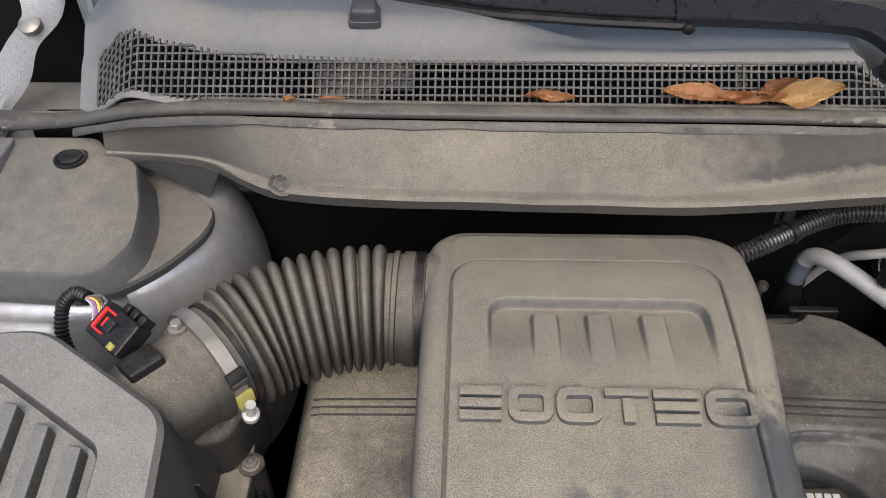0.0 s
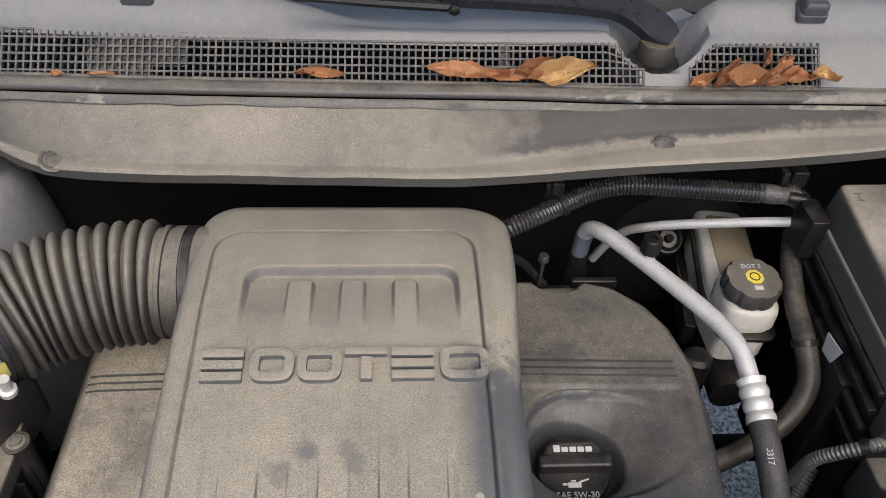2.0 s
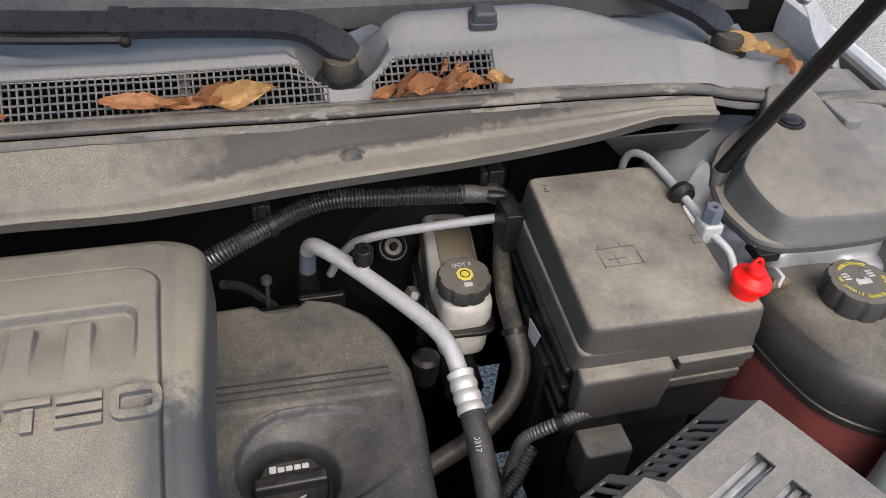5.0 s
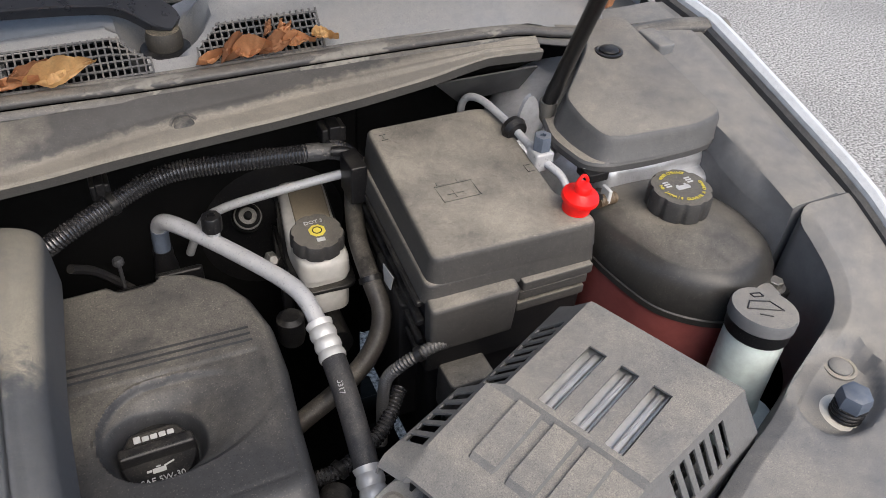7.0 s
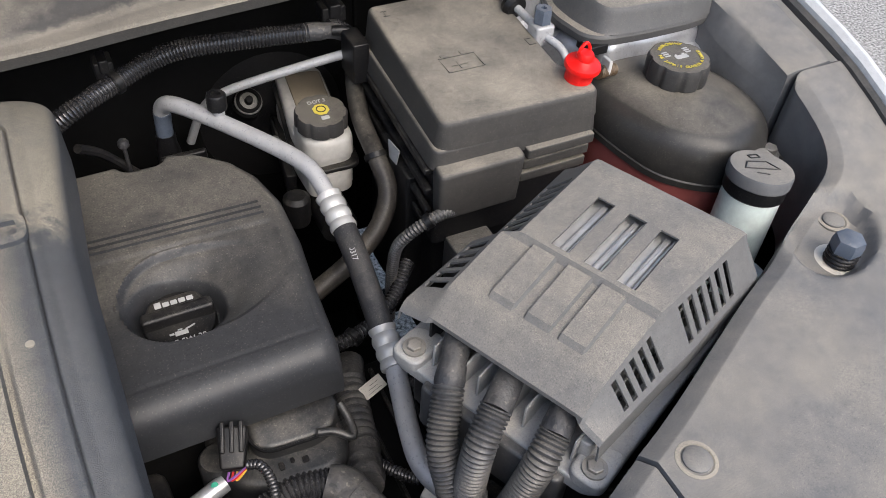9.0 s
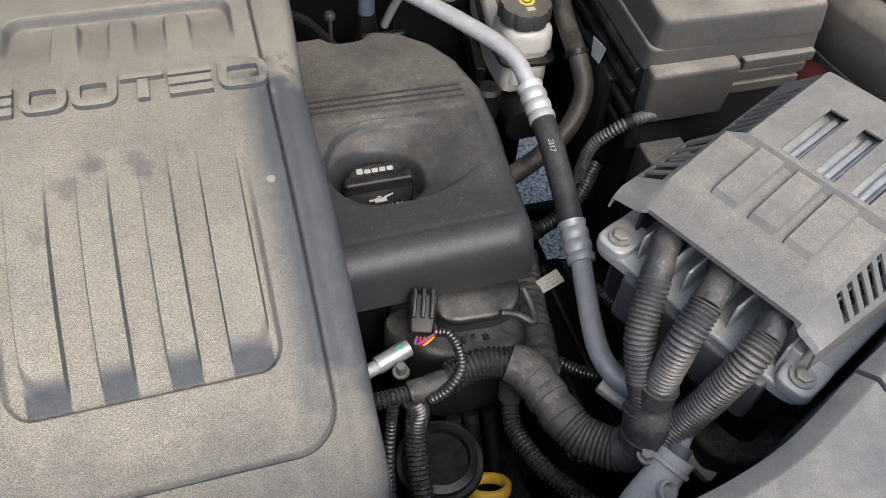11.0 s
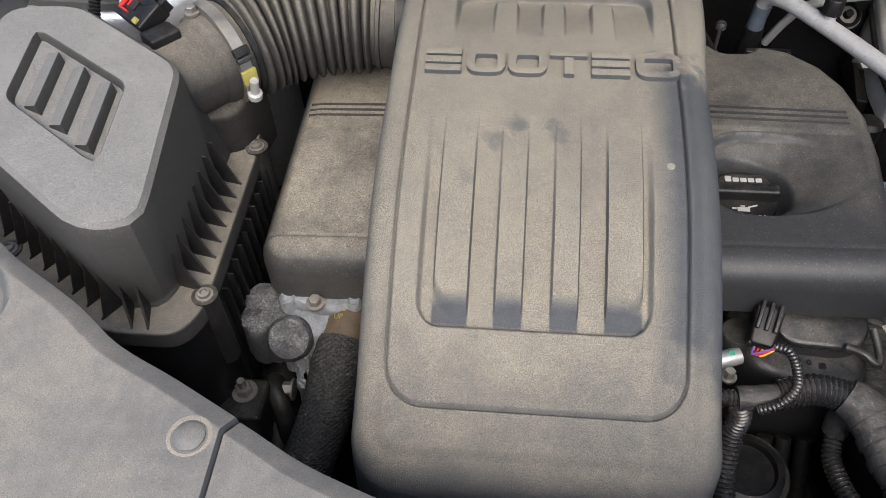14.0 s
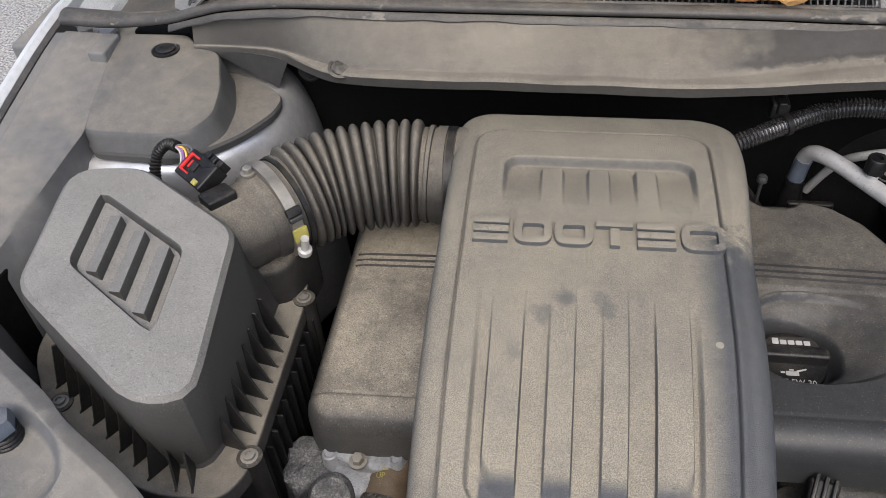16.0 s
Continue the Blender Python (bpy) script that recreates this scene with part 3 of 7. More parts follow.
bm = bmesh.new()
xs = [-0.44 + 0.012 * i for i in range(127)]
holes = ((-0.412, 0.452), (0.505, 0.655))
rows = []
for x in xs:
    c = crest(x)
    fy = front(x)
    c = max(c, fy + 0.012)
    ys = [fy, fy + 0.006] + [c - 0.003] + [c + 0.005 * i for i in range(1, 25)]
    ys = [v for v in ys if v < 0.96] + [0.97] * max(0, 27 - len([v for v in ys if v < 0.96]))
    rows.append([bm.verts.new((x, y, top_z(x, y))) for y in ys])
for a, b, x in zip(rows, rows[1:], xs):
    for i in range(len(a) - 1):
        mid = x + 0.006
        if i == 1 and any(h0 < mid < h1 for h0, h1 in holes):
            continue
        if len({v.co.to_tuple(5) for v in (a[i], a[i + 1], b[i + 1], b[i])}) == 4:
            bm.faces.new((a[i], b[i], b[i + 1], a[i + 1]))
bmesh.ops.recalc_face_normals(bm, faces=bm.faces[:])
bmesh.ops.solidify(bm, geom=bm.faces[:], thickness=0.003)
part("top_panel", bm, "cowl", cowl)


def bars(x0, x1):
    bm = bmesh.new()

    def bar(a, b, w, lift):
        a, b = Vector(a), Vector(b)
        t = (b - a).normalized()
        s = t.cross(Vector((0, -0.68, 0.73))).normalized() * w
        n = s.cross(t).normalized() * 0.0025
        loops = [[p + s + n * lift, p - s + n * lift, p - s - n, p + s - n] for p in (a, b)]
        add(bm, loft(loops))

    k = round((x1 - x0) / 0.0077)
    for i in range(k + 1):
        x = x0 + (x1 - x0) * i / k
        c = crest(x)
        bar((x, front(x) + 0.005, top_z(x, front(x) + 0.005)), (x + 0.0006, c, top_z(x, c - 0.001)), 0.00105, 1.0)
    for j in range(14):
        y = 0.7595 + 0.0066 * j
        run = None
        for i in range(k * 2 + 1):
            x = x0 + (x1 - x0) * i / (k * 2)
            ok = front(x) + 0.004 < y < crest(x)
            if ok and run is None:
                run = x
            if run is not None and (not ok or i == k * 2 or (x - run) > (0.012 if x < -0.28 else 0.05)):
                if x - run > 0.004:
                    bar((run, y, top_z(run, y)), (x, y, top_z(x, y)), 0.00105, 0.9)
                run = x if ok else None
    return bm


part("grille", bars(-0.412, 0.452), "grille", cowl, "fine square mesh air grille")
part("grille", bars(0.505, 0.655), "grille", cowl, "fine square mesh air grille")
# blanked stretches of mesh
for x0, x1, y0, y1 in ((-0.155, -0.085, 0.762, 0.80), (-0.085, -0.048, 0.772, 0.80), (0.29, 0.303, 0.775, 0.795)):
    bm = loft([[Vector((x, y, 1.078 + (y - 0.758) * 0.92 - 0.003)) for x in (x0, x1)] for y in (y0, y1)], cap=False, closed=False)
    bmesh.ops.solidify(bm, geom=bm.faces[:], thickness=0.002)
    part("blank", bm, "grille", cowl)
# plenum behind the mesh, its shade given by the near-black colour
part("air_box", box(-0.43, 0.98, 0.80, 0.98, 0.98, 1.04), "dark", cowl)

EDGE = [(-0.42, 1.002), (-0.35, 1.010), (-0.30, 1.014), (-0.2725, 1.014), (-0.235, 1.014), (-0.20, 1.013), (-0.12, 1.020), (0.0, 1.029), (0.128, 1.033), (0.24, 1.031), (0.33, 1.035), (0.44, 1.042), (0.60, 1.050), (0.76, 1.056), (0.86, 1.058), (0.95, 1.050)]
splash = thing("splash_panel", (MID, 0.69, 1.0), "dusty black plastic splash panel below the cowl seal", "splash panel")
vs = [-0.06] + [i / 40 for i in range(41)]


def splash_point(x, v):
    e = lerp(EDGE, x)
    y0 = curve([(-0.42, 0.770), (-0.35, 0.757), (-0.30, 0.746), (-0.2725, 0.736), (-0.235, 0.711), (-0.20, 0.694), (-0.12, 0.675), (0.0, 0.661), (0.128, 0.653), (0.24, 0.653), (0.44, 0.662), (0.62, 0.668), (0.76, 0.684), (0.86, 0.706), (0.95, 0.712)], x)
    y1, z1 = curve([(-0.42, 0.788), (-0.36, 0.766), (-0.30, 0.756), (-0.2, 0.744), (-0.1, 0.739), (0.1, 0.737), (0.95, 0.737)], x), curve([(-0.42, 1.032), (-0.36, 1.054), (-0.28, 1.068), (-0.2, 1.072), (-0.1, 1.071), (0.1, 1.070), (0.60, 1.066), (0.95, 1.060)], x)
    if v < 0:
        return Vector((x, y0 + 0.004, e - 0.016))
    # dusty shelf along the lip, then a steeper face up to the seal
    shelf = lerp([(-0.44, 0.25), (-0.25, 0.30), (-0.1, 0.22), (0.20, 0.17), (0.30, 0.26), (0.42, 0.50), (0.60, 0.58), (0.95, 0.5)], x)
    top = max(z1, e + 0.004)
    z = e + 0.05 * (top - e) * min(v / shelf, 1) + 0.95 * (top - e) * max(0.0, (v - shelf) / (1 - shelf)) ** 0.85
    z += 0.003 * smooth(0.28, 0.40, x) * max(0.0, 1 - abs(v - shelf) / 0.12)
    z += 0.0012 * noise.noise(Vector((x * 14, v * 3, 0.3))) - 0.002 * smooth(0.06, 0.0, v)
    return Vector((x, y0 + (y1 - y0) * v, z))


bm = loft([[splash_point(x, v) for v in vs] for x in [-0.412 + 0.00935 * i for i in range(146)]], cap=False, closed=False)
bmesh.ops.recalc_face_normals(bm, faces=bm.faces[:])
bmesh.ops.solidify(bm, geom=bm.faces[:], thickness=0.003)
part("panel", bm, "cowldust", splash)
rivet((-0.188, 0.702, splash_point(-0.188, 0.08).z + 0.001), splash, 0.0115, (0.1, -0.35, 0.93), "seal")
rivet((0.468, 0.694, splash_point(0.468, 0.41).z - 0.0015), splash, 0.0115, (0, -0.55, 0.83), "seal")
rivet((-0.245, 0.745, 0.985), splash, 0.011, (0, -1, 0.2), "blackclean")
part("end_flap", loft([[Vector((x, y + d, z)) for x, y, z in ((-0.39, 0.768, 0.997), (-0.33, 0.754, 1.004), (-0.29, 0.744, 1.004), (-0.270, 0.737, 1.002), (-0.298, 0.757, 0.948), (-0.34, 0.765, 0.97))] for d in (0.0, 0.004)]), "flap", splash)
part("end_flap", loft([[Vector(p) for p in ((0.78, 0.70, 1.035), (0.93, 0.70, 1.035), (0.93, 0.74, 0.98), (0.84, 0.75, 0.97))], [Vector(p) for p in ((0.78, 0.704, 1.035), (0.93, 0.704, 1.035), (0.93, 0.744, 0.98), (0.84, 0.754, 0.97))]]), "flap", splash)

SEAL = [(-0.615, 0.812, 1.022), (-0.53, 0.812, 1.018), (-0.45, 0.797, 1.030), (-0.40, 0.778, 1.050), (-0.35, 0.762, 1.068), (-0.28, 0.755, 1.077), (-0.2, 0.748, 1.081), (-0.1, 0.743, 1.082), (0.1, 0.741, 1.081), (0.3, 0.742, 1.079), (0.45, 0.745, 1.074), (0.70, 0.748, 1.073), (0.90, 0.748, 1.069), (0.98, 0.748, 1.055), (1.08, 0.742, 1.042), (1.17, 0.725, 1.046), (1.24, 0.70, 1.05)]
sl = thing("bonnet_seal", (MID, 0.745, 1.055), "worn dusty rubber bonnet seal along the cowl", "rubber seal")
fat = lambda t: 1.0 + 0.7 * (smooth(0.10, 0.02, t) if t < 0.12 else smooth(0.90, 0.98, t))


def sweep(prof, a=0, b=None, ripple=0.0):
    path, loops = spline(SEAL[a:b], 0.010), []
    for i, p in enumerate(path):
        k = fat(i / (len(path) - 1)) if a == 0 else 1.0
        r = ripple * noise.noise(Vector((p.x * 22, 1.7, 0)))
        loops.append([p + Vector((0, dy * k, dz * k + (r if dz < -0.012 else 0))) for dy, dz in prof])
    return loft(loops)


part("bulb", sweep([(0.0105 * math.cos(a * math.pi / 8), 0.0062 * math.sin(a * math.pi / 8)) for a in range(16)]), "wornseal", sl, sharp=60)
part("rear_lip", sweep([(0.006, 0.001), (0.0095, 0.0062), (0.0108, 0.0062), (0.011, 0.001)], 1, -1), "seal", sl)
part("lip", sweep([(-0.008, -0.006), (-0.0115, -0.0078), (-0.0145, -0.0125), (-0.013, -0.0145), (-0.0095, -0.0105), (-0.006, -0.009)], 2, -2, 0.004), "wornseal", sl)


def bump_stop(at, tilt):
    st = thing("bump_stop", at, "small blue-grey rubber bonnet stop on the cowl", "rubber stop", "cowl bump stops")
    m = frame_of(at, tilt)
    bm = slab([(-0.015, -0.012), (0.015, -0.012), (0.013, 0.012), (-0.013, 0.012)], 0.002, 0.017, 0.006, 0.005, 0.001)
    bm.transform(m)
    part("pad", bm, "stop", st)
    b2 = slab([(-0.0185, -0.014), (0.0175, -0.014), (0.016, 0.014), (-0.016, 0.014)], -0.006, 0.0035, 0.006, 0.002)
    b2.transform(m)
    part("foot", b2, "stop", st)


bump_stop((-0.103, 0.832, top_z(-0.103, 0.832) + 0.003), (0, -0.3, 1))
bump_stop((0.650, 0.826, top_z(0.650, 0.826) + 0.003), (0, -0.3, 1))


def leaf(at, length, width, turn, mat, curl=0.5, tilt=20, size=0.82, label="curled dry brown leaf lying on the cowl"):
    n, loops = 22, []
    length, width = length * size, width * size
    for i in range(n + 1):
        t = i / n
        w = width * (math.sin(math.pi * min(1, t ** 0.8 * 0.97 + 0.03)) ** 1.3) * 0.42 + 0.0006
        row = []
        for j in range(9):
            s = j / 4 - 1
            zc = curl * width * (s * s * 0.8 + 0.5 * math.sin(t * 4 + s + at[0] * 30)) + 0.22 * width * noise.noise(Vector((t * 5, s * 3, at[0] * 40))) + 0.16 * width * noise.noise(Vector((t * 14, s * 5, at[0] * 80)))
            row.append(Vector((length * (t - 0.5), w * s * (1 + 0.2 * noise.noise(Vector((t * 7, at[0] * 60, s))) ), zc)))
        loops.append(row)
    bm = loft(loops, cap=False, closed=False)
    bmesh.ops.solidify(bm, geom=bm.faces[:], thickness=0.0007)
    bm.transform(Matrix.Translation(Vector(at) + Vector((0, -0.002, 0.004))) @ Matrix.Rotation(radians(turn), 4, "Z") @ Matrix.Rotation(radians(tilt), 4, "X"))
    return lone("leaf", bm, mat, label, "leaf", "fallen leaves")


leaf((0.255, 0.757, 1.091), 0.11, 0.030, -4, "leaf", 0.5, 40)
leaf((0.30, 0.752, 1.090), 0.085, 0.020, 3, "leaf", 0.5, 35)
leaf((0.355, 0.755, 1.093), 0.085, 0.034, 14, "leafpale", 0.55, 45, 0.9, "pale tan dry leaf with a curled tip lying on the cowl")
leaf((0.325, 0.762, 1.096), 0.06, 0.022, 30, "leafbrown", 0.5, 40)
leaf((0.098, 0.757, 1.087), 0.055, 0.016, -8, "leaf", 0.6, 35)
leaf((0.082, 0.760, 1.088), 0.04, 0.012, 20, "leafbrown", 0.6, 30)
leaf((-0.135, 0.757, 1.083), 0.035, 0.010, 0, "leaf", 0.6, 30)
leaf((-0.18, 0.757, 1.083), 0.018, 0.010, 20, "leaf", 0.6, 30)
for px, py, pz, ln, wd, tn, mt in ((0.515, 0.757, 1.083, 0.05, 0.02, 30, "leaf"), (0.54, 0.759, 1.088, 0.05, 0.03, 60, "leafbrown"), (0.565, 0.757, 1.087, 0.06, 0.03, -10, "leaf"), (0.595, 0.757, 1.088, 0.055, 0.028, 20, "leafbrown"),
                                   (0.622, 0.757, 1.088, 0.05, 0.025, -5, "leaf"), (0.602, 0.768, 1.10, 0.032, 0.022, 50, "leaf"), (0.585, 0.771, 1.103, 0.03, 0.016, 80, "leafbrown"), (0.655, 0.757, 1.090, 0.04, 0.026, -15, "leafpale")):
    leaf((px, py, pz), ln, wd, tn, mt, 0.7, 40)
leaf((1.02, 0.80, 1.085), 0.13, 0.04, -35, "leafpale", 0.4, 20, 0.8, "pale dry leaf lying across the end of the cowl")
leaf((1.06, 0.765, 1.075), 0.06, 0.035, 70, "leaf", 0.5, 25)


def wiper(pts, joint, nut, label):
    """pts run from the pivot out along the arm; joint is the row at which the hinged part begins."""
    w = thing("wiper_arm", nut, label, "wiper", "windscreen wipers")
    face = Vector((0, -0.50, 0.87))

    def channel(run, wide, deep, sink, head=False):
        path, loops = spline(run, 0.008), []
        n = len(path)
        for i, p in enumerate(path):
            t = (path[min(i + 1, n - 1)] - path[max(i - 1, 0)]).normalized()
            s = t.cross(face).normalized()
            u = s.cross(t)
            u = -u if u.z < 0 else u
            k = 1 + 0.28 * (1 - smooth(0.0, 0.30, i / (n - 1))) if head else 1.0
            k *= (0.55, 0.82, 0.95)[i] if head and i < 3 else 1.0
            loops.append([p + s * a * wide * k + u * (b * deep - sink) for a, b in ((-0.94, -1), (-1, -0.9), (-1, -0.12), (-0.9, 0), (0.9, 0), (1, -0.12), (1, -0.9), (0.94, -1))])
        return loft(loops)

    part("arm", channel(pts[:joint + 1], 0.0150, 0.019, 0.0, True), "wiper", w, sharp=25)
    part("carrier", channel(pts[joint:], 0.0128, 0.017, 0.002), "wiper", w, sharp=25)
    a, b = Vector(pts[joint - 1]), Vector(pts[joint])
    t = (b - a).normalized()
    part("hinge_collar", channel([b - t * 0.010, b, b + t * 0.010], 0.0165, 0.021, -0.0015), "wiper", w, sharp=25)
    s = t.cross(face).normalized()
    s = -s if s.y > 0 else s
    part("hinge_pin", lathe([(0.0065, 0.0), (0.0065, 0.004), (0.004, 0.006)], b + s * 0.0165 - t * 0.004 + Vector((0, 0, -0.011)), 14, frame_of((0, 0, 0), s)), "blackclean", w)
    part("blade", tube([Vector(q) + Vector((0, -0.008, -0.020)) for q in pts[joint:]], 0.006, 8, 0.02), "blackclean", w)
    part("pivot", lathe([(0.020, -0.012), (0.0215, -0.004), (0.0215, 0.006), (0.019, 0.013), (0.012, 0.015)], nut, 28), "dirt", w, "dusty metal pivot")
    part("boot", lathe([(0.036, -0.04), (0.033, -0.020), (0.029, -0.010), (0.018, -0.008)], nut, 28), "blackclean", w)
    part("well_liner", lathe([(0.044, -0.046), (0.046, -0.034), (0.040, -0.030), (0.03, -0.033)], nut, 32), "blackclean", w)


wiper([(0.490, 0.800, 1.116), (0.470, 0.812, 1.128), (0.440, 0.827, 1.141), (0.403, 0.833, 1.147), (0.32, 0.833, 1.153), (0.237, 0.833, 1.156), (0.12, 0.842, 1.158), (-0.02, 0.862, 1.163), (-0.3, 0.94, 1.18)], 5, (0.474, 0.807, 1.094), "satin black wiper arm parked over the cowl")
wiper([(1.0, 0.82, 1.112), (0.975, 0.845, 1.127), (0.93, 0.885, 1.138), (0.86, 0.935, 1.15), (0.6, 0.98, 1.165), (0.35, 0.99, 1.17)], 3, (1.0, 0.818, 1.092), "satin black wiper arm at the end of the cowl")


def hinge(sx):
    c = MID + sx * (0.865 if sx > 0 else 0.905)
    h = thing("bonnet_hinge", (c, 0.90, 1.0), "grey pressed steel bonnet hinge beside the cowl", "hinge", "bonnet hinges", "structure")
    base = [(c - 0.03, 0.86, 0.975), (c - 0.028, 0.875, 0.995), (c + 0.006, 0.90, 1.03), (c + 0.030, 0.915, 1.065), (c + 0.062, 0.93, 1.10), (c + 0.060, 0.95, 1.15), (c + 0.03, 0.97, 1.21)]
    if sx > 0:
        base = [(2 * c - x, y - 0.05, z + 0.045) for x, y, z in base]
    path, rows = spline(base, 0.006), []
    for i, p in enumerate(path):
        w = 0.020 + 0.006 * math.sin(i * 0.21)
        rows.append([p + Vector((-w, -w * 0.35, 0)), p + Vector((-w, -w * 0.35, 0.003)), p + Vector((w, w * 0.35, 0.003)), p + Vector((w + 0.001, w * 0.35, -0.012)), p + Vector((w - 0.002, w * 0.35, -0.012)), p + Vector((w - 0.002, w * 0.35, 0))])
    part("strap", loft(rows), "cast", h, sharp=25)
    a = path[0]
    part("foot", box(a.x - 0.032, a.x + 0.032, a.y - 0.045, a.y + 0.02, a.z - 0.006, a.z + 0.002, 0.012, 0.002), "cast", h)
    hexbolt((a.x, a.y - 0.02, a.z + 0.004), h, 0.011, 0.010)
    q = path[len(path) // 2]
    part("pivot", lathe([(0.014, -0.006), (0.014, 0.003), (0.010, 0.006)], q + Vector((0, 0, 0.004)), 18, frame_of((0, 0, 0), (0, -0.5, 0.87))), "bolt", h)
    x0, x1 = (c - 0.16, c + 0.075) if sx < 0 else (c - 0.075, c + 0.06)
    # sheet in the shade black closes the gap behind the hinge
    part("closing_panel", box(x0, x1, 0.99, 1.0, 0.90, 1.30, 0.004, 0.002), "dark", h)
    part("ledge", box(x0, x1 + (0.02 if sx < 0 else 0), 0.83, 0.99, 0.90, 0.962 if sx < 0 else 1.012, 0.01, 0.006), "trim", h)


hinge(-1)
hinge(1)

# ---- side trims, front panels, strut towers ----
def rail_z(x, y):
    return lerp(RAIL[1 if x > MID else -1], y)


def side_trim(name_x, inner, label):
    tr = thing("side_trim", (MID + name_x * 0.8, 0.45, 0.8), label, "trim panel", "side trims")
    ys = [0.373 + 0.0224 * i for i in range(20)]
    loops = []
    for y in ys:
        xi = lerp(inner, y)
        xo = lerp(FENDER[name_x], y) - 0.011
        w = 0.018 * smooth(0.58, 0.48, y) * smooth(0.36, 0.45, y)
        z = rail_z(MID + name_x, y)
        pr = [(xi - w, 0.72), (xi - w, z - 0.034), (xi - w + 0.001, z - 0.031), (xi - 0.002, z - 0.003), (xi + 0.004, z), (xo - 0.024, z + 0.003), (xo - 0.020, z + 0.0035), (xo - 0.016, z + 0.0005), (xo - 0.004, z), (xo, z - 0.003), (xo, z - 0.03), (xo, 0.72)]
        loops.append([Vector((MID + name_x * px, y, pz)) for px, pz in pr])
    part("panel", loft(loops), "trim", tr)
    return tr


tl = side_trim(-1, [(0.37, 0.853), (0.418, 0.85), (0.542, 0.838), (0.602, 0.831), (0.655, 0.837), (0.747, 0.855), (0.80, 0.858)], "dusty grey plastic trim along the passenger fender")
t_r = side_trim(1, [(0.37, 0.772), (0.412, 0.775), (0.511, 0.774), (0.566, 0.769), (0.618, 0.761), (0.674, 0.755), (0.80, 0.755)], "dusty grey plastic trim along the driver fender")
part("clip", box(-0.552, -0.526, 0.735, 0.79, 0.99, 1.009), "trim", tl)
part("clip", box(1.10, 1.128, 0.665, 0.72, 1.035, 1.054), "trim", t_r)


def front_panel(edge, z, label, far=-0.30, pocket=None):
    """A panel from its curved inner edge (points from left to right) out to the nose."""
    fp = thing("front_panel", (sum(p[0] for p in edge) / len(edge), -0.1, z - 0.07), label, "trim panel", "front panels")
    pts = spline([(x, y, 0) for x, y in edge], 0.008)

    def zf(x, y):
        h = z + max(0.0, rail_z(x, y) - 0.945) + 0.0015 * noise.noise(Vector((x * 5, y * 6, 2)))
        if pocket:
            px, py, turn = pocket
            a, b = (x - px) * math.cos(turn) + (y - py) * math.sin(turn), (y - py) * math.cos(turn) - (x - px) * math.sin(turn)
            h -= 0.018 * smooth(1.0, 0.72, math.hypot(a / 0.076, b / 0.047))
        return h

    loops = []
    for i, p in enumerate(pts):
        t = (pts[min(i + 1, len(pts) - 1)] - pts[max(i - 1, 0)]).normalized()
        n = Vector((t.y, -t.x, 0))
        f = 1 - 0.94 * smooth(0.352, 0.3705, p.y)
        pr = [(p - n * 0.012 * f, -0.15), (p - n * 0.003 * f, -0.024 * f), (p - n * 0.002 * f, -0.008 * f), (p + n * 0.0, -0.0065 * f), (p + n * 0.012, -0.001 * f), (p + n * 0.014, 0.0)]
        row = [Vector((q.x, q.y, zf(q.x, q.y) + d)) for q, d in pr]
        q0 = pr[-1][0]
        for k in range(1, 101):
            y = q0.y + (far - q0.y) * (k / 100) ** 1.3
            row.append(Vector((q0.x, y, zf(q0.x, y))))
        row.append(Vector((q0.x, far, z - 0.075)))
        loops.append(row)
    part("panel", loft(loops), "trim", fp)
    return fp


fl = front_panel([(-0.60, 0.371), (-0.56, 0.371), (-0.53, 0.358), (-0.497, 0.312), (-0.451, 0.278), (-0.387, 0.236), (-0.346, 0.204), (-0.27, 0.157), (-0.219, 0.119), (-0.163, 0.091), (-0.104, 0.060)], 0.947, "dusty grey plastic panel over the passenger headlamp", pocket=(-0.39, 0.165, radians(-32)))
fc = front_panel([(-0.101, 0.058), (-0.028, 0.021), (0.08, -0.010), (0.25, -0.022), (0.42, -0.02), (0.54, 0.0), (0.645, 0.044)], 0.943, "pale grey plastic panel over the radiator")
fr = front_panel([(0.648, 0.046), (0.70, 0.069), (0.84, 0.139), (0.905, 0.168), (0.972, 0.206), (1.032, 0.234), (1.065, 0.254), (1.085, 0.285), (1.094, 0.33), (1.099, 0.360), (1.116, 0.3715), (1.15, 0.3715), (1.185, 0.3715)], 0.945, "dusty grey plastic panel over the driver headlamp", pocket=(0.992, 0.175, radians(32)))
rivet((-0.131, 0.040, 0.9475), fl, 0.012, mat="trim")
rivet((0.683, 0.022, 0.9455), fr, 0.012, mat="trim")
rivet((1.024, 0.198, 0.9285), fr, 0.012, mat="trim")


def bump_bolt(at, label):
    b = thing("bonnet_buffer", at, label, "buffer", "bonnet buffers")
    x, y, z = at
    part("base", lathe([(0.026, -0.004), (0.026, 0.002), (0.02, 0.003)], at, 28), "whiteclip", b)
    part("thread", tube([(x, y, z), (x, y, z + 0.02)], 0.0165, 16, 0.003, 0.005, 0.002), "blackclean", b)
    part("head", lathe([(0.016, 0.018), (0.0165, 0.029), (0.015, 0.036), (0.010, 0.039)], at, 6), "bluecap", b)


bump_bolt((0.982, 0.150, 0.925), "blue-grey rubber bonnet buffer on a threaded stud")
bump_bolt((-0.402, 0.190, 0.926), "dark rubber bonnet buffer on a threaded stud")


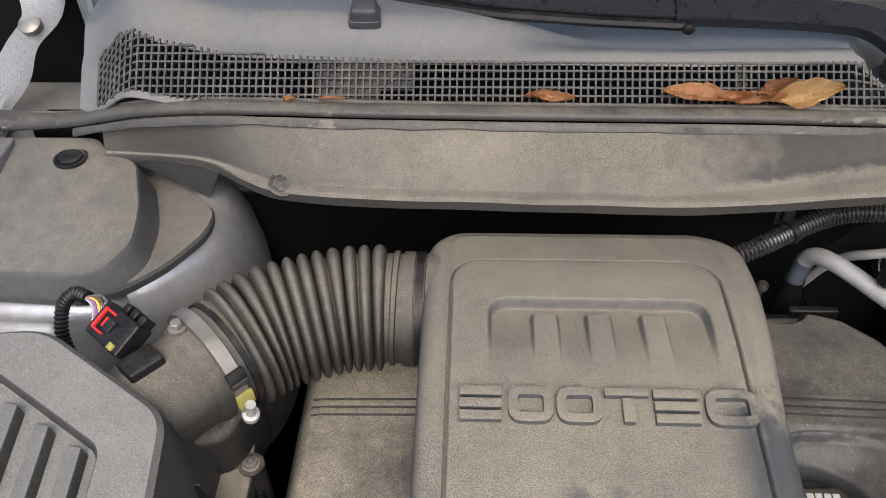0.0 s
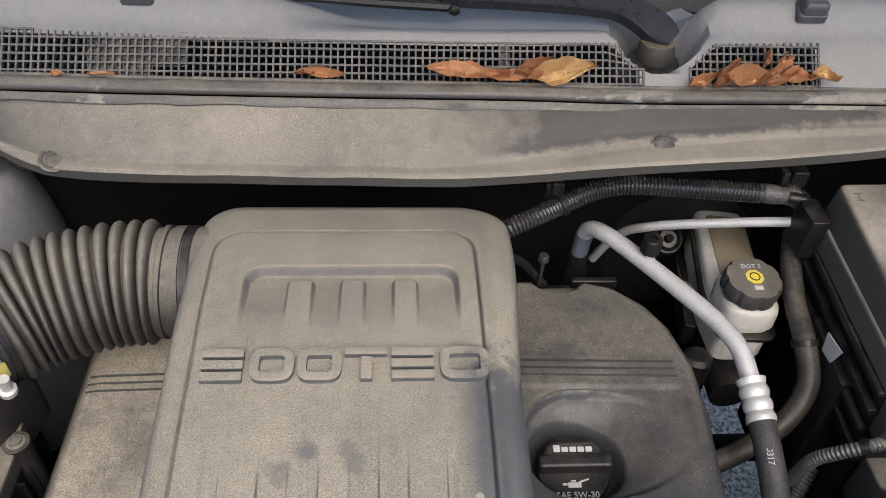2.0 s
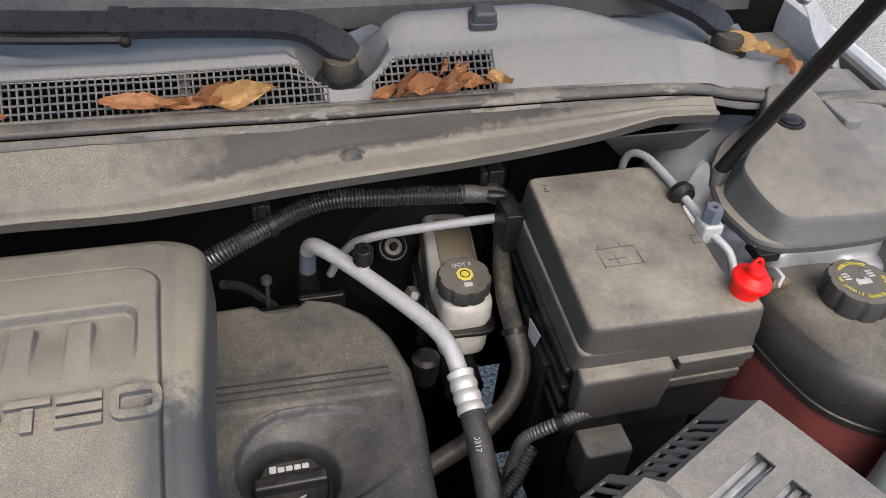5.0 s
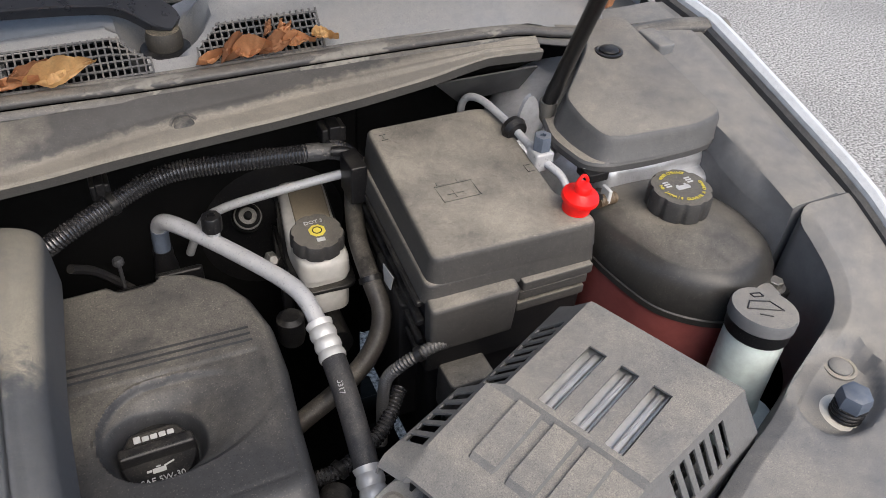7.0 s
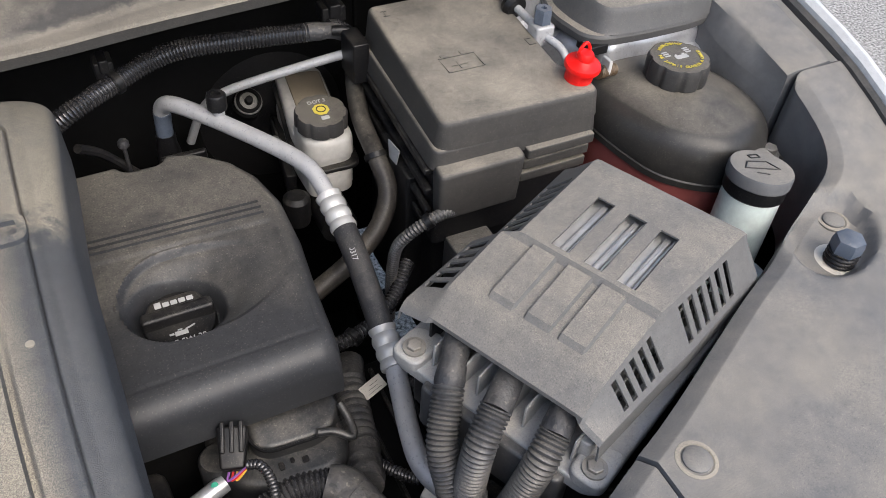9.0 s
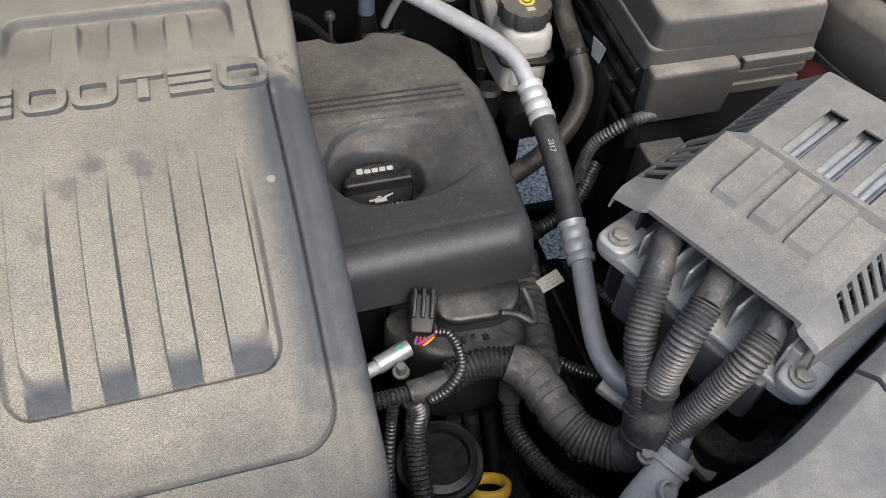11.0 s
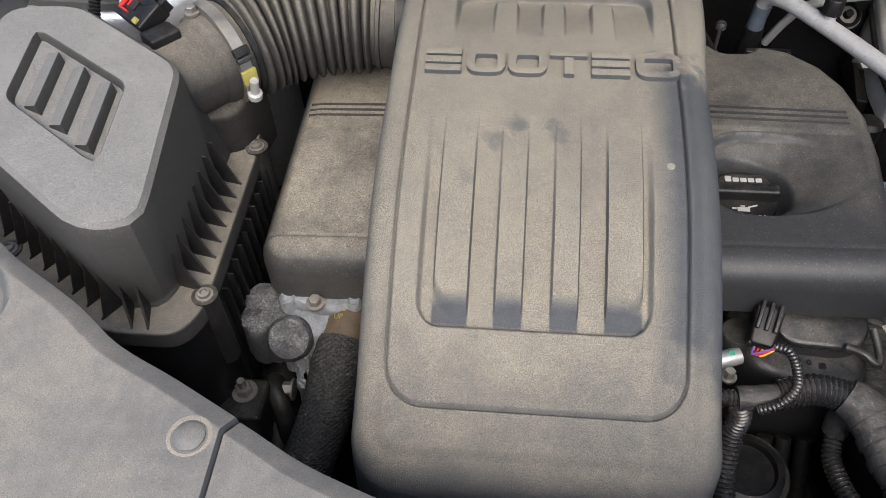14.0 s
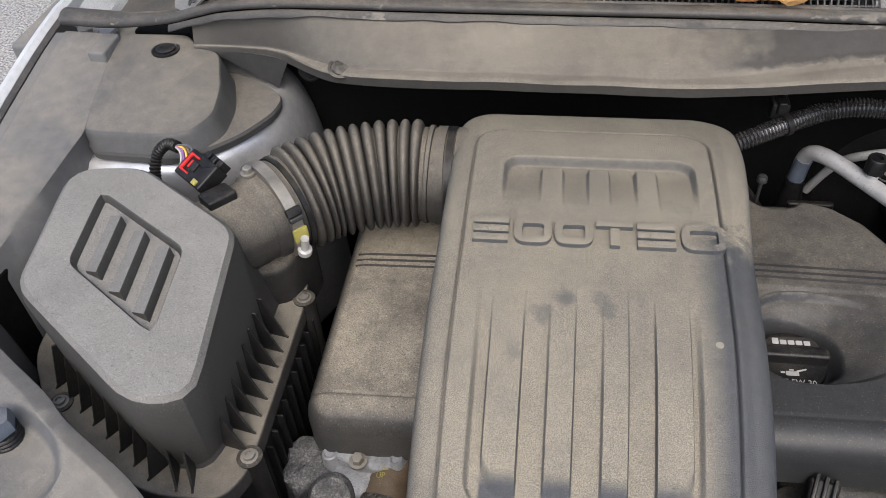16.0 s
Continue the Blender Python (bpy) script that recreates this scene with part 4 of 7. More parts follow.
def strut(sx, top, low):
    cx, cy = (MID + 0.712, 0.69) if sx > 0 else (-0.43, 0.75)
    drop = 0.0 if sx > 0 else -0.045
    tower = thing("strut_tower", (cx, cy, 0.7), "silver painted strut tower below a plastic cap", "strut tower", "strut towers", "structure")
    part("dome", lathe([(0.185, 0.60), (0.180, 0.85), (0.172, 0.90), (0.163, 0.93), (0.156, 0.948), (0.147, 0.962), (0.13, 0.972), (0.10, 0.976)], (cx, cy, drop * 0.6), 64), "silver", tower)
    part("front_flange", box(cx - 0.10, cx + 0.075, cy - 0.168, cy - 0.12, 0.88, 0.982 + drop, 0.02, 0.018), "silver", tower)
    part("flange", box(min(cx, cx + sx * 0.13) , max(cx, cx + sx * 0.13), cy - 0.19, cy + 0.10, 0.90 + drop, 0.955 + drop, 0.02, 0.012), "silver", tower)
    cap = thing("strut_cap", (cx, 0.63, 0.97), "dusty grey plastic cap over the strut tower", "strut cap", "strut caps")
    zt = lambda x, y: 1.030 + 0.13 * (y - 0.54) if sx > 0 else 1.0 + 0.13 * (y - 0.767)
    mid = (sum(p[0] for p in top) / len(top), sum(p[1] for p in top) / len(top))
    lp = radial(rounded(top, 0.014, 5), mid, 120)
    lw = radial(rounded(low, 0.02, 5), mid, 120)
    c2 = Vector(mid)
    foot = []
    for p, q in zip(lp, lw):
        a, b = (p - c2).length, (q - c2).length
        foot.append(c2 + (p - c2).normalized() * min(a + 0.012, max(b - 0.0005, a + 0.002)))
    zs = 0.998 + drop
    loops = [[Vector((p.x, p.y, zs - 0.014)) for p in inset(lw, 0.002)], [Vector((p.x, p.y, zs - 0.004)) for p in lw], [Vector((p.x, p.y, zs)) for p in inset(lw, 0.002)]]
    loops += [[Vector((p.x, p.y, zs + 0.001)) for p in inset(foot, -0.001)], [Vector((p.x, p.y, zs + 0.004)) for p in inset(foot, 0.001)]]
    for h, d in ((0.008, -0.003), (0.003, -0.001), (0.001, 0.001), (0.0, 0.004)):
        loops.append([Vector((p.x, p.y, zt(p.x, p.y) - h)) for p in inset(lp, d)])
    part("shell", loft(loops), "strutcap", cap, sharp=24)
    px, py = (-0.451, 0.764) if sx < 0 else (MID + 0.705, 0.685)
    rivet((px, py, zt(px, py) + 0.001), cap, 0.0135, mat="black")
    return cap


strut(-1, [(-0.535, 0.80), (-0.515, 0.655), (-0.503, 0.600), (-0.40, 0.598), (-0.3656, 0.606), (-0.345, 0.640), (-0.350, 0.69), (-0.374, 0.762), (-0.411, 0.775), (-0.43, 0.80)], [(-0.535, 0.805), (-0.516, 0.65), (-0.505, 0.592), (-0.39, 0.587), (-0.354, 0.600), (-0.315, 0.637), (-0.284, 0.690), (-0.281, 0.73), (-0.335, 0.775), (-0.42, 0.805)])
strut(1, [(1.10, 0.76), (1.04, 0.76), (1.0, 0.695), (0.921, 0.614), (0.920, 0.57), (0.928, 0.535), (0.945, 0.524), (1.06, 0.518), (1.105, 0.53)], [(1.105, 0.765), (1.03, 0.765), (0.965, 0.72), (0.915, 0.66), (0.893, 0.59), (0.903, 0.53), (0.925, 0.515), (0.98, 0.510), (1.06, 0.510), (1.108, 0.52)])

# ---- engine: block and rocker cover ----
engine = thing("engine_block", (0.17, 0.42, 0.3), "dark engine block below its plastic covers", "engine")
# block and gearbox take the near-black that stands for deep shade
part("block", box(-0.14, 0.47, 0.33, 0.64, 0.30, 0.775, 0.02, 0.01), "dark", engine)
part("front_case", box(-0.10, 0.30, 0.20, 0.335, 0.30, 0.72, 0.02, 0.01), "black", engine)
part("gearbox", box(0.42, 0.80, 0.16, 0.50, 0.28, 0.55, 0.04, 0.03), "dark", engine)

ROCK_R = [(0.27, 0.485), (0.33, 0.493), (0.40, 0.498), (0.48, 0.507), (0.546, 0.508), (0.60, 0.496), (0.635, 0.477), (0.662, 0.448), (0.675, 0.41)]


def rock_z(x, y):
    z = 0.838 + 0.03 * (x + 0.1)
    xr = lerp(ROCK_R, y)
    front = 0.304 if x > 0.1 else 0.302
    for d, r in ((x + 0.172, 0.027), (xr + 0.004 - x, 0.022), (y - front, 0.030), (0.682 - y, 0.012)):
        if d < r:
            d = max(d, 0)
            z -= (r - math.sqrt(max(0, r * r - (r - d) ** 2))) * (1.05 if r == 0.030 else 1)
    # moulded lines
    if x > 0.25:
        yl = 0.515 - 0.05 * (x - 0.4)
        z -= 0.0025 * smooth(yl + 0.004, yl - 0.002, y) * smooth(0.492, 0.482, x)
        # filler well: crisp rim round the back, straight along the front, fading towards the side
        dx, dy = (x - 0.366) / (0.064 if x < 0.366 else 0.120), (y - 0.447) / 0.066
        d = math.hypot(dx, dy)
        yl = 0.386 - 0.13 * (x - 0.33)
        flat = smooth(yl - 0.003, yl + 0.004, y)
        z -= (0.009 * (1 - smooth(0.90, 1.0, d)) + 0.013 * (1 - smooth(0.50, 0.92, d))) * flat * (1 - 0.85 * smooth(0.385, 0.465, x))
        z -= 0.022 * (1 - smooth(0.040, 0.053, math.hypot(x - 0.358, y - 0.435)))
        z -= 0.0014 * max(0, 1 - abs(d - 1.05) / 0.04) * flat * (1 - smooth(0.36, 0.42, x))
        z -= 0.0013 * max(0, 1 - abs(xr - 0.012 - x) / 0.003) * smooth(0.335, 0.345, y) * smooth(0.60, 0.57, y)
        z -= 0.012 * (1 - smooth(0.6, 1.0, math.hypot((x - 0.375) / 0.034, (y - 0.678) / 0.022)))
        if y < 0.384:
            z -= 0.0013 * max(0, 1 - abs(y - 0.340) / 0.003) * smooth(0.485, 0.478, x)
    else:
        z -= 0.0015 * max(0, 1 - abs(y - 0.335) / 0.002) + 0.0015 * max(0, 1 - abs(x + 0.15) / 0.002)
    return z


ys = [0.28 + 0.0022 * i for i in range(183)]
us = [i / 260 for i in range(261)]
bm = bmesh.new()
rows = []
for y in ys:
    xl, xr = -0.172 + 0.0 * y, lerp(ROCK_R, y)
    front = lambda x: 0.0
    row = []
    for u in us:
        x = xl + (xr + 0.004 - xl) * u
        yy = max(y, 0.304 if x > 0.1 else 0.302)
        px_, py_ = x, yy
        a, b = (x + 0.142) / 0.03, (yy - 0.332) / 0.03
        if a < 0 and b < 0:
            px_, py_ = -0.142 + 0.03 * a * math.sqrt(1 - b * b / 2), 0.332 + 0.03 * b * math.sqrt(1 - a * a / 2)
        row.append(bm.verts.new((px_, py_, rock_z(x, yy) if y >= (0.304 if x > 0.1 else 0.302) else rock_z(x, yy) - ((0.304 if x > 0.1 else 0.302) - y) * 1.0)))
    rows.append(row)
for a, b in zip(rows, rows[1:]):
    for i in range(len(us) - 1):
        bm.faces.new((a[i], a[i + 1], b[i + 1], b[i]))
rim = rows[0] + [r[-1] for r in rows[1:]] + rows[-1][-2::-1] + [r[0] for r in rows[-2:0:-1]]
low = [bm.verts.new((v.co.x, v.co.y, min(v.co.z - 0.002, 0.782 if v.co.x > 0.1 else 0.765))) for v in rim]
for i in range(len(rim)):
    j = (i + 1) % len(rim)
    bm.faces.new((rim[j], rim[i], low[i], low[j]))
rocker = thing("rocker_cover", (0.17, 0.45, 0.775), "black plastic rocker cover with an oil filler well", "engine cover")
part("shell", bm, "rocker", rocker)
for x0, x1 in ((0.285, 0.483), (-0.156, 0.0)):
    for yy in (0.552, 0.542, 0.532):
        rows = []
        for k in range(9):
            x = x0 + (x1 - x0) * k / 8
            y = yy - (0.055 * (x - 0.4) if x > 0.1 else 0)
            z = rock_z(x, y)
            rows.append([Vector((x, y - 0.0035, z - 0.002)), Vector((x, y - 0.0022, z + 0.0032)), Vector((x, y + 0.0022, z + 0.0032)), Vector((x, y + 0.0035, z - 0.002))])
        part("moulded_rib", loft(rows), "rocker", rocker)

cap = thing("oil_filler_cap", (0.358, 0.433, 0.80), "black oil filler cap with white printing and a grip bar", "filler cap")
cm = frame_of((0.358, 0.435, 0.806), (0.0, -0.10, 1.0)) @ Matrix.Scale(1.24, 4)
part("body", lathe([(0.030, -0.010), (0.0315, 0.003), (0.0315, 0.010), (0.030, 0.013), (0.012, 0.014)], m=cm, seg=48), "blackclean", cap)
g = slab([(-0.031, -0.004), (0.031, -0.004), (0.030, 0.008), (-0.030, 0.008)], 0.012, 0.026, 0.004, 0.003)
g.transform(cm)
part("grip", g, "black", cap)
b = slab([(-0.027, 0.007), (0.027, 0.007), (0.02, 0.022), (-0.02, 0.022)], 0.012, 0.021, 0.006, 0.003)
b.transform(cm)
part("hump", b, "black", cap)
bm = bmesh.new()
for k in range(5):
    add(bm, box(-0.0165 + 0.0068 * k, -0.0165 + 0.0068 * k + 0.0056, 0.0, 0.0048 if k else 0.0065, 0.0, 0.0005, 0.001, 0.0002))
bm.transform(cm @ Matrix.Translation((0, 0.0115, 0.0209)))
part("print", bm, "white", cap, "white plain bars")
part("print", text("SAE 5W-30", 0.0075, cm @ Matrix.Translation((0, -0.0235, 0.0145))), "white", cap, "white lettering")
bm = box(-0.007, 0.004, -0.0025, 0.002, 0, 0.0005, 0.0008, 0.0002)
add(bm, box(-0.004, 0.0, 0.0028, 0.004, 0, 0.0005, 0.0004, 0.0002))
add(bm, box(-0.0115, -0.0075, -0.0005, 0.0015, 0, 0.0005, 0.0004, 0.0002))
add(bm, box(0.003, 0.012, 0.0005, 0.002, 0, 0.0005, 0.0004, 0.0002, m=Matrix.Rotation(radians(18), 4, "Z")))
bm.transform(cm @ Matrix.Translation((0, -0.0145, 0.0145)))
part("print", bm, "white", cap, "white oil can sign")

# ---- resonator cover over the middle of the engine ----
X0, X1, Y0, Y1 = -0.032, 0.287, 0.058, 0.685
RC = 0.045


def crown(y):
    return curve([(0.05, 0.846), (0.09, 0.865), (0.139, 0.888), (0.203, 0.927), (0.26, 0.957), (0.3165, 0.976), (0.36, 0.984), (0.42, 0.9905), (0.50, 0.999), (0.551, 1.0), (0.60, 0.996), (0.70, 0.974)], y)


def rr_dist(x, y, x0, x1, y0, y1, r):
    """Depth inside a rounded rectangle (minus: outside)."""
    qx, qy = abs(x - (x0 + x1) / 2) - (x1 - x0) / 2 + r, abs(y - (y0 + y1) / 2) - (y1 - y0) / 2 + r
    return r - math.hypot(max(qx, 0), max(qy, 0)) - min(max(qx, qy), 0)



def cover_z(x, y):
    z = crown(y)
    e = rr_dist(x, y, X0, X1, Y0, Y1, RC)
    r = 0.024
    if e < r:
        z -= r - math.sqrt(max(0, r * r - (r - max(e, 0)) ** 2))
    z -= 0.004 * (1 - smooth(0.02, 0.03, e))
    # grooved seam line
    s = rr_dist(x, y, -0.004, 0.2535, 0.117, 0.611, 0.034)
    z -= 0.0042 * max(0, 1 - abs(s) / 0.0019)
    z += 0.0015 * smooth(0.0, 0.004, s)
    # long recess with four raised pads
    taper = smooth(0.385, 0.255, y)
    d = rr_dist(x, y, 0.018, 0.2245, 0.174, 0.60, 0.022)
    rec = smooth(0.0, 0.006, d) * taper
    pad = 0.0
    for a, b in PADS:
        out = (a == PADS[0][0]) + 2 * (b == PADS[-1][1])
        px = min(smooth(a - 0.0014, a + 0.0002, x), smooth(b + 0.0014, b - 0.0002, x))
        bow = 0.0
        if out == 1:
            bow = 0.016 * max(0, (a + 0.016 - x) / 0.016) ** 2
        if out == 2:
            bow = 0.016 * max(0, (x - b + 0.016) / 0.016) ** 2
        pad = max(pad, px * smooth(0.184 + bow, 0.200 + bow, y))
    z -= 0.0075 * rec * (1 - pad)
    # upper window recess with three fingers
    u = rr_dist(x, y, 0.030, 0.236, 0.452, 0.554, 0.02)
    depth = smooth(0.0, 0.006, u) * smooth(0.467, 0.540, y)
    fing = 0.0
    for a, b in ((0.072, 0.096), (0.122, 0.145), (0.172, 0.195)):
        fing = max(fing, min(smooth(a - 0.002, a + 0.002, x), smooth(b + 0.002, b - 0.002, x)) * smooth(0.541, 0.535, y))
    z -= 0.012 * depth * (1 - 0.75 * fing)
    return z


def cover_warp(x, y):
    fx = fy = 0
    cx = min(max(x, X0 + RC), X1 - RC)
    cy = min(max(y, Y0 + RC), Y1 - RC)
    a, b = (x - cx) / RC, (y - cy) / RC
    if a and b:
        return cx + RC * a * math.sqrt(1 - b * b / 2), cy + RC * b * math.sqrt(1 - a * a / 2)
    return x, y


def spaced(a, b, n, k=12, r=0.02):
    ends = [r * (1 - math.cos(math.pi / 2 * i / k)) for i in range(k)]
    return [a + v for v in ends] + [a + r + (b - a - 2 * r) * i / n for i in range(n + 1)] + [b - v for v in ends[::-1]]


cover = thing("engine_cover", (0.128, 0.37, 0.80), "dust-covered black moulded engine cover with raised emblem", "engine cover")
xs, ys = spaced(X0, X1, 330), spaced(Y0, Y1, 560)
bm = bmesh.new()
rows = []
for y in ys:
    row = []
    for x in xs:
        wx, wy = cover_warp(x, y)
        row.append(bm.verts.new((wx + 0.012 * smooth(0.40, 0.62, wy) * smooth(0.25, 0.287, wx), wy, cover_z(wx, wy))))
    rows.append(row)
for a, b in zip(rows, rows[1:]):
    for i in range(len(xs) - 1):
        bm.faces.new((a[i], a[i + 1], b[i + 1], b[i]))
rim = rows[0] + [r[-1] for r in rows[1:]] + rows[-1][-2::-1] + [r[0] for r in rows[-2:0:-1]]
prev = rim
for drop, out in ((0.02, 0.002), (0.06, 0.004)):
    cur = []
    for v in rim:
        c = Vector((v.co.x - 0.1275, v.co.y - 0.37)).normalized() * out
        cur.append(bm.verts.new((v.co.x + c.x, v.co.y + c.y, max(v.co.z - drop, 0.775 if drop > 0.03 else 0.0))))
    for i in range(len(rim)):
        j = (i + 1) % len(rim)
        bm.faces.new((prev[j], prev[i], cur[i], cur[j]))
    prev = cur
part("shell", bm, "cover", cover, sharp=50)


def plate(poly, r, h=0.0052, hole=None, n=5):
    """An emblem piece laid on the crown of the cover; hole makes it a ring of that width."""
    lp = rounded(poly, r, n)
    f = lambda p, dz: Vector((p.x, p.y, crown(p.y) + 0.0015 + dz))
    loops = [[f(p, -0.002) for p in lp], [f(p, h - 0.0003) for p in lp], [f(p, h) for p in inset(lp, 0.0004)]]
    if hole:
        loops += [[f(p, h) for p in inset(lp, hole - 0.0004)], [f(p, -0.002) for p in inset(lp, hole)]]
        return loft(loops, cap=False)
    return loft(loops)


def slant(x0, x1, y0, y1):
    return [(x0, y0), (x1, y0), (x1, y1), (x0, y1)]


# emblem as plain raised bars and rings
for x0, x1 in ((0.007, 0.0425), (0.170, 0.207)):
    for k in range(3):
        y = 0.4195 + 0.0115 * k
        part("emblem", plate(slant(x0, x1, y, y + 0.0085), 0.001), "cover", cover)
for x0, x1 in ((0.048, 0.086), (0.0885, 0.127), (0.2125, 0.256)):
    part("emblem", plate(slant(x0, x1, 0.4185, 0.4515), 0.013, hole=0.0085), "cover", cover)
part("emblem", plate(slant(0.1295, 0.166, 0.444, 0.4515), 0.001), "cover", cover)
part("emblem", plate(slant(0.1435, 0.153, 0.4195, 0.442), 0.001), "cover", cover)
part("blemish", lathe([(0.0036, -0.001), (0.0036, 0.0008), (0.002, 0.0010)], (0.239, 0.3165, cover_z(0.239, 0.3165) + 0.0002), 16), "beige", cover, "small pale paint spot")

# ---- air filter box, meter tube and intake duct ----
def lid_z(x, y):
    return 0.994 - 0.11 * (x + 0.284)


airbox = thing("air_filter_box", (-0.34, 0.36, 0.55), "dusty grey air filter box with a louvred lid", "air filter box")
AC = (-0.335, 0.375)
FZ = 0.838
base = [(-0.505, 0.36), (-0.450, 0.280), (-0.302, 0.195), (-0.222, 0.196), (-0.203, 0.230), (-0.203, 0.475), (-0.225, 0.55), (-0.50, 0.55)]
foot = [(-0.470, 0.36), (-0.430, 0.321), (-0.290, 0.226), (-0.246, 0.228), (-0.235, 0.255), (-0.235, 0.46), (-0.235, 0.53), (-0.48, 0.53)]
top = [(-0.421, 0.312), (-0.266, 0.202), (-0.219, 0.214), (-0.246, 0.421), (-0.376, 0.501), (-0.447, 0.485)]
slot = [(-0.388, 0.346), (-0.275, 0.273), (-0.286, 0.386), (-0.401, 0.454)]
lt = radial(rounded(top, [0.02, 0.03, 0.03, 0.02, 0.02, 0.03], 5), AC, 96)
lf = radial(rounded(foot, 0.03, 5), AC, 96)
ls = radial(rounded(slot, 0.012, 5), AC, 96)
loops = [[Vector((p.x, p.y, FZ)) for p in lf], [Vector((p.x, p.y, FZ + 0.006)) for p in inset(lf, 0.002)]]
loops += [[Vector((p.x, p.y, lid_z(p.x, p.y) - 0.016)) for p in inset(lt, -0.007)]]
loops += [[Vector((p.x, p.y, lid_z(p.x, p.y) - 0.004)) for p in inset(lt, -0.004)], [Vector((p.x, p.y, lid_z(p.x, p.y))) for p in inset(lt, 0.001)]]
loops += [[Vector((p.x, p.y, lid_z(p.x, p.y))) for p in inset(ls, -0.001)], [Vector((p.x, p.y, lid_z(p.x, p.y) - 0.001)) for p in ls], [Vector((p.x, p.y, lid_z(p.x, p.y) - 0.009)) for p in inset(ls, 0.003)]]
lid = part("lid", loft(loops), "box", airbox, sharp=30)
# louvres: three sloped bars in the window
for k in range(3):
    a = Vector((-0.380 + 0.0325 * k, 0.424 - 0.0175 * k))
    b = Vector((-0.371 + 0.0325 * k, 0.343 - 0.0215 * k))
    w = Vector((0.0175, -0.007))
    rows = []
    for p in (a, b):
        q = p + w
        z = lid_z(p.x, p.y)
        rows.append([Vector((p.x, p.y, z - 0.010)), Vector((p.x, p.y, z - 0.006)), Vector((q.x - 0.001, q.y, z + 0.0012)), Vector((q.x, q.y, z + 0.0002)), Vector((q.x + 0.0015, q.y, z - 0.012))])
    part("louvre", loft(rows), "box", lid)
# fins down the engine side and the front
def fin(p, q, h, w=0.0024):
    p, q = Vector(p), Vector(q)
    s = Vector((-(q - p).y, (q - p).x)).normalized() * w / 2
    tip = p.lerp(q, 0.32)
    prof = [(p, FZ), (q, FZ), (q.lerp(p, 0.12), FZ + 0.003), (tip, FZ + h), (p, FZ + h * 0.97)]
    return loft([[Vector((c.x + e * s.x, c.y + e * s.y, z)) for c, z in prof] for e in (-1, 1)])


for k in range(8):
    y = 0.2525 + 0.0218 * k
    part("fin", fin((-0.242, y + 0.007), (-0.209, y), 0.058), "finplastic", lid)
fa, fb = Vector((-0.444, 0.321)), Vector((-0.295, 0.221))
fd = Vector(((fb - fa).y, -(fb - fa).x)).normalized()
for k in range(8):
    p = fa.lerp(fb, k / 7)
    part("fin", fin(p - fd * 0.014, p + fd * 0.0135, 0.056), "finplastic", lid)
for x in (-0.278, -0.261):
    part("fin", fin((x, 0.236), (x + 0.009, 0.201), 0.055), "finplastic", lid)
part("flange", slab(base, FZ - 0.022, FZ, 0.03, 0.003), "fuse", airbox)
body = part("body", slab([(p[0] * 0.985 - 0.005, p[1] * 0.985 + 0.006) for p in base], 0.45, FZ - 0.021, 0.03, 0.002), "blackclean", airbox)
for k in range(11):
    y = 0.255 + 0.02 * k
    part("rib", box(-0.206, -0.1965, y, y + 0.003, 0.55, 0.812, 0.001, 0.001), "blackclean", body)
for x, y in ((-0.207, 0.246), (-0.206, 0.466), (-0.436, 0.292)):
    part("boss", lathe([(0.013, 0.73), (0.013, 0.833), (0.0135, 0.840), (0.009, 0.841)], (x, y, 0), 20), "finplastic", airbox)
    screw((x, y, 0.841), airbox)
part("neck", slab([(-0.30, 0.44), (-0.215, 0.46), (-0.20, 0.54), (-0.26, 0.57), (-0.34, 0.53)], 0.80, 0.895, 0.02, 0.01), "finplastic", airbox)

meter = thing("air_flow_meter", (-0.26, 0.505, 0.87), "dusty black air flow meter tube with a wired plug", "air flow meter")
m0, m1 = Vector((-0.32, 0.437, 0.928)), Vector((-0.234, 0.532, 0.928))
ax = (m1 - m0).normalized()
part("tube", tube([m0, m0.lerp(m1, 0.5), m1], lambda t: 0.0505 + 0.004 * smooth(0.72, 0.76, t), 40, 0.004), "duct", meter)
part("stand", slab([(-0.307, 0.478), (-0.287, 0.461), (-0.263, 0.487), (-0.283, 0.503)], 0.955, 0.988, 0.004, 0.003), "black", meter)
mm = frame_of((-0.314, 0.514, 0.990), (-0.25, -0.35, 0.9), (0.80, 0.55, 0.25)) @ Matrix.Rotation(radians(16), 4, "Z") @ Matrix.Scale(0.84, 4)
pl = slab([(-0.022, -0.03), (0.020, -0.03), (0.020, 0.03), (-0.022, 0.03)], -0.012, 0.012, 0.003, 0.003)
pl.transform(mm)
plug = part("plug", pl, "blackclean", meter, "black wired plug")
for x0, x1, y0, y1, mt in ((-0.014, -0.011, 0.004, 0.020, "wirered"), (0.011, 0.014, 0.004, 0.020, "wirered"), (-0.014, 0.014, 0.019, 0.023, "wirered"), (-0.006, 0.006, 0.009, 0.012, "wirered"), (-0.007, 0.007, -0.004, 0.008, "black"), (-0.020, -0.012, -0.022, -0.014, "dullyellow")):
    q = box(x0, x1, y0, y1, 0.011, 0.0155, 0.001, 0.0008)
    q.transform(mm)
    part("clip", q, mt, plug)
for k in range(3):
    q = box(0.0195, 0.03, -0.026 + 0.014 * k, -0.017 + 0.014 * k, -0.012, 0.006, 0.001, 0.001)
    q.transform(mm)
    part("latch", q, "blackclean", plug)
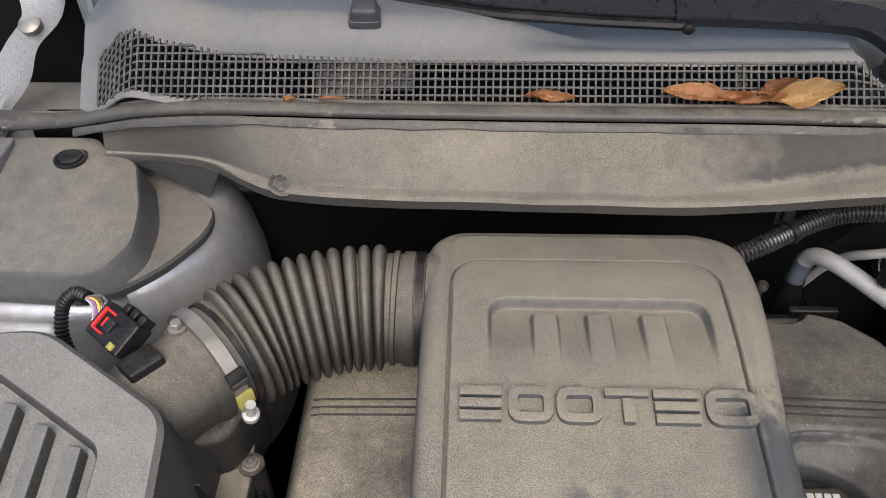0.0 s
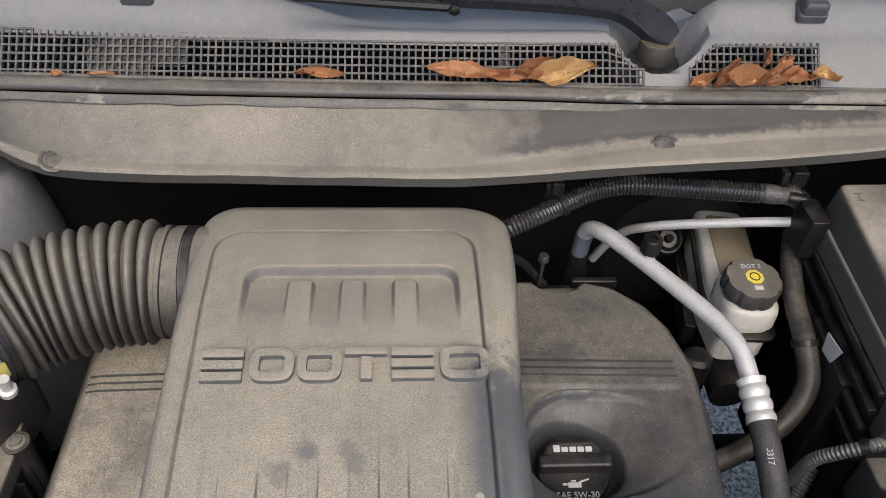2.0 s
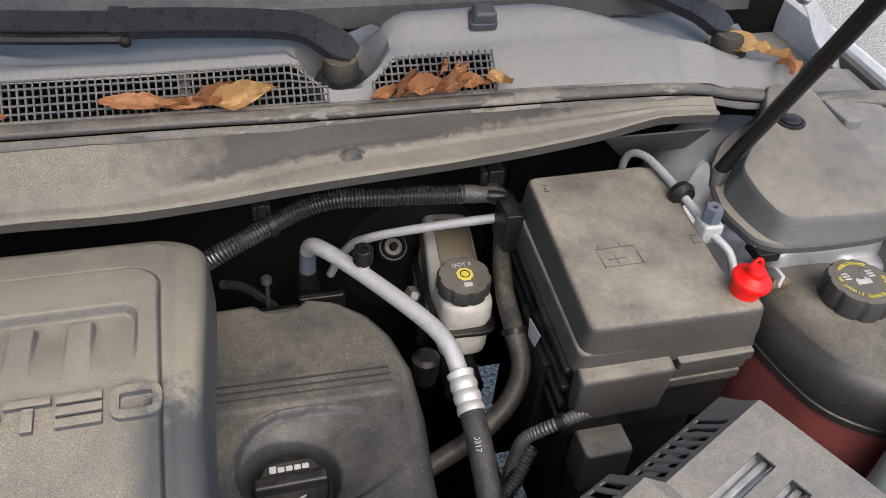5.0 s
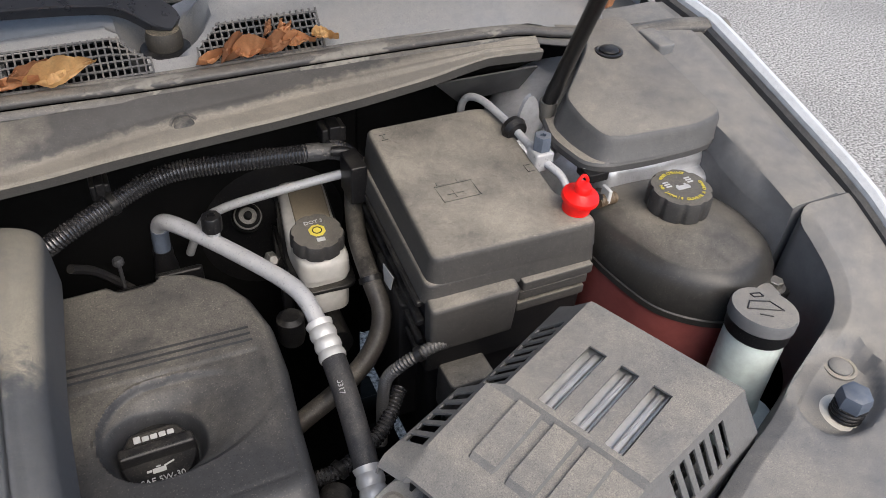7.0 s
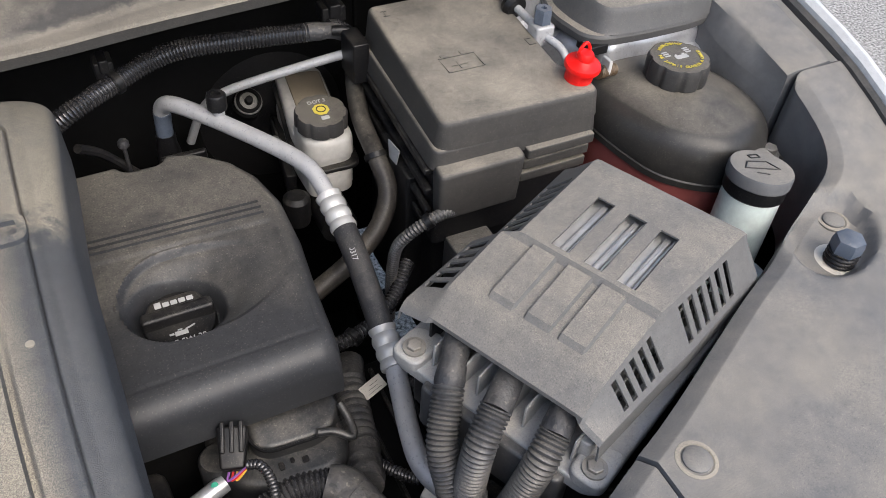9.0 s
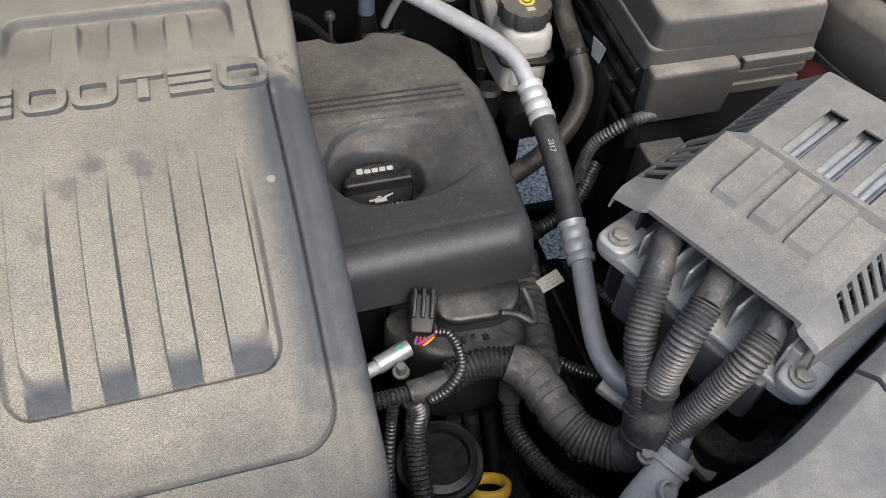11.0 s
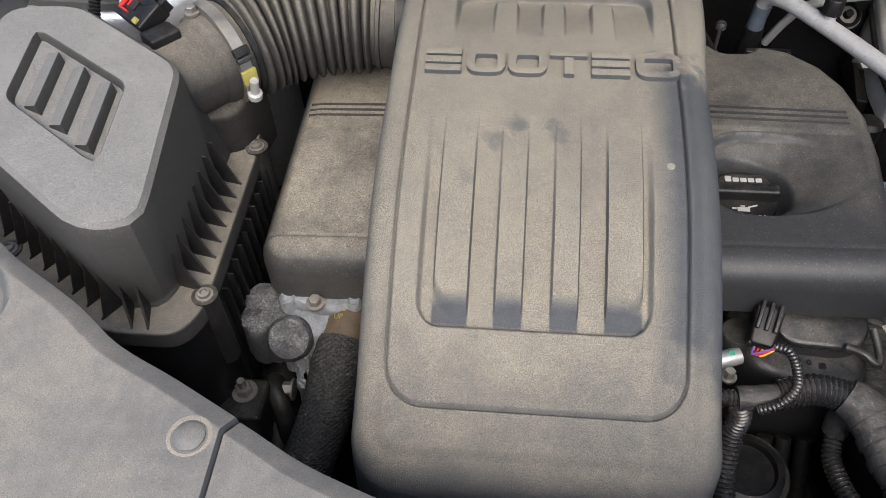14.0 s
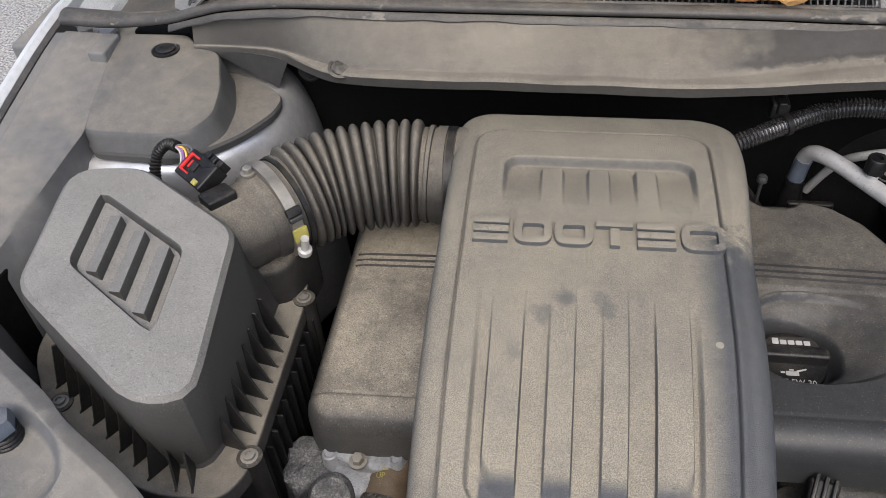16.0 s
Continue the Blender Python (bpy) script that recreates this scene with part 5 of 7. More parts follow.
for mt, d in (("white", 0.0), ("purple", 0.005), ("yellow", 0.010), ("brownhose", 0.015), ("bluecap", 0.020)):
    p = mm @ Vector((-0.016 + d * 1.5, 0.028, 0.004))
    part("wire", tube([p, p.lerp(Vector((-0.352, 0.541, 1.006)), 0.5) + Vector((0.004, 0.004, 0.004)), Vector((-0.352 + d * 0.2, 0.541, 1.006))], 0.0014, 6, 0.004), mt, meter)
part("loom", tube([(-0.348, 0.541, 1.004), (-0.366, 0.551, 1.0), (-0.381, 0.546, 0.986), (-0.380, 0.525, 0.965), (-0.360, 0.500, 0.945), (-0.335, 0.485, 0.93), (-0.32, 0.475, 0.91)], 0.0072, 12, 0.004, 0.0045, 0.0016), "blackclean", meter)
hexbolt((-0.262, 0.523, 0.985), meter, 0.006, 0.008)

duct = thing("intake_duct", (-0.13, 0.59, 0.87), "dusty black corrugated rubber intake duct", "air duct")
DP = [(-0.244, 0.520, 0.93), (-0.222, 0.544, 0.93), (-0.185, 0.571, 0.932), (-0.130, 0.592, 0.933), (-0.085, 0.600, 0.932), (-0.045, 0.601, 0.93), (-0.012, 0.601, 0.93)]
path = spline(DP, 0.0012)
nn = len(path)
total = 0.0012 * (nn - 1)


def duct_r(t):
    s = t * total
    if s < 0.030:
        return 0.0575 + (0.003 if 0.004 < s < 0.008 or 0.022 < s < 0.027 else 0)
    if s > total - 0.062:
        q = total - s
        return 0.0575 + (0.003 if 0.05 < q < 0.056 else 0) + (0.002 if q < 0.018 else 0)
    k = (s - 0.030) / (total - 0.092) * 12
    f = 2 * (k % 1.0) - 1
    return 0.0515 + 0.0150 * math.sqrt(max(0.0, 1 - f * f))


part("hose", tube(DP, duct_r, 44, 0.0012), "duct", duct, sharp=60)
for at, ax2, w2 in ((Vector((-0.048, 0.601, 0.93)), Vector((1, 0, 0)), 0.006), (Vector((-0.230, 0.535, 0.93)), Vector((0.68, 0.73, 0)), 0.003), (Vector((-0.036, 0.601, 0.93)), Vector((1, 0, 0)), 0.004)):
    part("cuff", lathe([(0.0575, -w2), (0.0605, -w2), (0.0605, w2), (0.0575, w2)], at, 44, frame_of((0, 0, 0), ax2, (0, 0, 1))), "duct" if w2 > 0.005 else "black", duct)
cl = thing("hose_clamp", (-0.215, 0.54, 0.87), "steel band clamp with a worm screw on the duct", "hose clamp")
c0, ca = Vector((-0.243, 0.523, 0.93)), Vector((0.68, 0.73, 0.0)).normalized()
part("band", lathe([(0.0585, -0.0068), (0.0622, -0.0068), (0.0622, 0.0068), (0.0585, 0.0068)], c0, 48, frame_of((0, 0, 0), ca, (0, 0, 1))), "bolt", cl)
sd = ca.cross(Vector((0, 0, 1))).normalized()
for ang, mt, nm, sz in ((60, "black", "buckle", 0.005), (88, "dullyellow", "tag", 0.009), (68, "oldcover", "buckle", 0.003)):
    rd = sd * math.sin(radians(ang)) + Vector((0, 0, 1)) * math.cos(radians(ang))
    fm = frame_of(c0 + rd * 0.0630, rd, ca)
    q = box(-0.009, 0.009, -sz, sz, -0.002, 0.005 if nm == "buckle" else 0.0015, 0.002, 0.001)
    q.transform(fm)
    part(nm, q, mt, cl)
rd = sd * math.sin(radians(106)) + Vector((0, 0, 1)) * math.cos(radians(106))
sm = frame_of(c0 + rd * 0.067, (rd.cross(ca)) * -1, ca)
part("worm_screw", lathe([(0.005, -0.02), (0.005, 0.0), (0.0085, 0.001), (0.0085, 0.008), (0.006, 0.009)], m=sm, seg=12), "bright", cl)
collar = lathe([(0.05, -0.03), (0.05, 0.0), (0.0535, 0.001), (0.0535, 0.005), (0.05, 0.006)], (-0.030, 0.601, 0.93), 44, frame_of((0, 0, 0), (-1, 0, 0), (0, 0, 1)))
part("inlet_collar", collar, "blackclean", cover)

# ---- passenger side of the engine: castings, hose, bracket ----
def lumpy(bm, amp, cuts=5, freq=70.0):
    """Rough sand-cast surface."""
    bmesh.ops.subdivide_edges(bm, edges=[e for e in bm.edges if e.calc_length() > 0.012], cuts=cuts, use_grid_fill=True)
    bm.normal_update()
    for v in bm.verts:
        v.co += v.normal * amp * (noise.noise(v.co * freq) + 0.5 * noise.noise(v.co * freq * 2.3))
    return bm


hous = thing("thermostat_housing", (-0.11, 0.28, 0.66), "grimy cast aluminium thermostat housing", "engine casting")
part("flange", lumpy(slab([(-0.150, 0.298), (-0.10, 0.288), (-0.06, 0.292), (-0.055, 0.335), (-0.150, 0.335)], 0.748, 0.768, 0.018, 0.005), 0.0025, 3, 110), "cast", hous)
part("neck", lumpy(slab([(-0.146, 0.270), (-0.108, 0.262), (-0.085, 0.285), (-0.095, 0.335), (-0.148, 0.335)], 0.64, 0.752, 0.014, 0.008), 0.004, 4, 90), "cast", hous)
part("elbow", tube([(-0.075, 0.33, 0.735), (-0.095, 0.305, 0.735), (-0.118, 0.285, 0.722), (-0.128, 0.272, 0.69)], 0.022, 20, 0.006, wobble=0.08), "cast", hous)
part("foot", lumpy(slab([(-0.138, 0.232), (-0.10, 0.232), (-0.095, 0.275), (-0.140, 0.275)], 0.60, 0.690, 0.010, 0.006), 0.003, 4, 90), "cast", hous)
part("pump", lumpy(slab([(-0.205, 0.285), (-0.188, 0.262), (-0.142, 0.270), (-0.135, 0.335), (-0.200, 0.335)], 0.685, 0.752, 0.016, 0.012), 0.004, 4, 90), "oldcast", hous)
part("pulley", lathe([(0.020, 0.0), (0.026, 0.004), (0.026, 0.014), (0.022, 0.020), (0.012, 0.022)], (-0.140, 0.268, 0.735), 28, frame_of((0, 0, 0), (0.1, -0.6, 0.8))), "oldcast", hous)
for bx, by, bz, br2 in ((-0.146, 0.300, 0.765, 0.009), (-0.070, 0.298, 0.766, 0.008), (-0.125, 0.244, 0.692, 0.009), (-0.148, 0.272, 0.70, 0.008)):
    part("boss", lathe([(br2 * 1.2, -0.03), (br2, 0.004), (br2 * 0.8, 0.006), (br2 * 0.5, 0.003)], (bx, by, bz), 16), "cast", hous)
for k in range(3):
    part("web", lumpy(box(-0.140 + 0.016 * k, -0.136 + 0.016 * k, 0.250, 0.272, 0.63, 0.735 - 0.012 * k, 0.002, 0.002), 0.001), "cast", hous)
for q in ((-0.112, 0.292, 0.771), (-0.118, 0.246, 0.694)):
    hexbolt(q, hous, 0.007, 0.009)
hexbolt((-0.147, 0.245, 0.66), hous, 0.009, 0.012, m=Matrix.Rotation(radians(-90), 4, "Y"))
rh = thing("radiator_hose", (-0.09, 0.2, 0.6), "black radiator hose in a braided sleeve", "hose")
part("band", tube([(-0.062, 0.335, 0.745), (-0.075, 0.30, 0.738), (-0.083, 0.262, 0.730)], 0.0265, 24, 0.005), "brownhose", rh, "brown hose end with printing")
part("sleeve", tube([(-0.082, 0.268, 0.731), (-0.086, 0.238, 0.724), (-0.090, 0.195, 0.710), (-0.10, 0.145, 0.70), (-0.12, 0.09, 0.67), (-0.14, 0.03, 0.64)], 0.0285, 24, 0.006, wobble=0.02), "braid", rh)
part("clip", lathe([(0.028, -0.006), (0.0295, -0.006), (0.0295, 0.006), (0.028, 0.006)], (-0.068, 0.318, 0.742), 28, frame_of((0, 0, 0), (0.3, 1, 0.1))), "bright", rh)
part("print", text("ENG\nUP", 0.0088, frame_of((-0.086, 0.287, 0.7625), (-0.25, -0.25, 1))), "dullyellow", rh, "dull yellow lettering")
brk = thing("mount_bracket", (-0.2, 0.2, 0.5), "dark engine mount bracket with plated nut", "bracket")
part("arm", box(-0.29, -0.17, 0.06, 0.30, 0.44, 0.60, 0.03, 0.02), "silver", brk)
part("strap", tube([(-0.175, 0.28, 0.62), (-0.17, 0.25, 0.66), (-0.155, 0.22, 0.64), (-0.15, 0.2, 0.58)], 0.012, 10, 0.01), "black", brk)
hexbolt((-0.196, 0.227, 0.68), brk, 0.010, 0.012)
part("stud", tube([(-0.196, 0.227, 0.64), (-0.196, 0.227, 0.705)], 0.0045, 12, 0.004), "bolt", brk)
part("lug", slab([(-0.226, 0.192), (-0.171, 0.192), (-0.171, 0.247), (-0.226, 0.247)], 0.56, 0.679, 0.008, 0.006), "black", brk)
part("lower_hose", tube([(-0.16, 0.33, 0.70), (-0.17, 0.26, 0.62), (-0.165, 0.15, 0.56), (-0.15, 0.05, 0.54)], 0.028, 18, 0.01), "blackclean", rh)

# ---- driver side at the firewall: pipes, brake reservoir ----
loom = thing("firewall_loom", (0.5, 0.75, 0.93), "thick ribbed black wiring conduit along the firewall", "wiring conduit")
LP = [(0.25, 0.706, 0.880), (0.285, 0.695, 0.910), (0.308, 0.690, 0.927), (0.337, 0.697, 0.938), (0.369, 0.713, 0.942), (0.393, 0.724, 0.946), (0.418, 0.731, 0.952), (0.443, 0.730, 0.959), (0.468, 0.726, 0.963), (0.508, 0.720, 0.965), (0.56, 0.716, 0.964), (0.612, 0.714, 0.961)]
part("conduit", tube(LP, 0.0126, 24, 0.006, 0.0044, 0.0019), "loomgrey", loom)
part("sleeve", tube([(0.606, 0.7145, 0.961), (0.618, 0.713, 0.961), (0.628, 0.712, 0.960)], 0.0118, 18, 0.004), "tape", loom)
part("tape", tube([(0.626, 0.712, 0.960), (0.645, 0.712, 0.957), (0.668, 0.708, 0.945), (0.685, 0.70, 0.925)], 0.0105, 14, 0.005, wobble=0.18), "tape", loom)
part("tail", tube([(0.640, 0.718, 0.962), (0.658, 0.722, 0.955), (0.676, 0.715, 0.940), (0.69, 0.71, 0.91)], 0.0085, 12, 0.004, 0.004, 0.001), "hose", loom)
part("tail", tube([(0.640, 0.705, 0.962), (0.660, 0.700, 0.960), (0.676, 0.694, 0.945), (0.682, 0.69, 0.92)], 0.0065, 12, 0.004, wobble=0.2), "blackclean", loom)
for x, y, z, w in ((0.364, 0.726, 0.952, 0.011), (0.652, 0.728, 0.968, 0.016)):
    part("clip", box(x - w, x + w, y - 0.004, y + 0.022, z - 0.006, z + 0.014, 0.003, 0.002), "black", loom)
    part("clip", box(x - w * 0.5, x + w * 0.5, y - 0.010, y + 0.016, z + 0.004, z + 0.02, 0.003, 0.002), "blackclean", loom)
part("strap", lathe([(0.0135, -0.004), (0.0145, -0.004), (0.0145, 0.004), (0.0135, 0.004)], (0.372, 0.715, 0.9425), 20, frame_of((0, 0, 0), (0.85, 0.40, 0.14))), "blackclean", loom)

ac = thing("coolant_gas_pipe", (0.5, 0.6, 0.8), "bright aluminium air conditioning pipe with a crimped rubber hose", "pipe")
part("bend", tube([(0.418, 0.752, 0.80), (0.418, 0.750, 0.845), (0.421, 0.742, 0.878), (0.436, 0.717, 0.892), (0.475, 0.668, 0.890), (0.52, 0.602, 0.888), (0.543, 0.562, 0.886), (0.553, 0.535, 0.880), (0.558, 0.507, 0.866)], 0.0105, 18, 0.006), "alu", ac)
part("label", tube([(0.418, 0.7505, 0.83), (0.4185, 0.749, 0.85), (0.4195, 0.7455, 0.868)], 0.0112, 18, 0.006), "bluecap", ac, "printed blue label")
part("stub", lathe([(0.016, 0.76), (0.016, 0.80), (0.013, 0.815), (0.013, 0.83)], (0.418, 0.751, 0), 18), "blackclean", ac)
part("port", lathe([(0.008, 0.0), (0.008, 0.014), (0.0105, 0.016)], (0.477, 0.672, 0.896), 14), "alu", ac)
part("port_cap", lathe([(0.0125, 0.008), (0.0125, 0.027), (0.011, 0.029), (0.006, 0.029), (0.006, 0.024)], (0.477, 0.672, 0.899), 8), "blackclean", ac)
part("crimp", tube([(0.5575, 0.510, 0.868), (0.559, 0.487, 0.860), (0.560, 0.465, 0.852)], 0.0160, 24, 0.002, 0.0145, 0.0020), "bright", ac)
hosep = part("hose", tube([(0.560, 0.468, 0.853), (0.560, 0.43, 0.840), (0.558, 0.385, 0.822), (0.5555, 0.345, 0.805)], 0.0142, 20, 0.006), "rubber", ac)
part("print", text("0317", 0.009, frame_of((0.5545, 0.425, 0.8525), (-0.25, -0.2, 0.93), (-0.1, -0.92, -0.2))), "white", ac, "white lettering")
part("crimp", tube([(0.556, 0.348, 0.806), (0.5545, 0.325, 0.797), (0.553, 0.303, 0.789)], 0.0160, 24, 0.002, 0.0145, 0.0020), "bright", ac)
part("tail", tube([(0.553, 0.306, 0.790), (0.548, 0.28, 0.782), (0.538, 0.235, 0.775), (0.534, 0.20, 0.77), (0.542, 0.172, 0.765), (0.562, 0.150, 0.757), (0.58, 0.135, 0.74)], 0.0115, 18, 0.006), "alu", ac)
part("collar", lathe([(0.016, -0.003), (0.018, 0.0), (0.016, 0.003)], (0.562, 0.150, 0.757), 18, frame_of((0, 0, 0), (0.7, -0.6, -0.3))), "blackclean", ac)

sp = thing("heater_pipe", (0.6, 0.8, 0.8), "thin bright aluminium pipe crossing the firewall", "pipe")
part("tube", tube([(0.455, 0.80, 0.77), (0.468, 0.79, 0.81), (0.482, 0.775, 0.845), (0.500, 0.757, 0.868), (0.53, 0.745, 0.883), (0.60, 0.720, 0.909), (0.672, 0.692, 0.935)], 0.0062, 12, 0.006), "alu", sp)

br = thing("brake_reservoir", (0.6, 0.68, 0.76), "white brake fluid reservoir with a dusty black cap", "fluid reservoir")
part("tank", slab([(0.570, 0.612), (0.630, 0.612), (0.638, 0.66), (0.660, 0.822), (0.594, 0.834), (0.568, 0.68)], 0.775, lambda x, y: 0.842 - 0.02 * (y - 0.68), 0.016, 0.008), "reservoir", br)
part("neck", slab([(0.567, 0.608), (0.632, 0.604), (0.636, 0.668), (0.567, 0.678)], 0.838, 0.868, 0.024, 0.010, 0.001, 8), "reservoir", br)
part("collar", lathe([(0.030, 0.858), (0.030, 0.873)], (0.598, 0.641, 0), 32), "reservoir", br)
part("rim", slab([(0.563, 0.604), (0.637, 0.600), (0.644, 0.66), (0.664, 0.826), (0.590, 0.840), (0.562, 0.68)], 0.820, 0.8255, 0.018, 0.002), "black", br)
part("base", slab([(0.574, 0.607), (0.628, 0.605), (0.636, 0.64), (0.640, 0.80), (0.58, 0.80)], 0.788, 0.815, 0.02, 0.008), "reservoir", br)
part("pad", slab([(0.588, 0.692), (0.636, 0.686), (0.654, 0.806), (0.604, 0.815)], 0.83, lambda x, y: 0.8436 - 0.02 * (y - 0.68), 0.008, 0.002), "resdust", br, "brown grimy patch")
part("bracket", slab([(0.553, 0.67), (0.567, 0.665), (0.590, 0.80), (0.578, 0.82)], 0.74, 0.775, 0.004, 0.002), "black", br)
bc = (0.598, 0.641, 0.871)
brm = Matrix.Rotation(radians(4), 4, "X") @ Matrix.Scale(0.88, 4)
bcap = part("cap", lathe([(0.034, -0.002), (0.0388, 0.002), (0.0388, 0.021), (0.0365, 0.0255), (0.02, 0.027)], bc, 96, brm, 8, 0.07), "capblack", br, "lobed black screw cap")
cmat = Matrix.Translation(bc) @ brm
part("print", lathe([(0.0125, 0.026), (0.0125, 0.0276), (0.011, 0.0278)], bc, 8, brm @ Matrix.Rotation(radians(22), 4, "Z")), "capyellow", bcap, "yellow octagon")
part("print", loft([[Vector((r * math.cos(a * math.pi / 16), r * math.sin(a * math.pi / 16), z)) for a in range(32)] for r, z in ((0.0072, 0.0275), (0.0072, 0.0284), (0.0058, 0.0284), (0.0058, 0.0275))], cap=False), "blackclean", bcap).data.transform(cmat)
part("print", text("DOT 3", 0.0095, cmat @ Matrix.Translation((0, 0.0185, 0.0272))), "white", bcap, "white lettering")
part("print", box(-0.006, 0.006, -0.0225, -0.0155, 0.0262, 0.0278, 0.001, 0.0002, m=cmat), "white", bcap, "white plain sign")

# vacuum servo, sensors and dark clutter behind the engine
sv = thing("brake_servo", (0.58, 0.86, 0.6), "black brake servo drum behind the reservoir", "brake servo")
part("drum", lathe([(0.12, -0.05), (0.13, 0.0), (0.128, 0.03), (0.11, 0.05), (0.05, 0.06)], (0.585, 0.88, 0.76), 40, Matrix.Rotation(radians(90), 4, "X")), "black", sv)
part("fitting", lathe([(0.020, -0.01), (0.021, 0.010), (0.017, 0.014), (0.017, 0.024), (0.013, 0.027), (0.012, 0.020), (0.006, 0.020), (0.005, 0.030), (0.002, 0.031)], (0.535, 0.77, 0.832), 24, Matrix.Rotation(radians(40), 4, "X")), "dark", sv)
part("collar", lathe([(0.0172, 0.016), (0.0190, 0.017), (0.0190, 0.020), (0.0172, 0.021)], (0.535, 0.77, 0.832), 24, Matrix.Rotation(radians(40), 4, "X")), "flap", sv)
part("nut", lathe([(0.009, 0), (0.009, 0.02), (0.006, 0.024)], (0.548, 0.70, 0.815), 6, Matrix.Rotation(radians(60), 4, "X")), "bolt", sv)
part("master_cylinder", tube([(0.60, 0.85, 0.74), (0.60, 0.70, 0.735), (0.60, 0.585, 0.73)], 0.026, 18, 0.02), "black", sv)
part("sensor", lathe([(0.016, 0), (0.018, 0.01), (0.018, 0.04), (0.012, 0.045)], (0.545, 0.60, 0.755), 18), "black", sv)
for pts, r, mt, rib in (([(0.690, 0.75, 0.90), (0.668, 0.70, 0.888), (0.648, 0.63, 0.876), (0.642, 0.565, 0.862), (0.643, 0.530, 0.832), (0.620, 0.505, 0.800), (0.575, 0.485, 0.775), (0.52, 0.47, 0.755), (0.49, 0.47, 0.73)], 0.0125, "oldhose", 0),
                        ([(0.48, 0.40, 0.74), (0.54, 0.395, 0.745), (0.60, 0.42, 0.755), (0.64, 0.46, 0.77)], 0.010, "hose", 0.005),
                        ([(0.725, 0.475, 0.856), (0.692, 0.438, 0.862), (0.668, 0.425, 0.874), (0.645, 0.420, 0.874), (0.624, 0.424, 0.858), (0.612, 0.433, 0.832), (0.611, 0.442, 0.79), (0.613, 0.45, 0.74), (0.615, 0.455, 0.68)], 0.0075, "hosedust", 0.0045)):
    hs = thing("hose", pts[3], "dusty dark rubber hose beside the fuse box" if not rib else "thin ribbed black wiring conduit", "hose")
    part("tube", tube(pts, r, 14, 0.006, rib, 0.002 if rib else 0), mt, hs)
    a, b = Vector(pts[len(pts) // 2 - 1]), Vector(pts[len(pts) // 2])
    part("clip", lathe([(r, -0.004), (r * 1.22, -0.0035), (r * 1.22, 0.0035), (r, 0.004)], a, 18, frame_of((0, 0, 0), b - a, (1, 0.2, 0.1))), "blackclean", hs)
rear = thing("engine_lifting_eye", (0.36, 0.70, 0.8), "dark steel brackets behind the engine", "bracket")
part("plate", box(0.33, 0.40, 0.69, 0.70, 0.74, 0.822, 0.02, 0.003), "blackclean", rear)
part("plate", box(0.40, 0.46, 0.70, 0.71, 0.74, 0.826, 0.02, 0.003), "blackclean", rear)
part("stud", lathe([(0.0025, 0.78), (0.0025, 0.852), (0.007, 0.853), (0.007, 0.859), (0.005, 0.862)], (0.362, 0.712, 0), 12), "rubber", rear)
part("stay", tube([(0.31, 0.69, 0.88), (0.335, 0.71, 0.85), (0.37, 0.72, 0.80)], 0.006, 8, 0.01), "black", rear)

# ---- fuse box ----
fb = thing("fuse_box", (0.765, 0.56, 0.78), "dusty black fuse box with a moulded lid", "fuse box")
ftop = [(0.667, 0.447), (0.872, 0.441), (0.872, 0.488), (0.852, 0.500), (0.862, 0.685), (0.835, 0.695), (0.682, 0.693)]
fz = lambda x, y: 0.985 + 0.05 * (y - 0.5)
lidf = part("lid", slab(ftop, 0.948, fz, 0.012, 0.007, 0.004), "fuse", fb)
part("rim", slab([(0.659, 0.442), (0.874, 0.439), (0.874, 0.49), (0.865, 0.69), (0.674, 0.70)], 0.925, 0.950, 0.012, 0.004, 0.003), "fuse", fb)
part("body", slab([(0.664, 0.446), (0.874, 0.442), (0.862, 0.685), (0.679, 0.695)], 0.80, 0.928, 0.012, 0.003, -0.004), "black", fb)
part("step", slab([(0.656, 0.420), (0.768, 0.420), (0.770, 0.452), (0.662, 0.455)], 0.865, 0.932, 0.01, 0.006, -0.003), "fuse", fb)
for z0, y0 in ((0.925, 0.4285), (0.905, 0.4345), (0.885, 0.4365)):
    part("ridge", box(0.775, 0.868, y0, 0.45, z0 - 0.008, z0 + 0.004, 0.003, 0.002), "fuse", fb)
for k in range(4):
    part("ridge", slab([(0.652 + 0.002 * k, 0.45), (0.664, 0.45), (0.681, 0.69), (0.669 + 0.002 * k, 0.69)], 0.915 - 0.03 * k, 0.922 - 0.03 * k, 0.003, 0.002), "black", fb)
part("tower", slab([(0.655, 0.50), (0.69, 0.50), (0.70, 0.60), (0.662, 0.60)], 0.66, 0.87, 0.006, 0.003), "black", fb)
part("tag", loft([[Vector(p) for p in ((0.6535, 0.522, 0.897), (0.6535, 0.555, 0.892), (0.6535, 0.55, 0.868), (0.6535, 0.53, 0.87))], [Vector(p) for p in ((0.655, 0.522, 0.897), (0.655, 0.555, 0.892), (0.655, 0.55, 0.868), (0.655, 0.53, 0.87))]]), "white", fb, "white paper tag")
part("latch", box(0.650, 0.672, 0.655, 0.70, 0.91, 0.965, 0.003, 0.002), "blackclean", fb)
part("leg", box(0.70, 0.75, 0.45, 0.52, 0.60, 0.80, 0.01, 0.004), "oldcover", fb)
part("foot", box(0.685, 0.745, 0.41, 0.455, 0.74, 0.806, 0.008, 0.004), "fuse", fb)
part("lower_case", box(0.68, 0.86, 0.46, 0.68, 0.58, 0.80, 0.02, 0.005), "blackclean", fb)
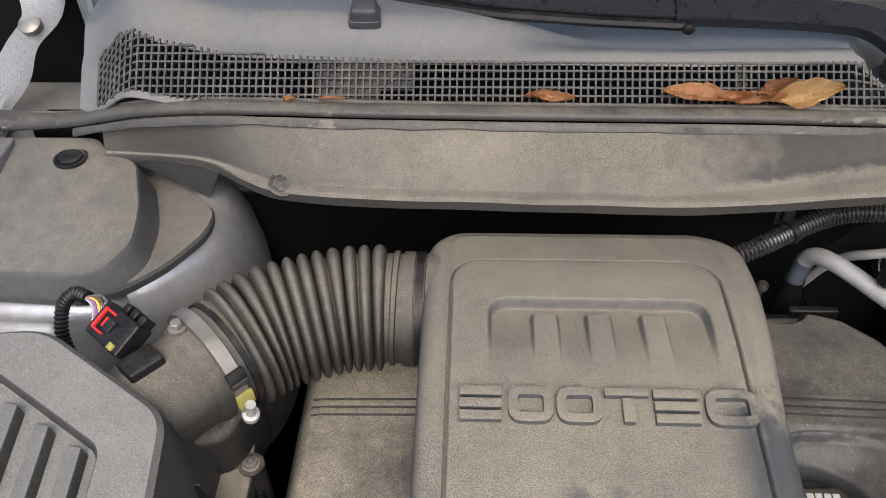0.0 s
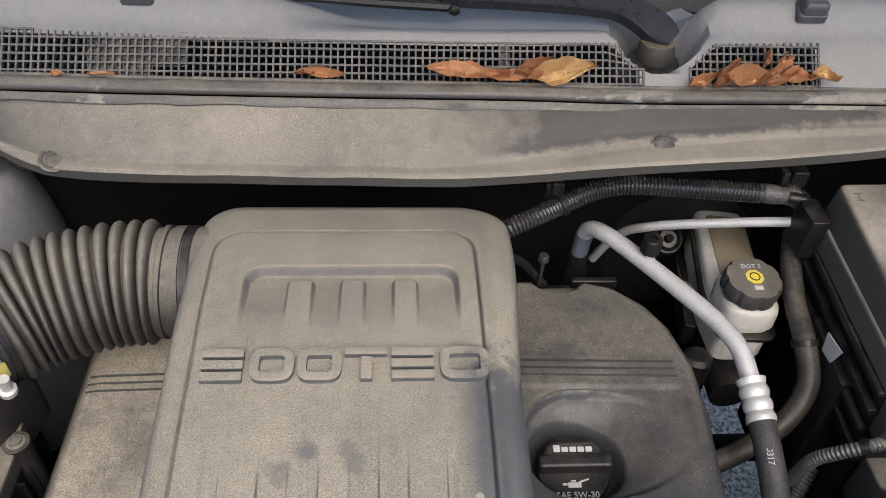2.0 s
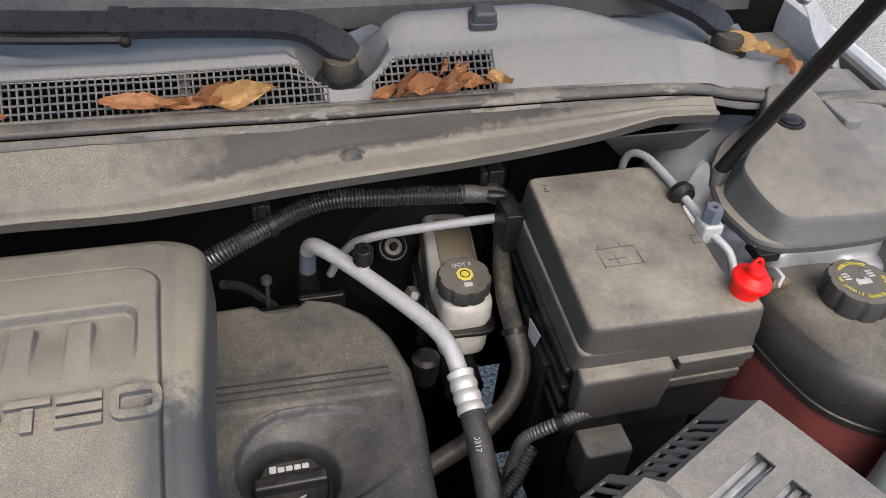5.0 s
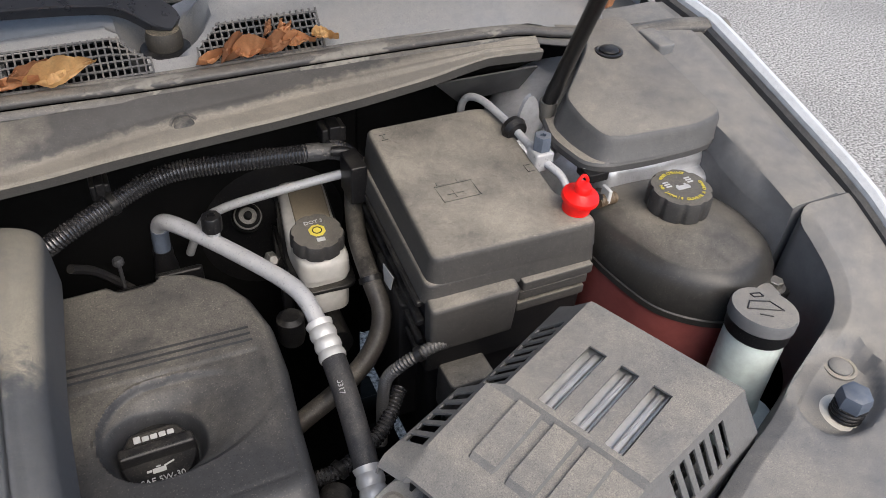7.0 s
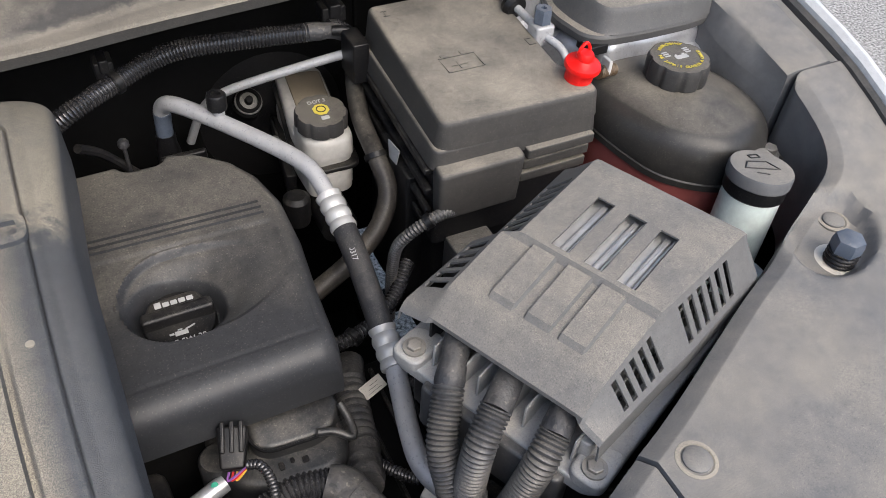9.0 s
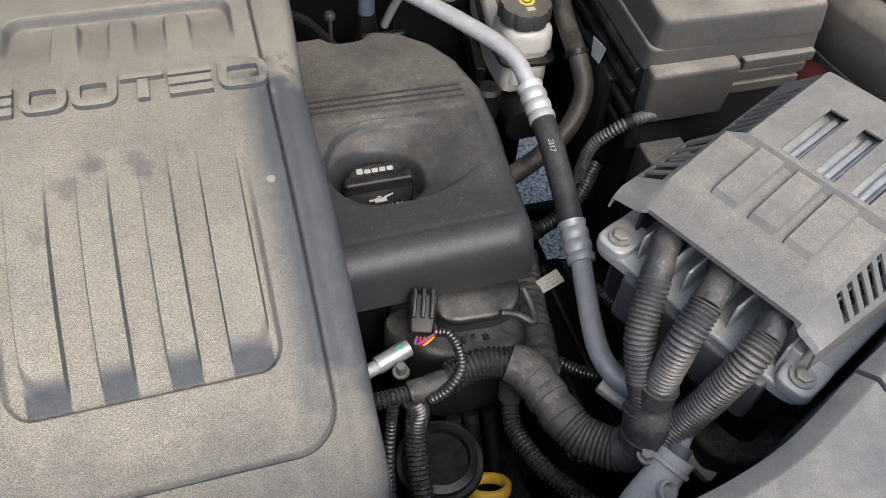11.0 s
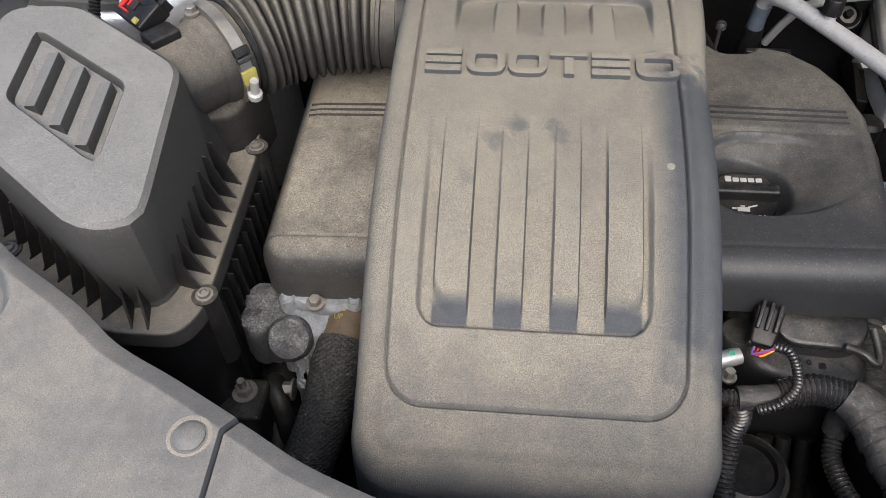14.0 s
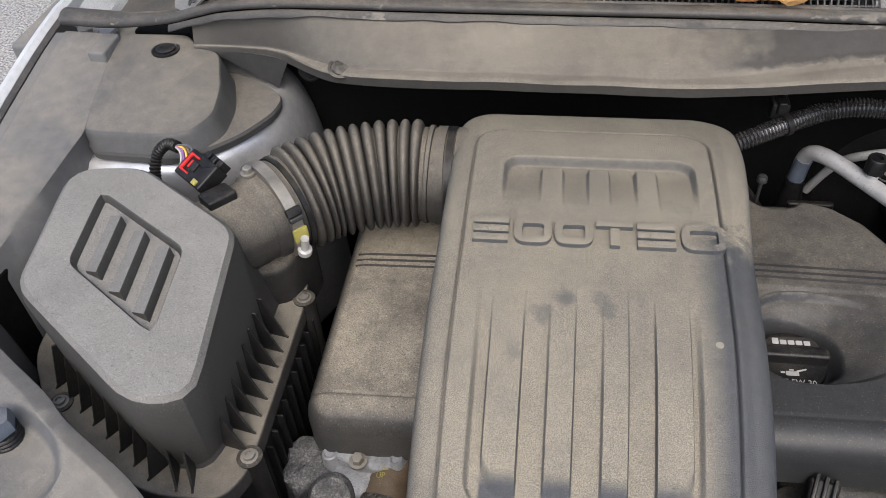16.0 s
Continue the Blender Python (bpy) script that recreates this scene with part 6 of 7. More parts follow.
# embossed signs: a battery and a small plus
def sign(lines, z=0.984):
    bm = bmesh.new()
    for x0, x1, y0, y1 in lines:
        zt = fz((x0 + x1) / 2, (y0 + y1) / 2)
        add(bm, box(x0, x1, y0, y1, zt - 0.002, zt + 0.0009, 0.0004, 0.0003))
    return bm


part("emboss", sign(((0.718, 0.766, 0.529, 0.5305), (0.718, 0.766, 0.557, 0.5585), (0.718, 0.7195, 0.529, 0.5585), (0.7645, 0.766, 0.529, 0.5585), (0.722, 0.733, 0.5585, 0.5645), (0.748, 0.759, 0.5585, 0.5645), (0.727, 0.748, 0.540, 0.5412), (0.736, 0.7375, 0.533, 0.549))), "fuse", lidf)
part("emboss", sign(((0.838, 0.848, 0.548, 0.5495), (0.838, 0.848, 0.5605, 0.562), (0.838, 0.8395, 0.548, 0.562))), "fuse", lidf)
part("emboss", sign(((0.694, 0.702, 0.662, 0.6635), (0.694, 0.702, 0.673, 0.6745), (0.697, 0.6985, 0.662, 0.6745))), "fuse", lidf)

rc = thing("terminal_cap", (0.858, 0.470, 0.985), "bright red plastic cap on the battery terminal", "terminal cap")
rcm = frame_of((0.858, 0.470, 0.982), (0.05, -0.12, 1.0))
part("cap", lathe([(0.0165, 0.0), (0.0175, 0.016), (0.0215, 0.0175), (0.0222, 0.020), (0.021, 0.0235), (0.0145, 0.026), (0.010, 0.0295), (0.0095, 0.036), (0.008, 0.038), (0.004, 0.0385)], m=rcm, seg=36), "red", rc)
lug = tube([(-0.007, 0.004, 0.026), (-0.0065, 0.005, 0.040), (0, 0.006, 0.047), (0.0065, 0.005, 0.040), (0.007, 0.004, 0.026)], 0.0021, 8, 0.002)
lug.transform(rcm)
part("tab", lug, "red", rc)
part("strap", tube([(0.875, 0.475, 0.995), (0.888, 0.48, 0.988), (0.902, 0.483, 0.975)], 0.006, 8, 0.004), "black", rc)
gt = thing("ground_terminal", (0.91, 0.486, 0.955), "small brass-striped ground terminal", "terminal")
part("post", tube([(0.895, 0.48, 0.975), (0.915, 0.485, 0.972), (0.925, 0.487, 0.97)], 0.008, 12, 0.004, 0.006, 0.002), "brownhose", gt)
part("tag", box(0.907, 0.912, 0.476, 0.492, 0.972, 0.990, 0.001, 0.001), "white", gt)

ap = thing("gas_service_port", (0.865, 0.56, 0.95), "aluminium pipe with a blue-grey hexagonal service cap", "pipe")
part("pipe", tube([(0.835, 0.73, 0.93), (0.836, 0.727, 0.985), (0.846, 0.70, 1.002), (0.856, 0.64, 1.0), (0.862, 0.60, 0.994), (0.866, 0.565, 0.988), (0.878, 0.53, 0.978), (0.878, 0.505, 0.94), (0.875, 0.50, 0.88)], 0.0052, 14, 0.006), "alu", ap)
part("block", box(0.852, 0.878, 0.555, 0.580, 0.978, 1.002, 0.004, 0.003), "alu", ap)
part("cap", lathe([(0.0115, 1.003), (0.0115, 1.019), (0.0105, 1.022), (0.004, 1.022), (0.004, 1.018)], (0.865, 0.568, 0), 6), "bluecap", ap)
part("grommet", lathe([(0.014, -0.008), (0.017, 0.0), (0.014, 0.008)], (0.8585, 0.625, 0.998), 20, frame_of((0, 0, 0), (0.1, -1, -0.15))), "blackclean", ap)
pv = thing("prop_pivot", (0.905, 0.64, 0.96), "pressed steel eye bracket of the bonnet prop", "bracket")
part("eye", loft([[Vector((0.885 + 0.02 * math.cos(a * math.pi / 10) * (0.8 if math.sin(a * math.pi / 10) > 0 else 1.2), 0.635 + d, 0.985 + (0.05 if math.sin(a * math.pi / 10) > 0 else 0.03) * math.sin(a * math.pi / 10))) for a in range(20)] for d in (0.0, 0.006)]), "silver", pv)
part("plate", box(0.872, 0.935, 0.60, 0.68, 0.95, 0.965, 0.008, 0.003), "silver", pv)
part("label", box(0.905, 0.935, 0.515, 0.545, 0.975, 0.9865, 0.004, 0.001), "blackclean", pv, "black ground label")
part("print", text("GND (-)", 0.008, Matrix.Translation((0.92, 0.532, 0.987))), "white", pv, "white lettering")
rod = thing("bonnet_prop", (0.915, 0.64, 1.0), "slim black steel bonnet prop rod", "prop rod")
d = Vector((-0.148, -0.488, 0.860))
b0 = Vector((0.915, 0.64, 1.018))
part("rod", tube([b0 - d * 0.01, b0 + d * 0.4, b0 + d * 0.92], 0.0092, 14, 0.05), "blackclean", rod)
part("foot", lathe([(0.009, 0.965), (0.009, 1.0), (0.012, 1.01), (0.012, 1.02)], (0.915, 0.64, 0), 14), "bolt", rod)

# ---- coolant tank and washer bottle ----
tank = thing("coolant_tank", (0.97, 0.42, 0.70), "coolant tank with a dusty dark top and red lower half", "coolant tank")
TC = (0.968, 0.425)
tp = rounded([(0.884, 0.47), (0.893, 0.42), (0.912, 0.362), (0.948, 0.330), (0.985, 0.312), (1.035, 0.322), (1.078, 0.346), (1.093, 0.385), (1.093, 0.45), (1.035, 0.545), (0.945, 0.555), (0.895, 0.52)], 0.03, 4)
tr0 = radial(tp, TC, 72)


def ring(k, z, lo=0.0):
    return [Vector((TC[0] + (p.x - TC[0]) * k, TC[1] + (p.y - TC[1]) * k, z + lo * (p.y - TC[1]))) for p in tr0]


part("upper", loft([ring(0.985, 0.905, 0.1), ring(1.0, 0.912, 0.1), ring(0.995, 0.920, 0.08), ring(0.97, 0.932, 0.05), ring(0.92, 0.943, 0.03), ring(0.84, 0.951), ring(0.72, 0.957), ring(0.55, 0.962), ring(0.3, 0.968)]), "tank", tank, sharp=60)
part("seam", loft([ring(0.985, 0.900, 0.1), ring(1.02, 0.901, 0.1), ring(1.02, 0.909, 0.1), ring(0.985, 0.911, 0.1)], cap=False), "tank", tank)
part("lower", loft([ring(0.88, 0.70), ring(0.93, 0.76), ring(0.965, 0.84, 0.1), ring(0.985, 0.902, 0.1)]), "coolant", tank, "translucent red lower half")
kc = (0.990, 0.449, 0.962)
part("neck", lathe([(0.036, -0.01), (0.033, 0.0), (0.031, 0.008)], kc, 32), "tank", tank)
kcap = part("cap", lathe([(0.036, 0.004), (0.0385, 0.007), (0.0385, 0.028), (0.036, 0.033), (0.02, 0.0345)], kc, 108, None, 9, 0.06), "capblack", tank, "lobed black pressure cap")
for k, wd in enumerate(("NEVER OPEN HOT", "NE JAMAIS OUVRIR A CHAUD")):
    n = len(wd)
    bm = bmesh.new()
    for i, ch in enumerate(wd):
        if ch == " ":
            continue
        a = (radians(128) - i * radians(76) / (n - 1)) if k == 0 else (radians(165) + i * radians(195) / (n - 1))
        rot = a - math.pi / 2 if k == 0 else a + math.pi / 2
        add(bm, text(ch, 0.0062, Matrix.Translation((kc[0] + 0.026 * math.cos(a), kc[1] + 0.026 * math.sin(a), kc[2] + 0.0352)) @ Matrix.Rotation(rot, 4, "Z")))
    part("print", bm, "capyellow", kcap, "yellow lettering")
bm = box(-0.009, 0.009, -0.006, 0.001, 0, 0.001, 0.001, 0.0002)
add(bm, box(-0.007, -0.004, 0.0012, 0.0035, 0, 0.001, 0.0005, 0.0002))
add(bm, box(0.004, 0.007, 0.0012, 0.0035, 0, 0.001, 0.0005, 0.0002))
for sx in (-0.016, 0.015):
    for k in range(3):
        add(bm, box(sx - 0.004, sx + 0.004, 0.003 + 0.004 * k, 0.005 + 0.004 * k, 0, 0.001, 0.0004, 0.0002))
bm.transform(Matrix.Translation((kc[0], kc[1], kc[2] + 0.0342)))
part("print", bm, "white", kcap, "white plain signs")
for x, y, z in ((1.085, 0.50, 0.90), (1.06, 0.335, 0.90)):
    part("lug", slab([(x - 0.02, y - 0.012), (x + 0.02, y - 0.016), (x + 0.022, y + 0.016), (x - 0.02, y + 0.012)], z, z + 0.008, 0.006, 0.002), "black", tank)
    hexbolt((x + 0.006, y, z + 0.009), tank, 0.009, 0.01)
part("bleed_hose", tube([(1.03, 0.545, 0.93), (1.045, 0.56, 0.955), (1.062, 0.55, 0.95), (1.068, 0.53, 0.92), (1.07, 0.50, 0.87)], 0.007, 12, 0.006), "blackclean", tank)

wb = thing("washer_bottle", (0.985, 0.265, 0.65), "pale translucent washer bottle neck with a grey cap", "washer bottle")
wm = frame_of((0.986, 0.280, 0.931), (0.10, 0.08, 1.0))
part("neck", lathe([(0.040, -0.20), (0.040, -0.13), (0.036, -0.115), (0.0335, -0.10), (0.0335, 0.0)], m=wm, seg=36), "washer", wb)
part("skirt", slab([(0.94, 0.215), (0.995, 0.20), (1.02, 0.245), (0.99, 0.295), (0.945, 0.285)], 0.66, 0.82, 0.02, 0.012), "washer", wb)
wcap = part("cap", lathe([(0.0345, 0.004), (0.0368, 0.006), (0.0368, 0.017), (0.0355, 0.0205), (0.02, 0.021)], m=wm, seg=44), "trim", wb, "dusty grey flip cap")
part("collar", lathe([(0.0335, -0.012), (0.0352, -0.010), (0.0352, 0.006), (0.034, 0.007)], m=wm, seg=44), "blackclean", wb)
bm = bmesh.new()
for p, q in (((-0.022, 0.004), (-0.010, 0.014)), ((-0.010, 0.014), (0.012, 0.006)), ((0.012, 0.006), (0.016, -0.012)), ((0.016, -0.012), (-0.022, 0.004)), ((-0.016, -0.008), (-0.004, -0.016)), ((0.0, 0.018), (0.012, 0.016)), ((0.0, 0.024), (0.012, 0.022)), ((0.0, 0.018), (0.0, 0.024)), ((0.012, 0.016), (0.012, 0.022))):
    add(bm, tube([(*p, 0.0212), ((p[0] + q[0]) / 2, (p[1] + q[1]) / 2, 0.0212), (*q, 0.0212)], 0.0009, 6, 0.004))
bm.transform(wm)
part("emboss", bm, "black", wcap)
part("hinge", box(1.02, 1.045, 0.305, 0.33, 0.915, 0.93, 0.006, 0.004), "trim", wb)

# ---- engine computer under its finned shield ----
EO, EU, EV = Vector((0.643, 0.275)), Vector((0.42, -0.907)), Vector((0.907, 0.42))


def loc(u, v, z):
    p = EO + EU * u + EV * v
    return Vector((p.x, p.y, z))


em = Matrix(((EU.x, EV.x, 0, EO.x), (EU.y, EV.y, 0, EO.y), (0, 0, 1, 0), (0, 0, 0, 1)))
ecu = thing("engine_computer", (*(EO + EU * 0.08 + EV * 0.02), 0.84), "grey vented plastic shield over a finned aluminium engine computer", "engine computer")


def shield_top(v):
    return lerp([(-0.104, 0.946), (-0.100, 0.951), (-0.094, 0.955), (-0.076, 0.967), (-0.072, 0.969), (0.006, 0.981), (0.012, 0.987), (0.15, 0.989), (0.158, 0.986), (0.165, 0.976), (0.17, 0.898)], v)


side_slots_r = [(-0.066 + 0.0135 * k, -0.059 + 0.0135 * k) for k in range(5)] + [(0.034 + 0.0152 * k, 0.042 + 0.0152 * k) for k in range(6)]
side_slots_l = [(-0.074 + 0.0150 * k, -0.0645 + 0.0150 * k) for k in range(5)] + [(0.020 + 0.0150 * k, 0.0295 + 0.0150 * k) for k in range(7)]
vset = {-0.104, -0.1, -0.094, -0.076, -0.072, 0.006, 0.012, 0.15, 0.158, 0.165, 0.17, 0.06, 0.14, 0.018, 0.103}
for a, b in side_slots_r + side_slots_l:
    vset |= {round(a, 4), round(b, 4)}
vv = sorted(vset)


def across(v):
    z = shield_top(v)
    zl, zr = max(0.89, min(z - 0.008, 0.947)), max(0.89, min(z - 0.012, 0.938))
    ul = lerp([(-0.104, -0.004), (0.006, -0.004), (0.012, 0.012), (0.17, 0.010)], v)
    uo = lerp([(-0.104, -0.034), (0.006, -0.034), (0.012, -0.022), (0.17, -0.026)], v)
    ur = lerp([(-0.104, 0.158), (0.0, 0.160), (0.03, 0.164), (0.17, 0.178)], v)
    k = lerp([(-0.104, 0.022), (0.01, 0.030), (0.17, 0.024)], v)
    row = [(uo - 0.002, zl - 0.012), (uo, zl)]
    row += [(uo + (ul - uo) * t, zl + (z - 0.002 - zl) * t) for t in (0.10, 0.86)] + [(ul + 0.001, z - 0.0006), (ul + 0.006, z)]
    row += [(u, z) for u in (0.044, 0.063, 0.079, 0.098, 0.113, 0.132)] + [(ur - 0.006, z), (ur, z - 0.001)]
    row += [(ur + k * t, z - 0.003 + (zr - z + 0.003) * t) for t in (0.12, 0.85)] + [(ur + k, zr), (ur + k + 0.002, zr - 0.02)]
    return row


bm = bmesh.new()
grid = [[bm.verts.new(loc(u, max(v, -0.100 - 0.0002 * k) if -0.002 < u < 0.157 else v, z)) for u, z in across(v)] for k, v in enumerate(vv)]
for a, b, v0, v1 in zip(grid, grid[1:], vv, vv[1:]):
    mv = (v0 + v1) / 2
    for i in range(len(a) - 1):
        if i == 2 and any(s0 < mv < s1 for s0, s1 in side_slots_l):
            continue
        if i == 14 and any(s0 < mv < s1 for s0, s1 in side_slots_r):
            continue
        if i in (6, 8, 10) and 0.018 < mv < 0.103:
            continue
        bm.faces.new((a[i], a[i + 1], b[i + 1], b[i]))
bmesh.ops.recalc_face_normals(bm, faces=bm.faces[:])
bmesh.ops.solidify(bm, geom=bm.faces[:], thickness=0.0022)
shield = part("shield", bm, "ecm", ecu, "dusty grey vented shield", sharp=22)
for u0 in (0.030, 0.068, 0.103):
    rows = []
    for v in (-0.062, -0.056, 0.0075):
        z = shield_top(v) + 0.0004
        h = -0.001 if v == -0.062 else (0.0035 if v < 0 else 0.0025)
        rows.append([loc(u0, v, z - 0.003), loc(u0 + 0.002, v, z + h), loc(u0 + 0.026, v, z + h), loc(u0 + 0.029, v, z - 0.003)])
    part("pad", loft(rows), "ecm", shield, sharp=20)
plate_bm = slab([(-0.035, -0.118), (0.196, -0.118), (0.20, 0.15), (-0.03, 0.15)], 0.880, 0.893, 0.022, 0.003)
plate_bm.transform(em)
alu = part("base_plate", plate_bm, "ecumetal", ecu, "cast aluminium base with cooling fins")
for k in range(10):
    f = box(0.008 + 0.0168 * k, 0.0105 + 0.0168 * k, -0.104, 0.13, 0.892, 0.922, 0.0008, 0.0008)
    f.transform(em)
    part("fin", f, "ecumetal", alu)
for u0, u1 in ((-0.012, -0.009), (0.166, 0.169)):
    f = box(u0, u1, -0.085, 0.14, 0.893, 0.926, 0.001, 0.001)
    f.transform(em)
    part("inner_wall", f, "black", ecu)
f = box(0.03, 0.145, 0.014, 0.118, 0.893, 0.9745, 0.004, 0.002)
f.transform(em)
part("heat_sink", f, "bright", alu)
for u in (0.0535, 0.0885, 0.1225):
    f = box(u - 0.0045, u + 0.0025, 0.016, 0.108, 0.893, 0.9785, 0.002, 0.002)
    f.transform(em)
    part("rail", f, "bright", alu)
    f = box(u + 0.0055, u + 0.0072, 0.016, 0.108, 0.893, 0.9825, 0.0005, 0.0005)
    f.transform(em)
    part("rail", f, "alu", alu)
for u, v in ((-0.013, -0.105), (0.182, -0.103), (-0.012, 0.13), (0.182, 0.13)):
    f = slab([(u - 0.018, v - 0.016), (u + 0.016, v - 0.016), (u + 0.016, v + 0.032), (u - 0.018, v + 0.024)], 0.890, 0.902, 0.012, 0.003)
    f.transform(em)
    part("ear", f, "ecumetal", alu)
    hexbolt(loc(u, v, 0.9035), alu, 0.0075, 0.005)
f = box(0.16, 0.172, -0.098, -0.05, 0.893, 0.918, 0.005, 0.002)
f.transform(em)
part("strap", f, "ecumetal", alu)
f = box(-0.02, 0.185, -0.105, 0.14, 0.82, 0.882, 0.02, 0.006)
f.transform(em)
part("tray", f, "black", ecu)
f = box(0.012, 0.165, -0.128, -0.085, 0.835, 0.889, 0.008, 0.004)
f.transform(em)
part("connector_block", f, "hosedust", ecu)
f = box(0.0, 0.18, -0.09, 0.12, 0.40, 0.82, 0.02, 0.005)
f.transform(em)
part("battery", f, "blackclean", ecu)

# ---- main wiring loom in front of the engine ----
harness = thing("engine_loom", (0.46, 0.17, 0.70), "thick ribbed black engine wiring loom with three branches", "wiring loom")
part("trunk", tube([(0.285, 0.213, 0.758), (0.32, 0.211, 0.76), (0.345, 0.211, 0.76)], 0.0095, 14, 0.005, 0.0047, 0.0022), "hose", harness)
part("joint", tube([(0.335, 0.211, 0.76), (0.36, 0.213, 0.762), (0.385, 0.217, 0.764)], 0.0125, 14, 0.005, wobble=0.12), "tape", harness)
part("trunk", tube([(0.375, 0.216, 0.764), (0.41, 0.222, 0.768), (0.445, 0.217, 0.766)], 0.0165, 20, 0.005, 0.0052, 0.0030), "hose", harness)
part("bend", tube([(0.44, 0.218, 0.766), (0.457, 0.205, 0.763), (0.467, 0.180, 0.757), (0.474, 0.155, 0.753), (0.48, 0.142, 0.752)], 0.0215, 22, 0.003, wobble=0.11), "tape", harness)
part("trunk", tube([(0.476, 0.150, 0.752), (0.488, 0.128, 0.75), (0.508, 0.108, 0.755), (0.520, 0.100, 0.762)], 0.0215, 22, 0.005, 0.0050, 0.0030), "hosedust", harness)
part("joint", tube([(0.515, 0.102, 0.76), (0.526, 0.097, 0.772), (0.531, 0.100, 0.795), (0.534, 0.115, 0.818)], 0.0225, 22, 0.003, wobble=0.11), "tape", harness)
part("branch", tube([(0.533, 0.110, 0.812), (0.529, 0.131, 0.840), (0.529, 0.154, 0.872), (0.545, 0.180, 0.900), (0.551, 0.189, 0.907)], 0.0150, 22, 0.005, 0.0042, 0.0026), "hosedust", harness)
part("boot", tube([(0.551, 0.189, 0.907), (0.557, 0.197, 0.915), (0.579, 0.225, 0.928)], lambda t: 0.0140 - 0.001 * t, 16, 0.005, wobble=0.06), "tape", harness)
part("joint", tube([(0.531, 0.102, 0.80), (0.536, 0.112, 0.822), (0.540, 0.118, 0.845)], 0.0165, 20, 0.003, wobble=0.10), "tape", harness)
part("branch", tube([(0.538, 0.117, 0.840), (0.541, 0.120, 0.865), (0.550, 0.127, 0.900), (0.572, 0.143, 0.922)], 0.0150, 22, 0.005, 0.0042, 0.0026), "hosedust", harness)
part("boot", tube([(0.570, 0.141, 0.921), (0.585, 0.153, 0.926), (0.605, 0.170, 0.928)], lambda t: 0.0140 - 0.001 * t, 16, 0.005, wobble=0.06), "tape", harness)
part("branch", tube([(0.535, 0.086, 0.782), (0.556, 0.090, 0.815), (0.572, 0.089, 0.860), (0.588, 0.091, 0.902), (0.606, 0.102, 0.920)], 0.0150, 22, 0.005, 0.0042, 0.0026), "hosedust", harness)
part("boot", tube([(0.604, 0.100, 0.919), (0.618, 0.111, 0.925), (0.636, 0.125, 0.927)], lambda t: 0.0140 - 0.001 * t, 16, 0.005, wobble=0.06), "tape", harness)
part("drop", tube([(0.338, 0.209, 0.757), (0.343, 0.204, 0.735), (0.339, 0.195, 0.715), (0.335, 0.17, 0.69), (0.335, 0.12, 0.65), (0.338, 0.06, 0.62)], 0.0125, 16, 0.005, 0.0050, 0.0026), "hose", harness)
part("drop", tube([(0.318, 0.208, 0.752), (0.314, 0.20, 0.72), (0.305, 0.17, 0.69), (0.300, 0.12, 0.66), (0.30, 0.06, 0.63)], 0.0065, 12, 0.004, 0.0048, 0.0012), "hose", harness)
part("drop", tube([(0.452, 0.208, 0.757), (0.447, 0.213, 0.73), (0.446, 0.208, 0.712)], 0.0135, 16, 0.005, wobble=0.08), "tape", harness)
part("drop", tube([(0.446, 0.208, 0.714), (0.441, 0.18, 0.70), (0.450, 0.14, 0.70), (0.468, 0.108, 0.698), (0.50, 0.07, 0.69), (0.53, 0.03, 0.68)], 0.0105, 14, 0.005, 0.0046, 0.0023), "hose", harness)
part("plug_lead", tube([(0.376, 0.259, 0.785), (0.386, 0.252, 0.788), (0.391, 0.235, 0.785), (0.387, 0.212, 0.783), (0.370, 0.198, 0.775), (0.352, 0.196, 0.765)], 0.0055, 10, 0.003, 0.004, 0.001), "hose", harness)
pm = frame_of((0.366, 0.279, 0.783), (-0.1, -0.45, 0.8), (0.9, -0.3, 0))
q = slab([(-0.012, -0.016), (0.012, -0.016), (0.015, 0.026), (-0.015, 0.026)], -0.014, 0.010, 0.004, 0.003)
q.transform(pm)
sp_plug = part("plug", q, "blackclean", harness)
for dx in (-0.009, 0.0, 0.009):
    q = box(dx - 0.0022, dx + 0.0022, 0.0, 0.03, 0.009, 0.0145, 0.001, 0.001)
    q.transform(pm)
    part("latch", q, "blackclean", sp_plug)
for mt, dx in (("yellow", 0.004), ("purple", -0.004), ("wirered", 0.0)):
    part("wire", tube([pm @ Vector((dx, -0.018, 0.0)), pm @ Vector((dx, -0.026, 0.003)), Vector((0.378, 0.258, 0.787))], 0.0013, 6, 0.003), mt, harness)
part("riser", tube([(0.535, 0.40, 0.69), (0.520, 0.36, 0.70), (0.508, 0.31, 0.705), (0.497, 0.26, 0.715), (0.482, 0.215, 0.735)], 0.0195, 18, 0.005, wobble=0.1), "tape", harness)
part("sleeve", tube([(0.522, 0.365, 0.70), (0.508, 0.31, 0.705), (0.499, 0.27, 0.713)], 0.0205, 18, 0.005, 0.011, 0.0018), "hosedust", harness)

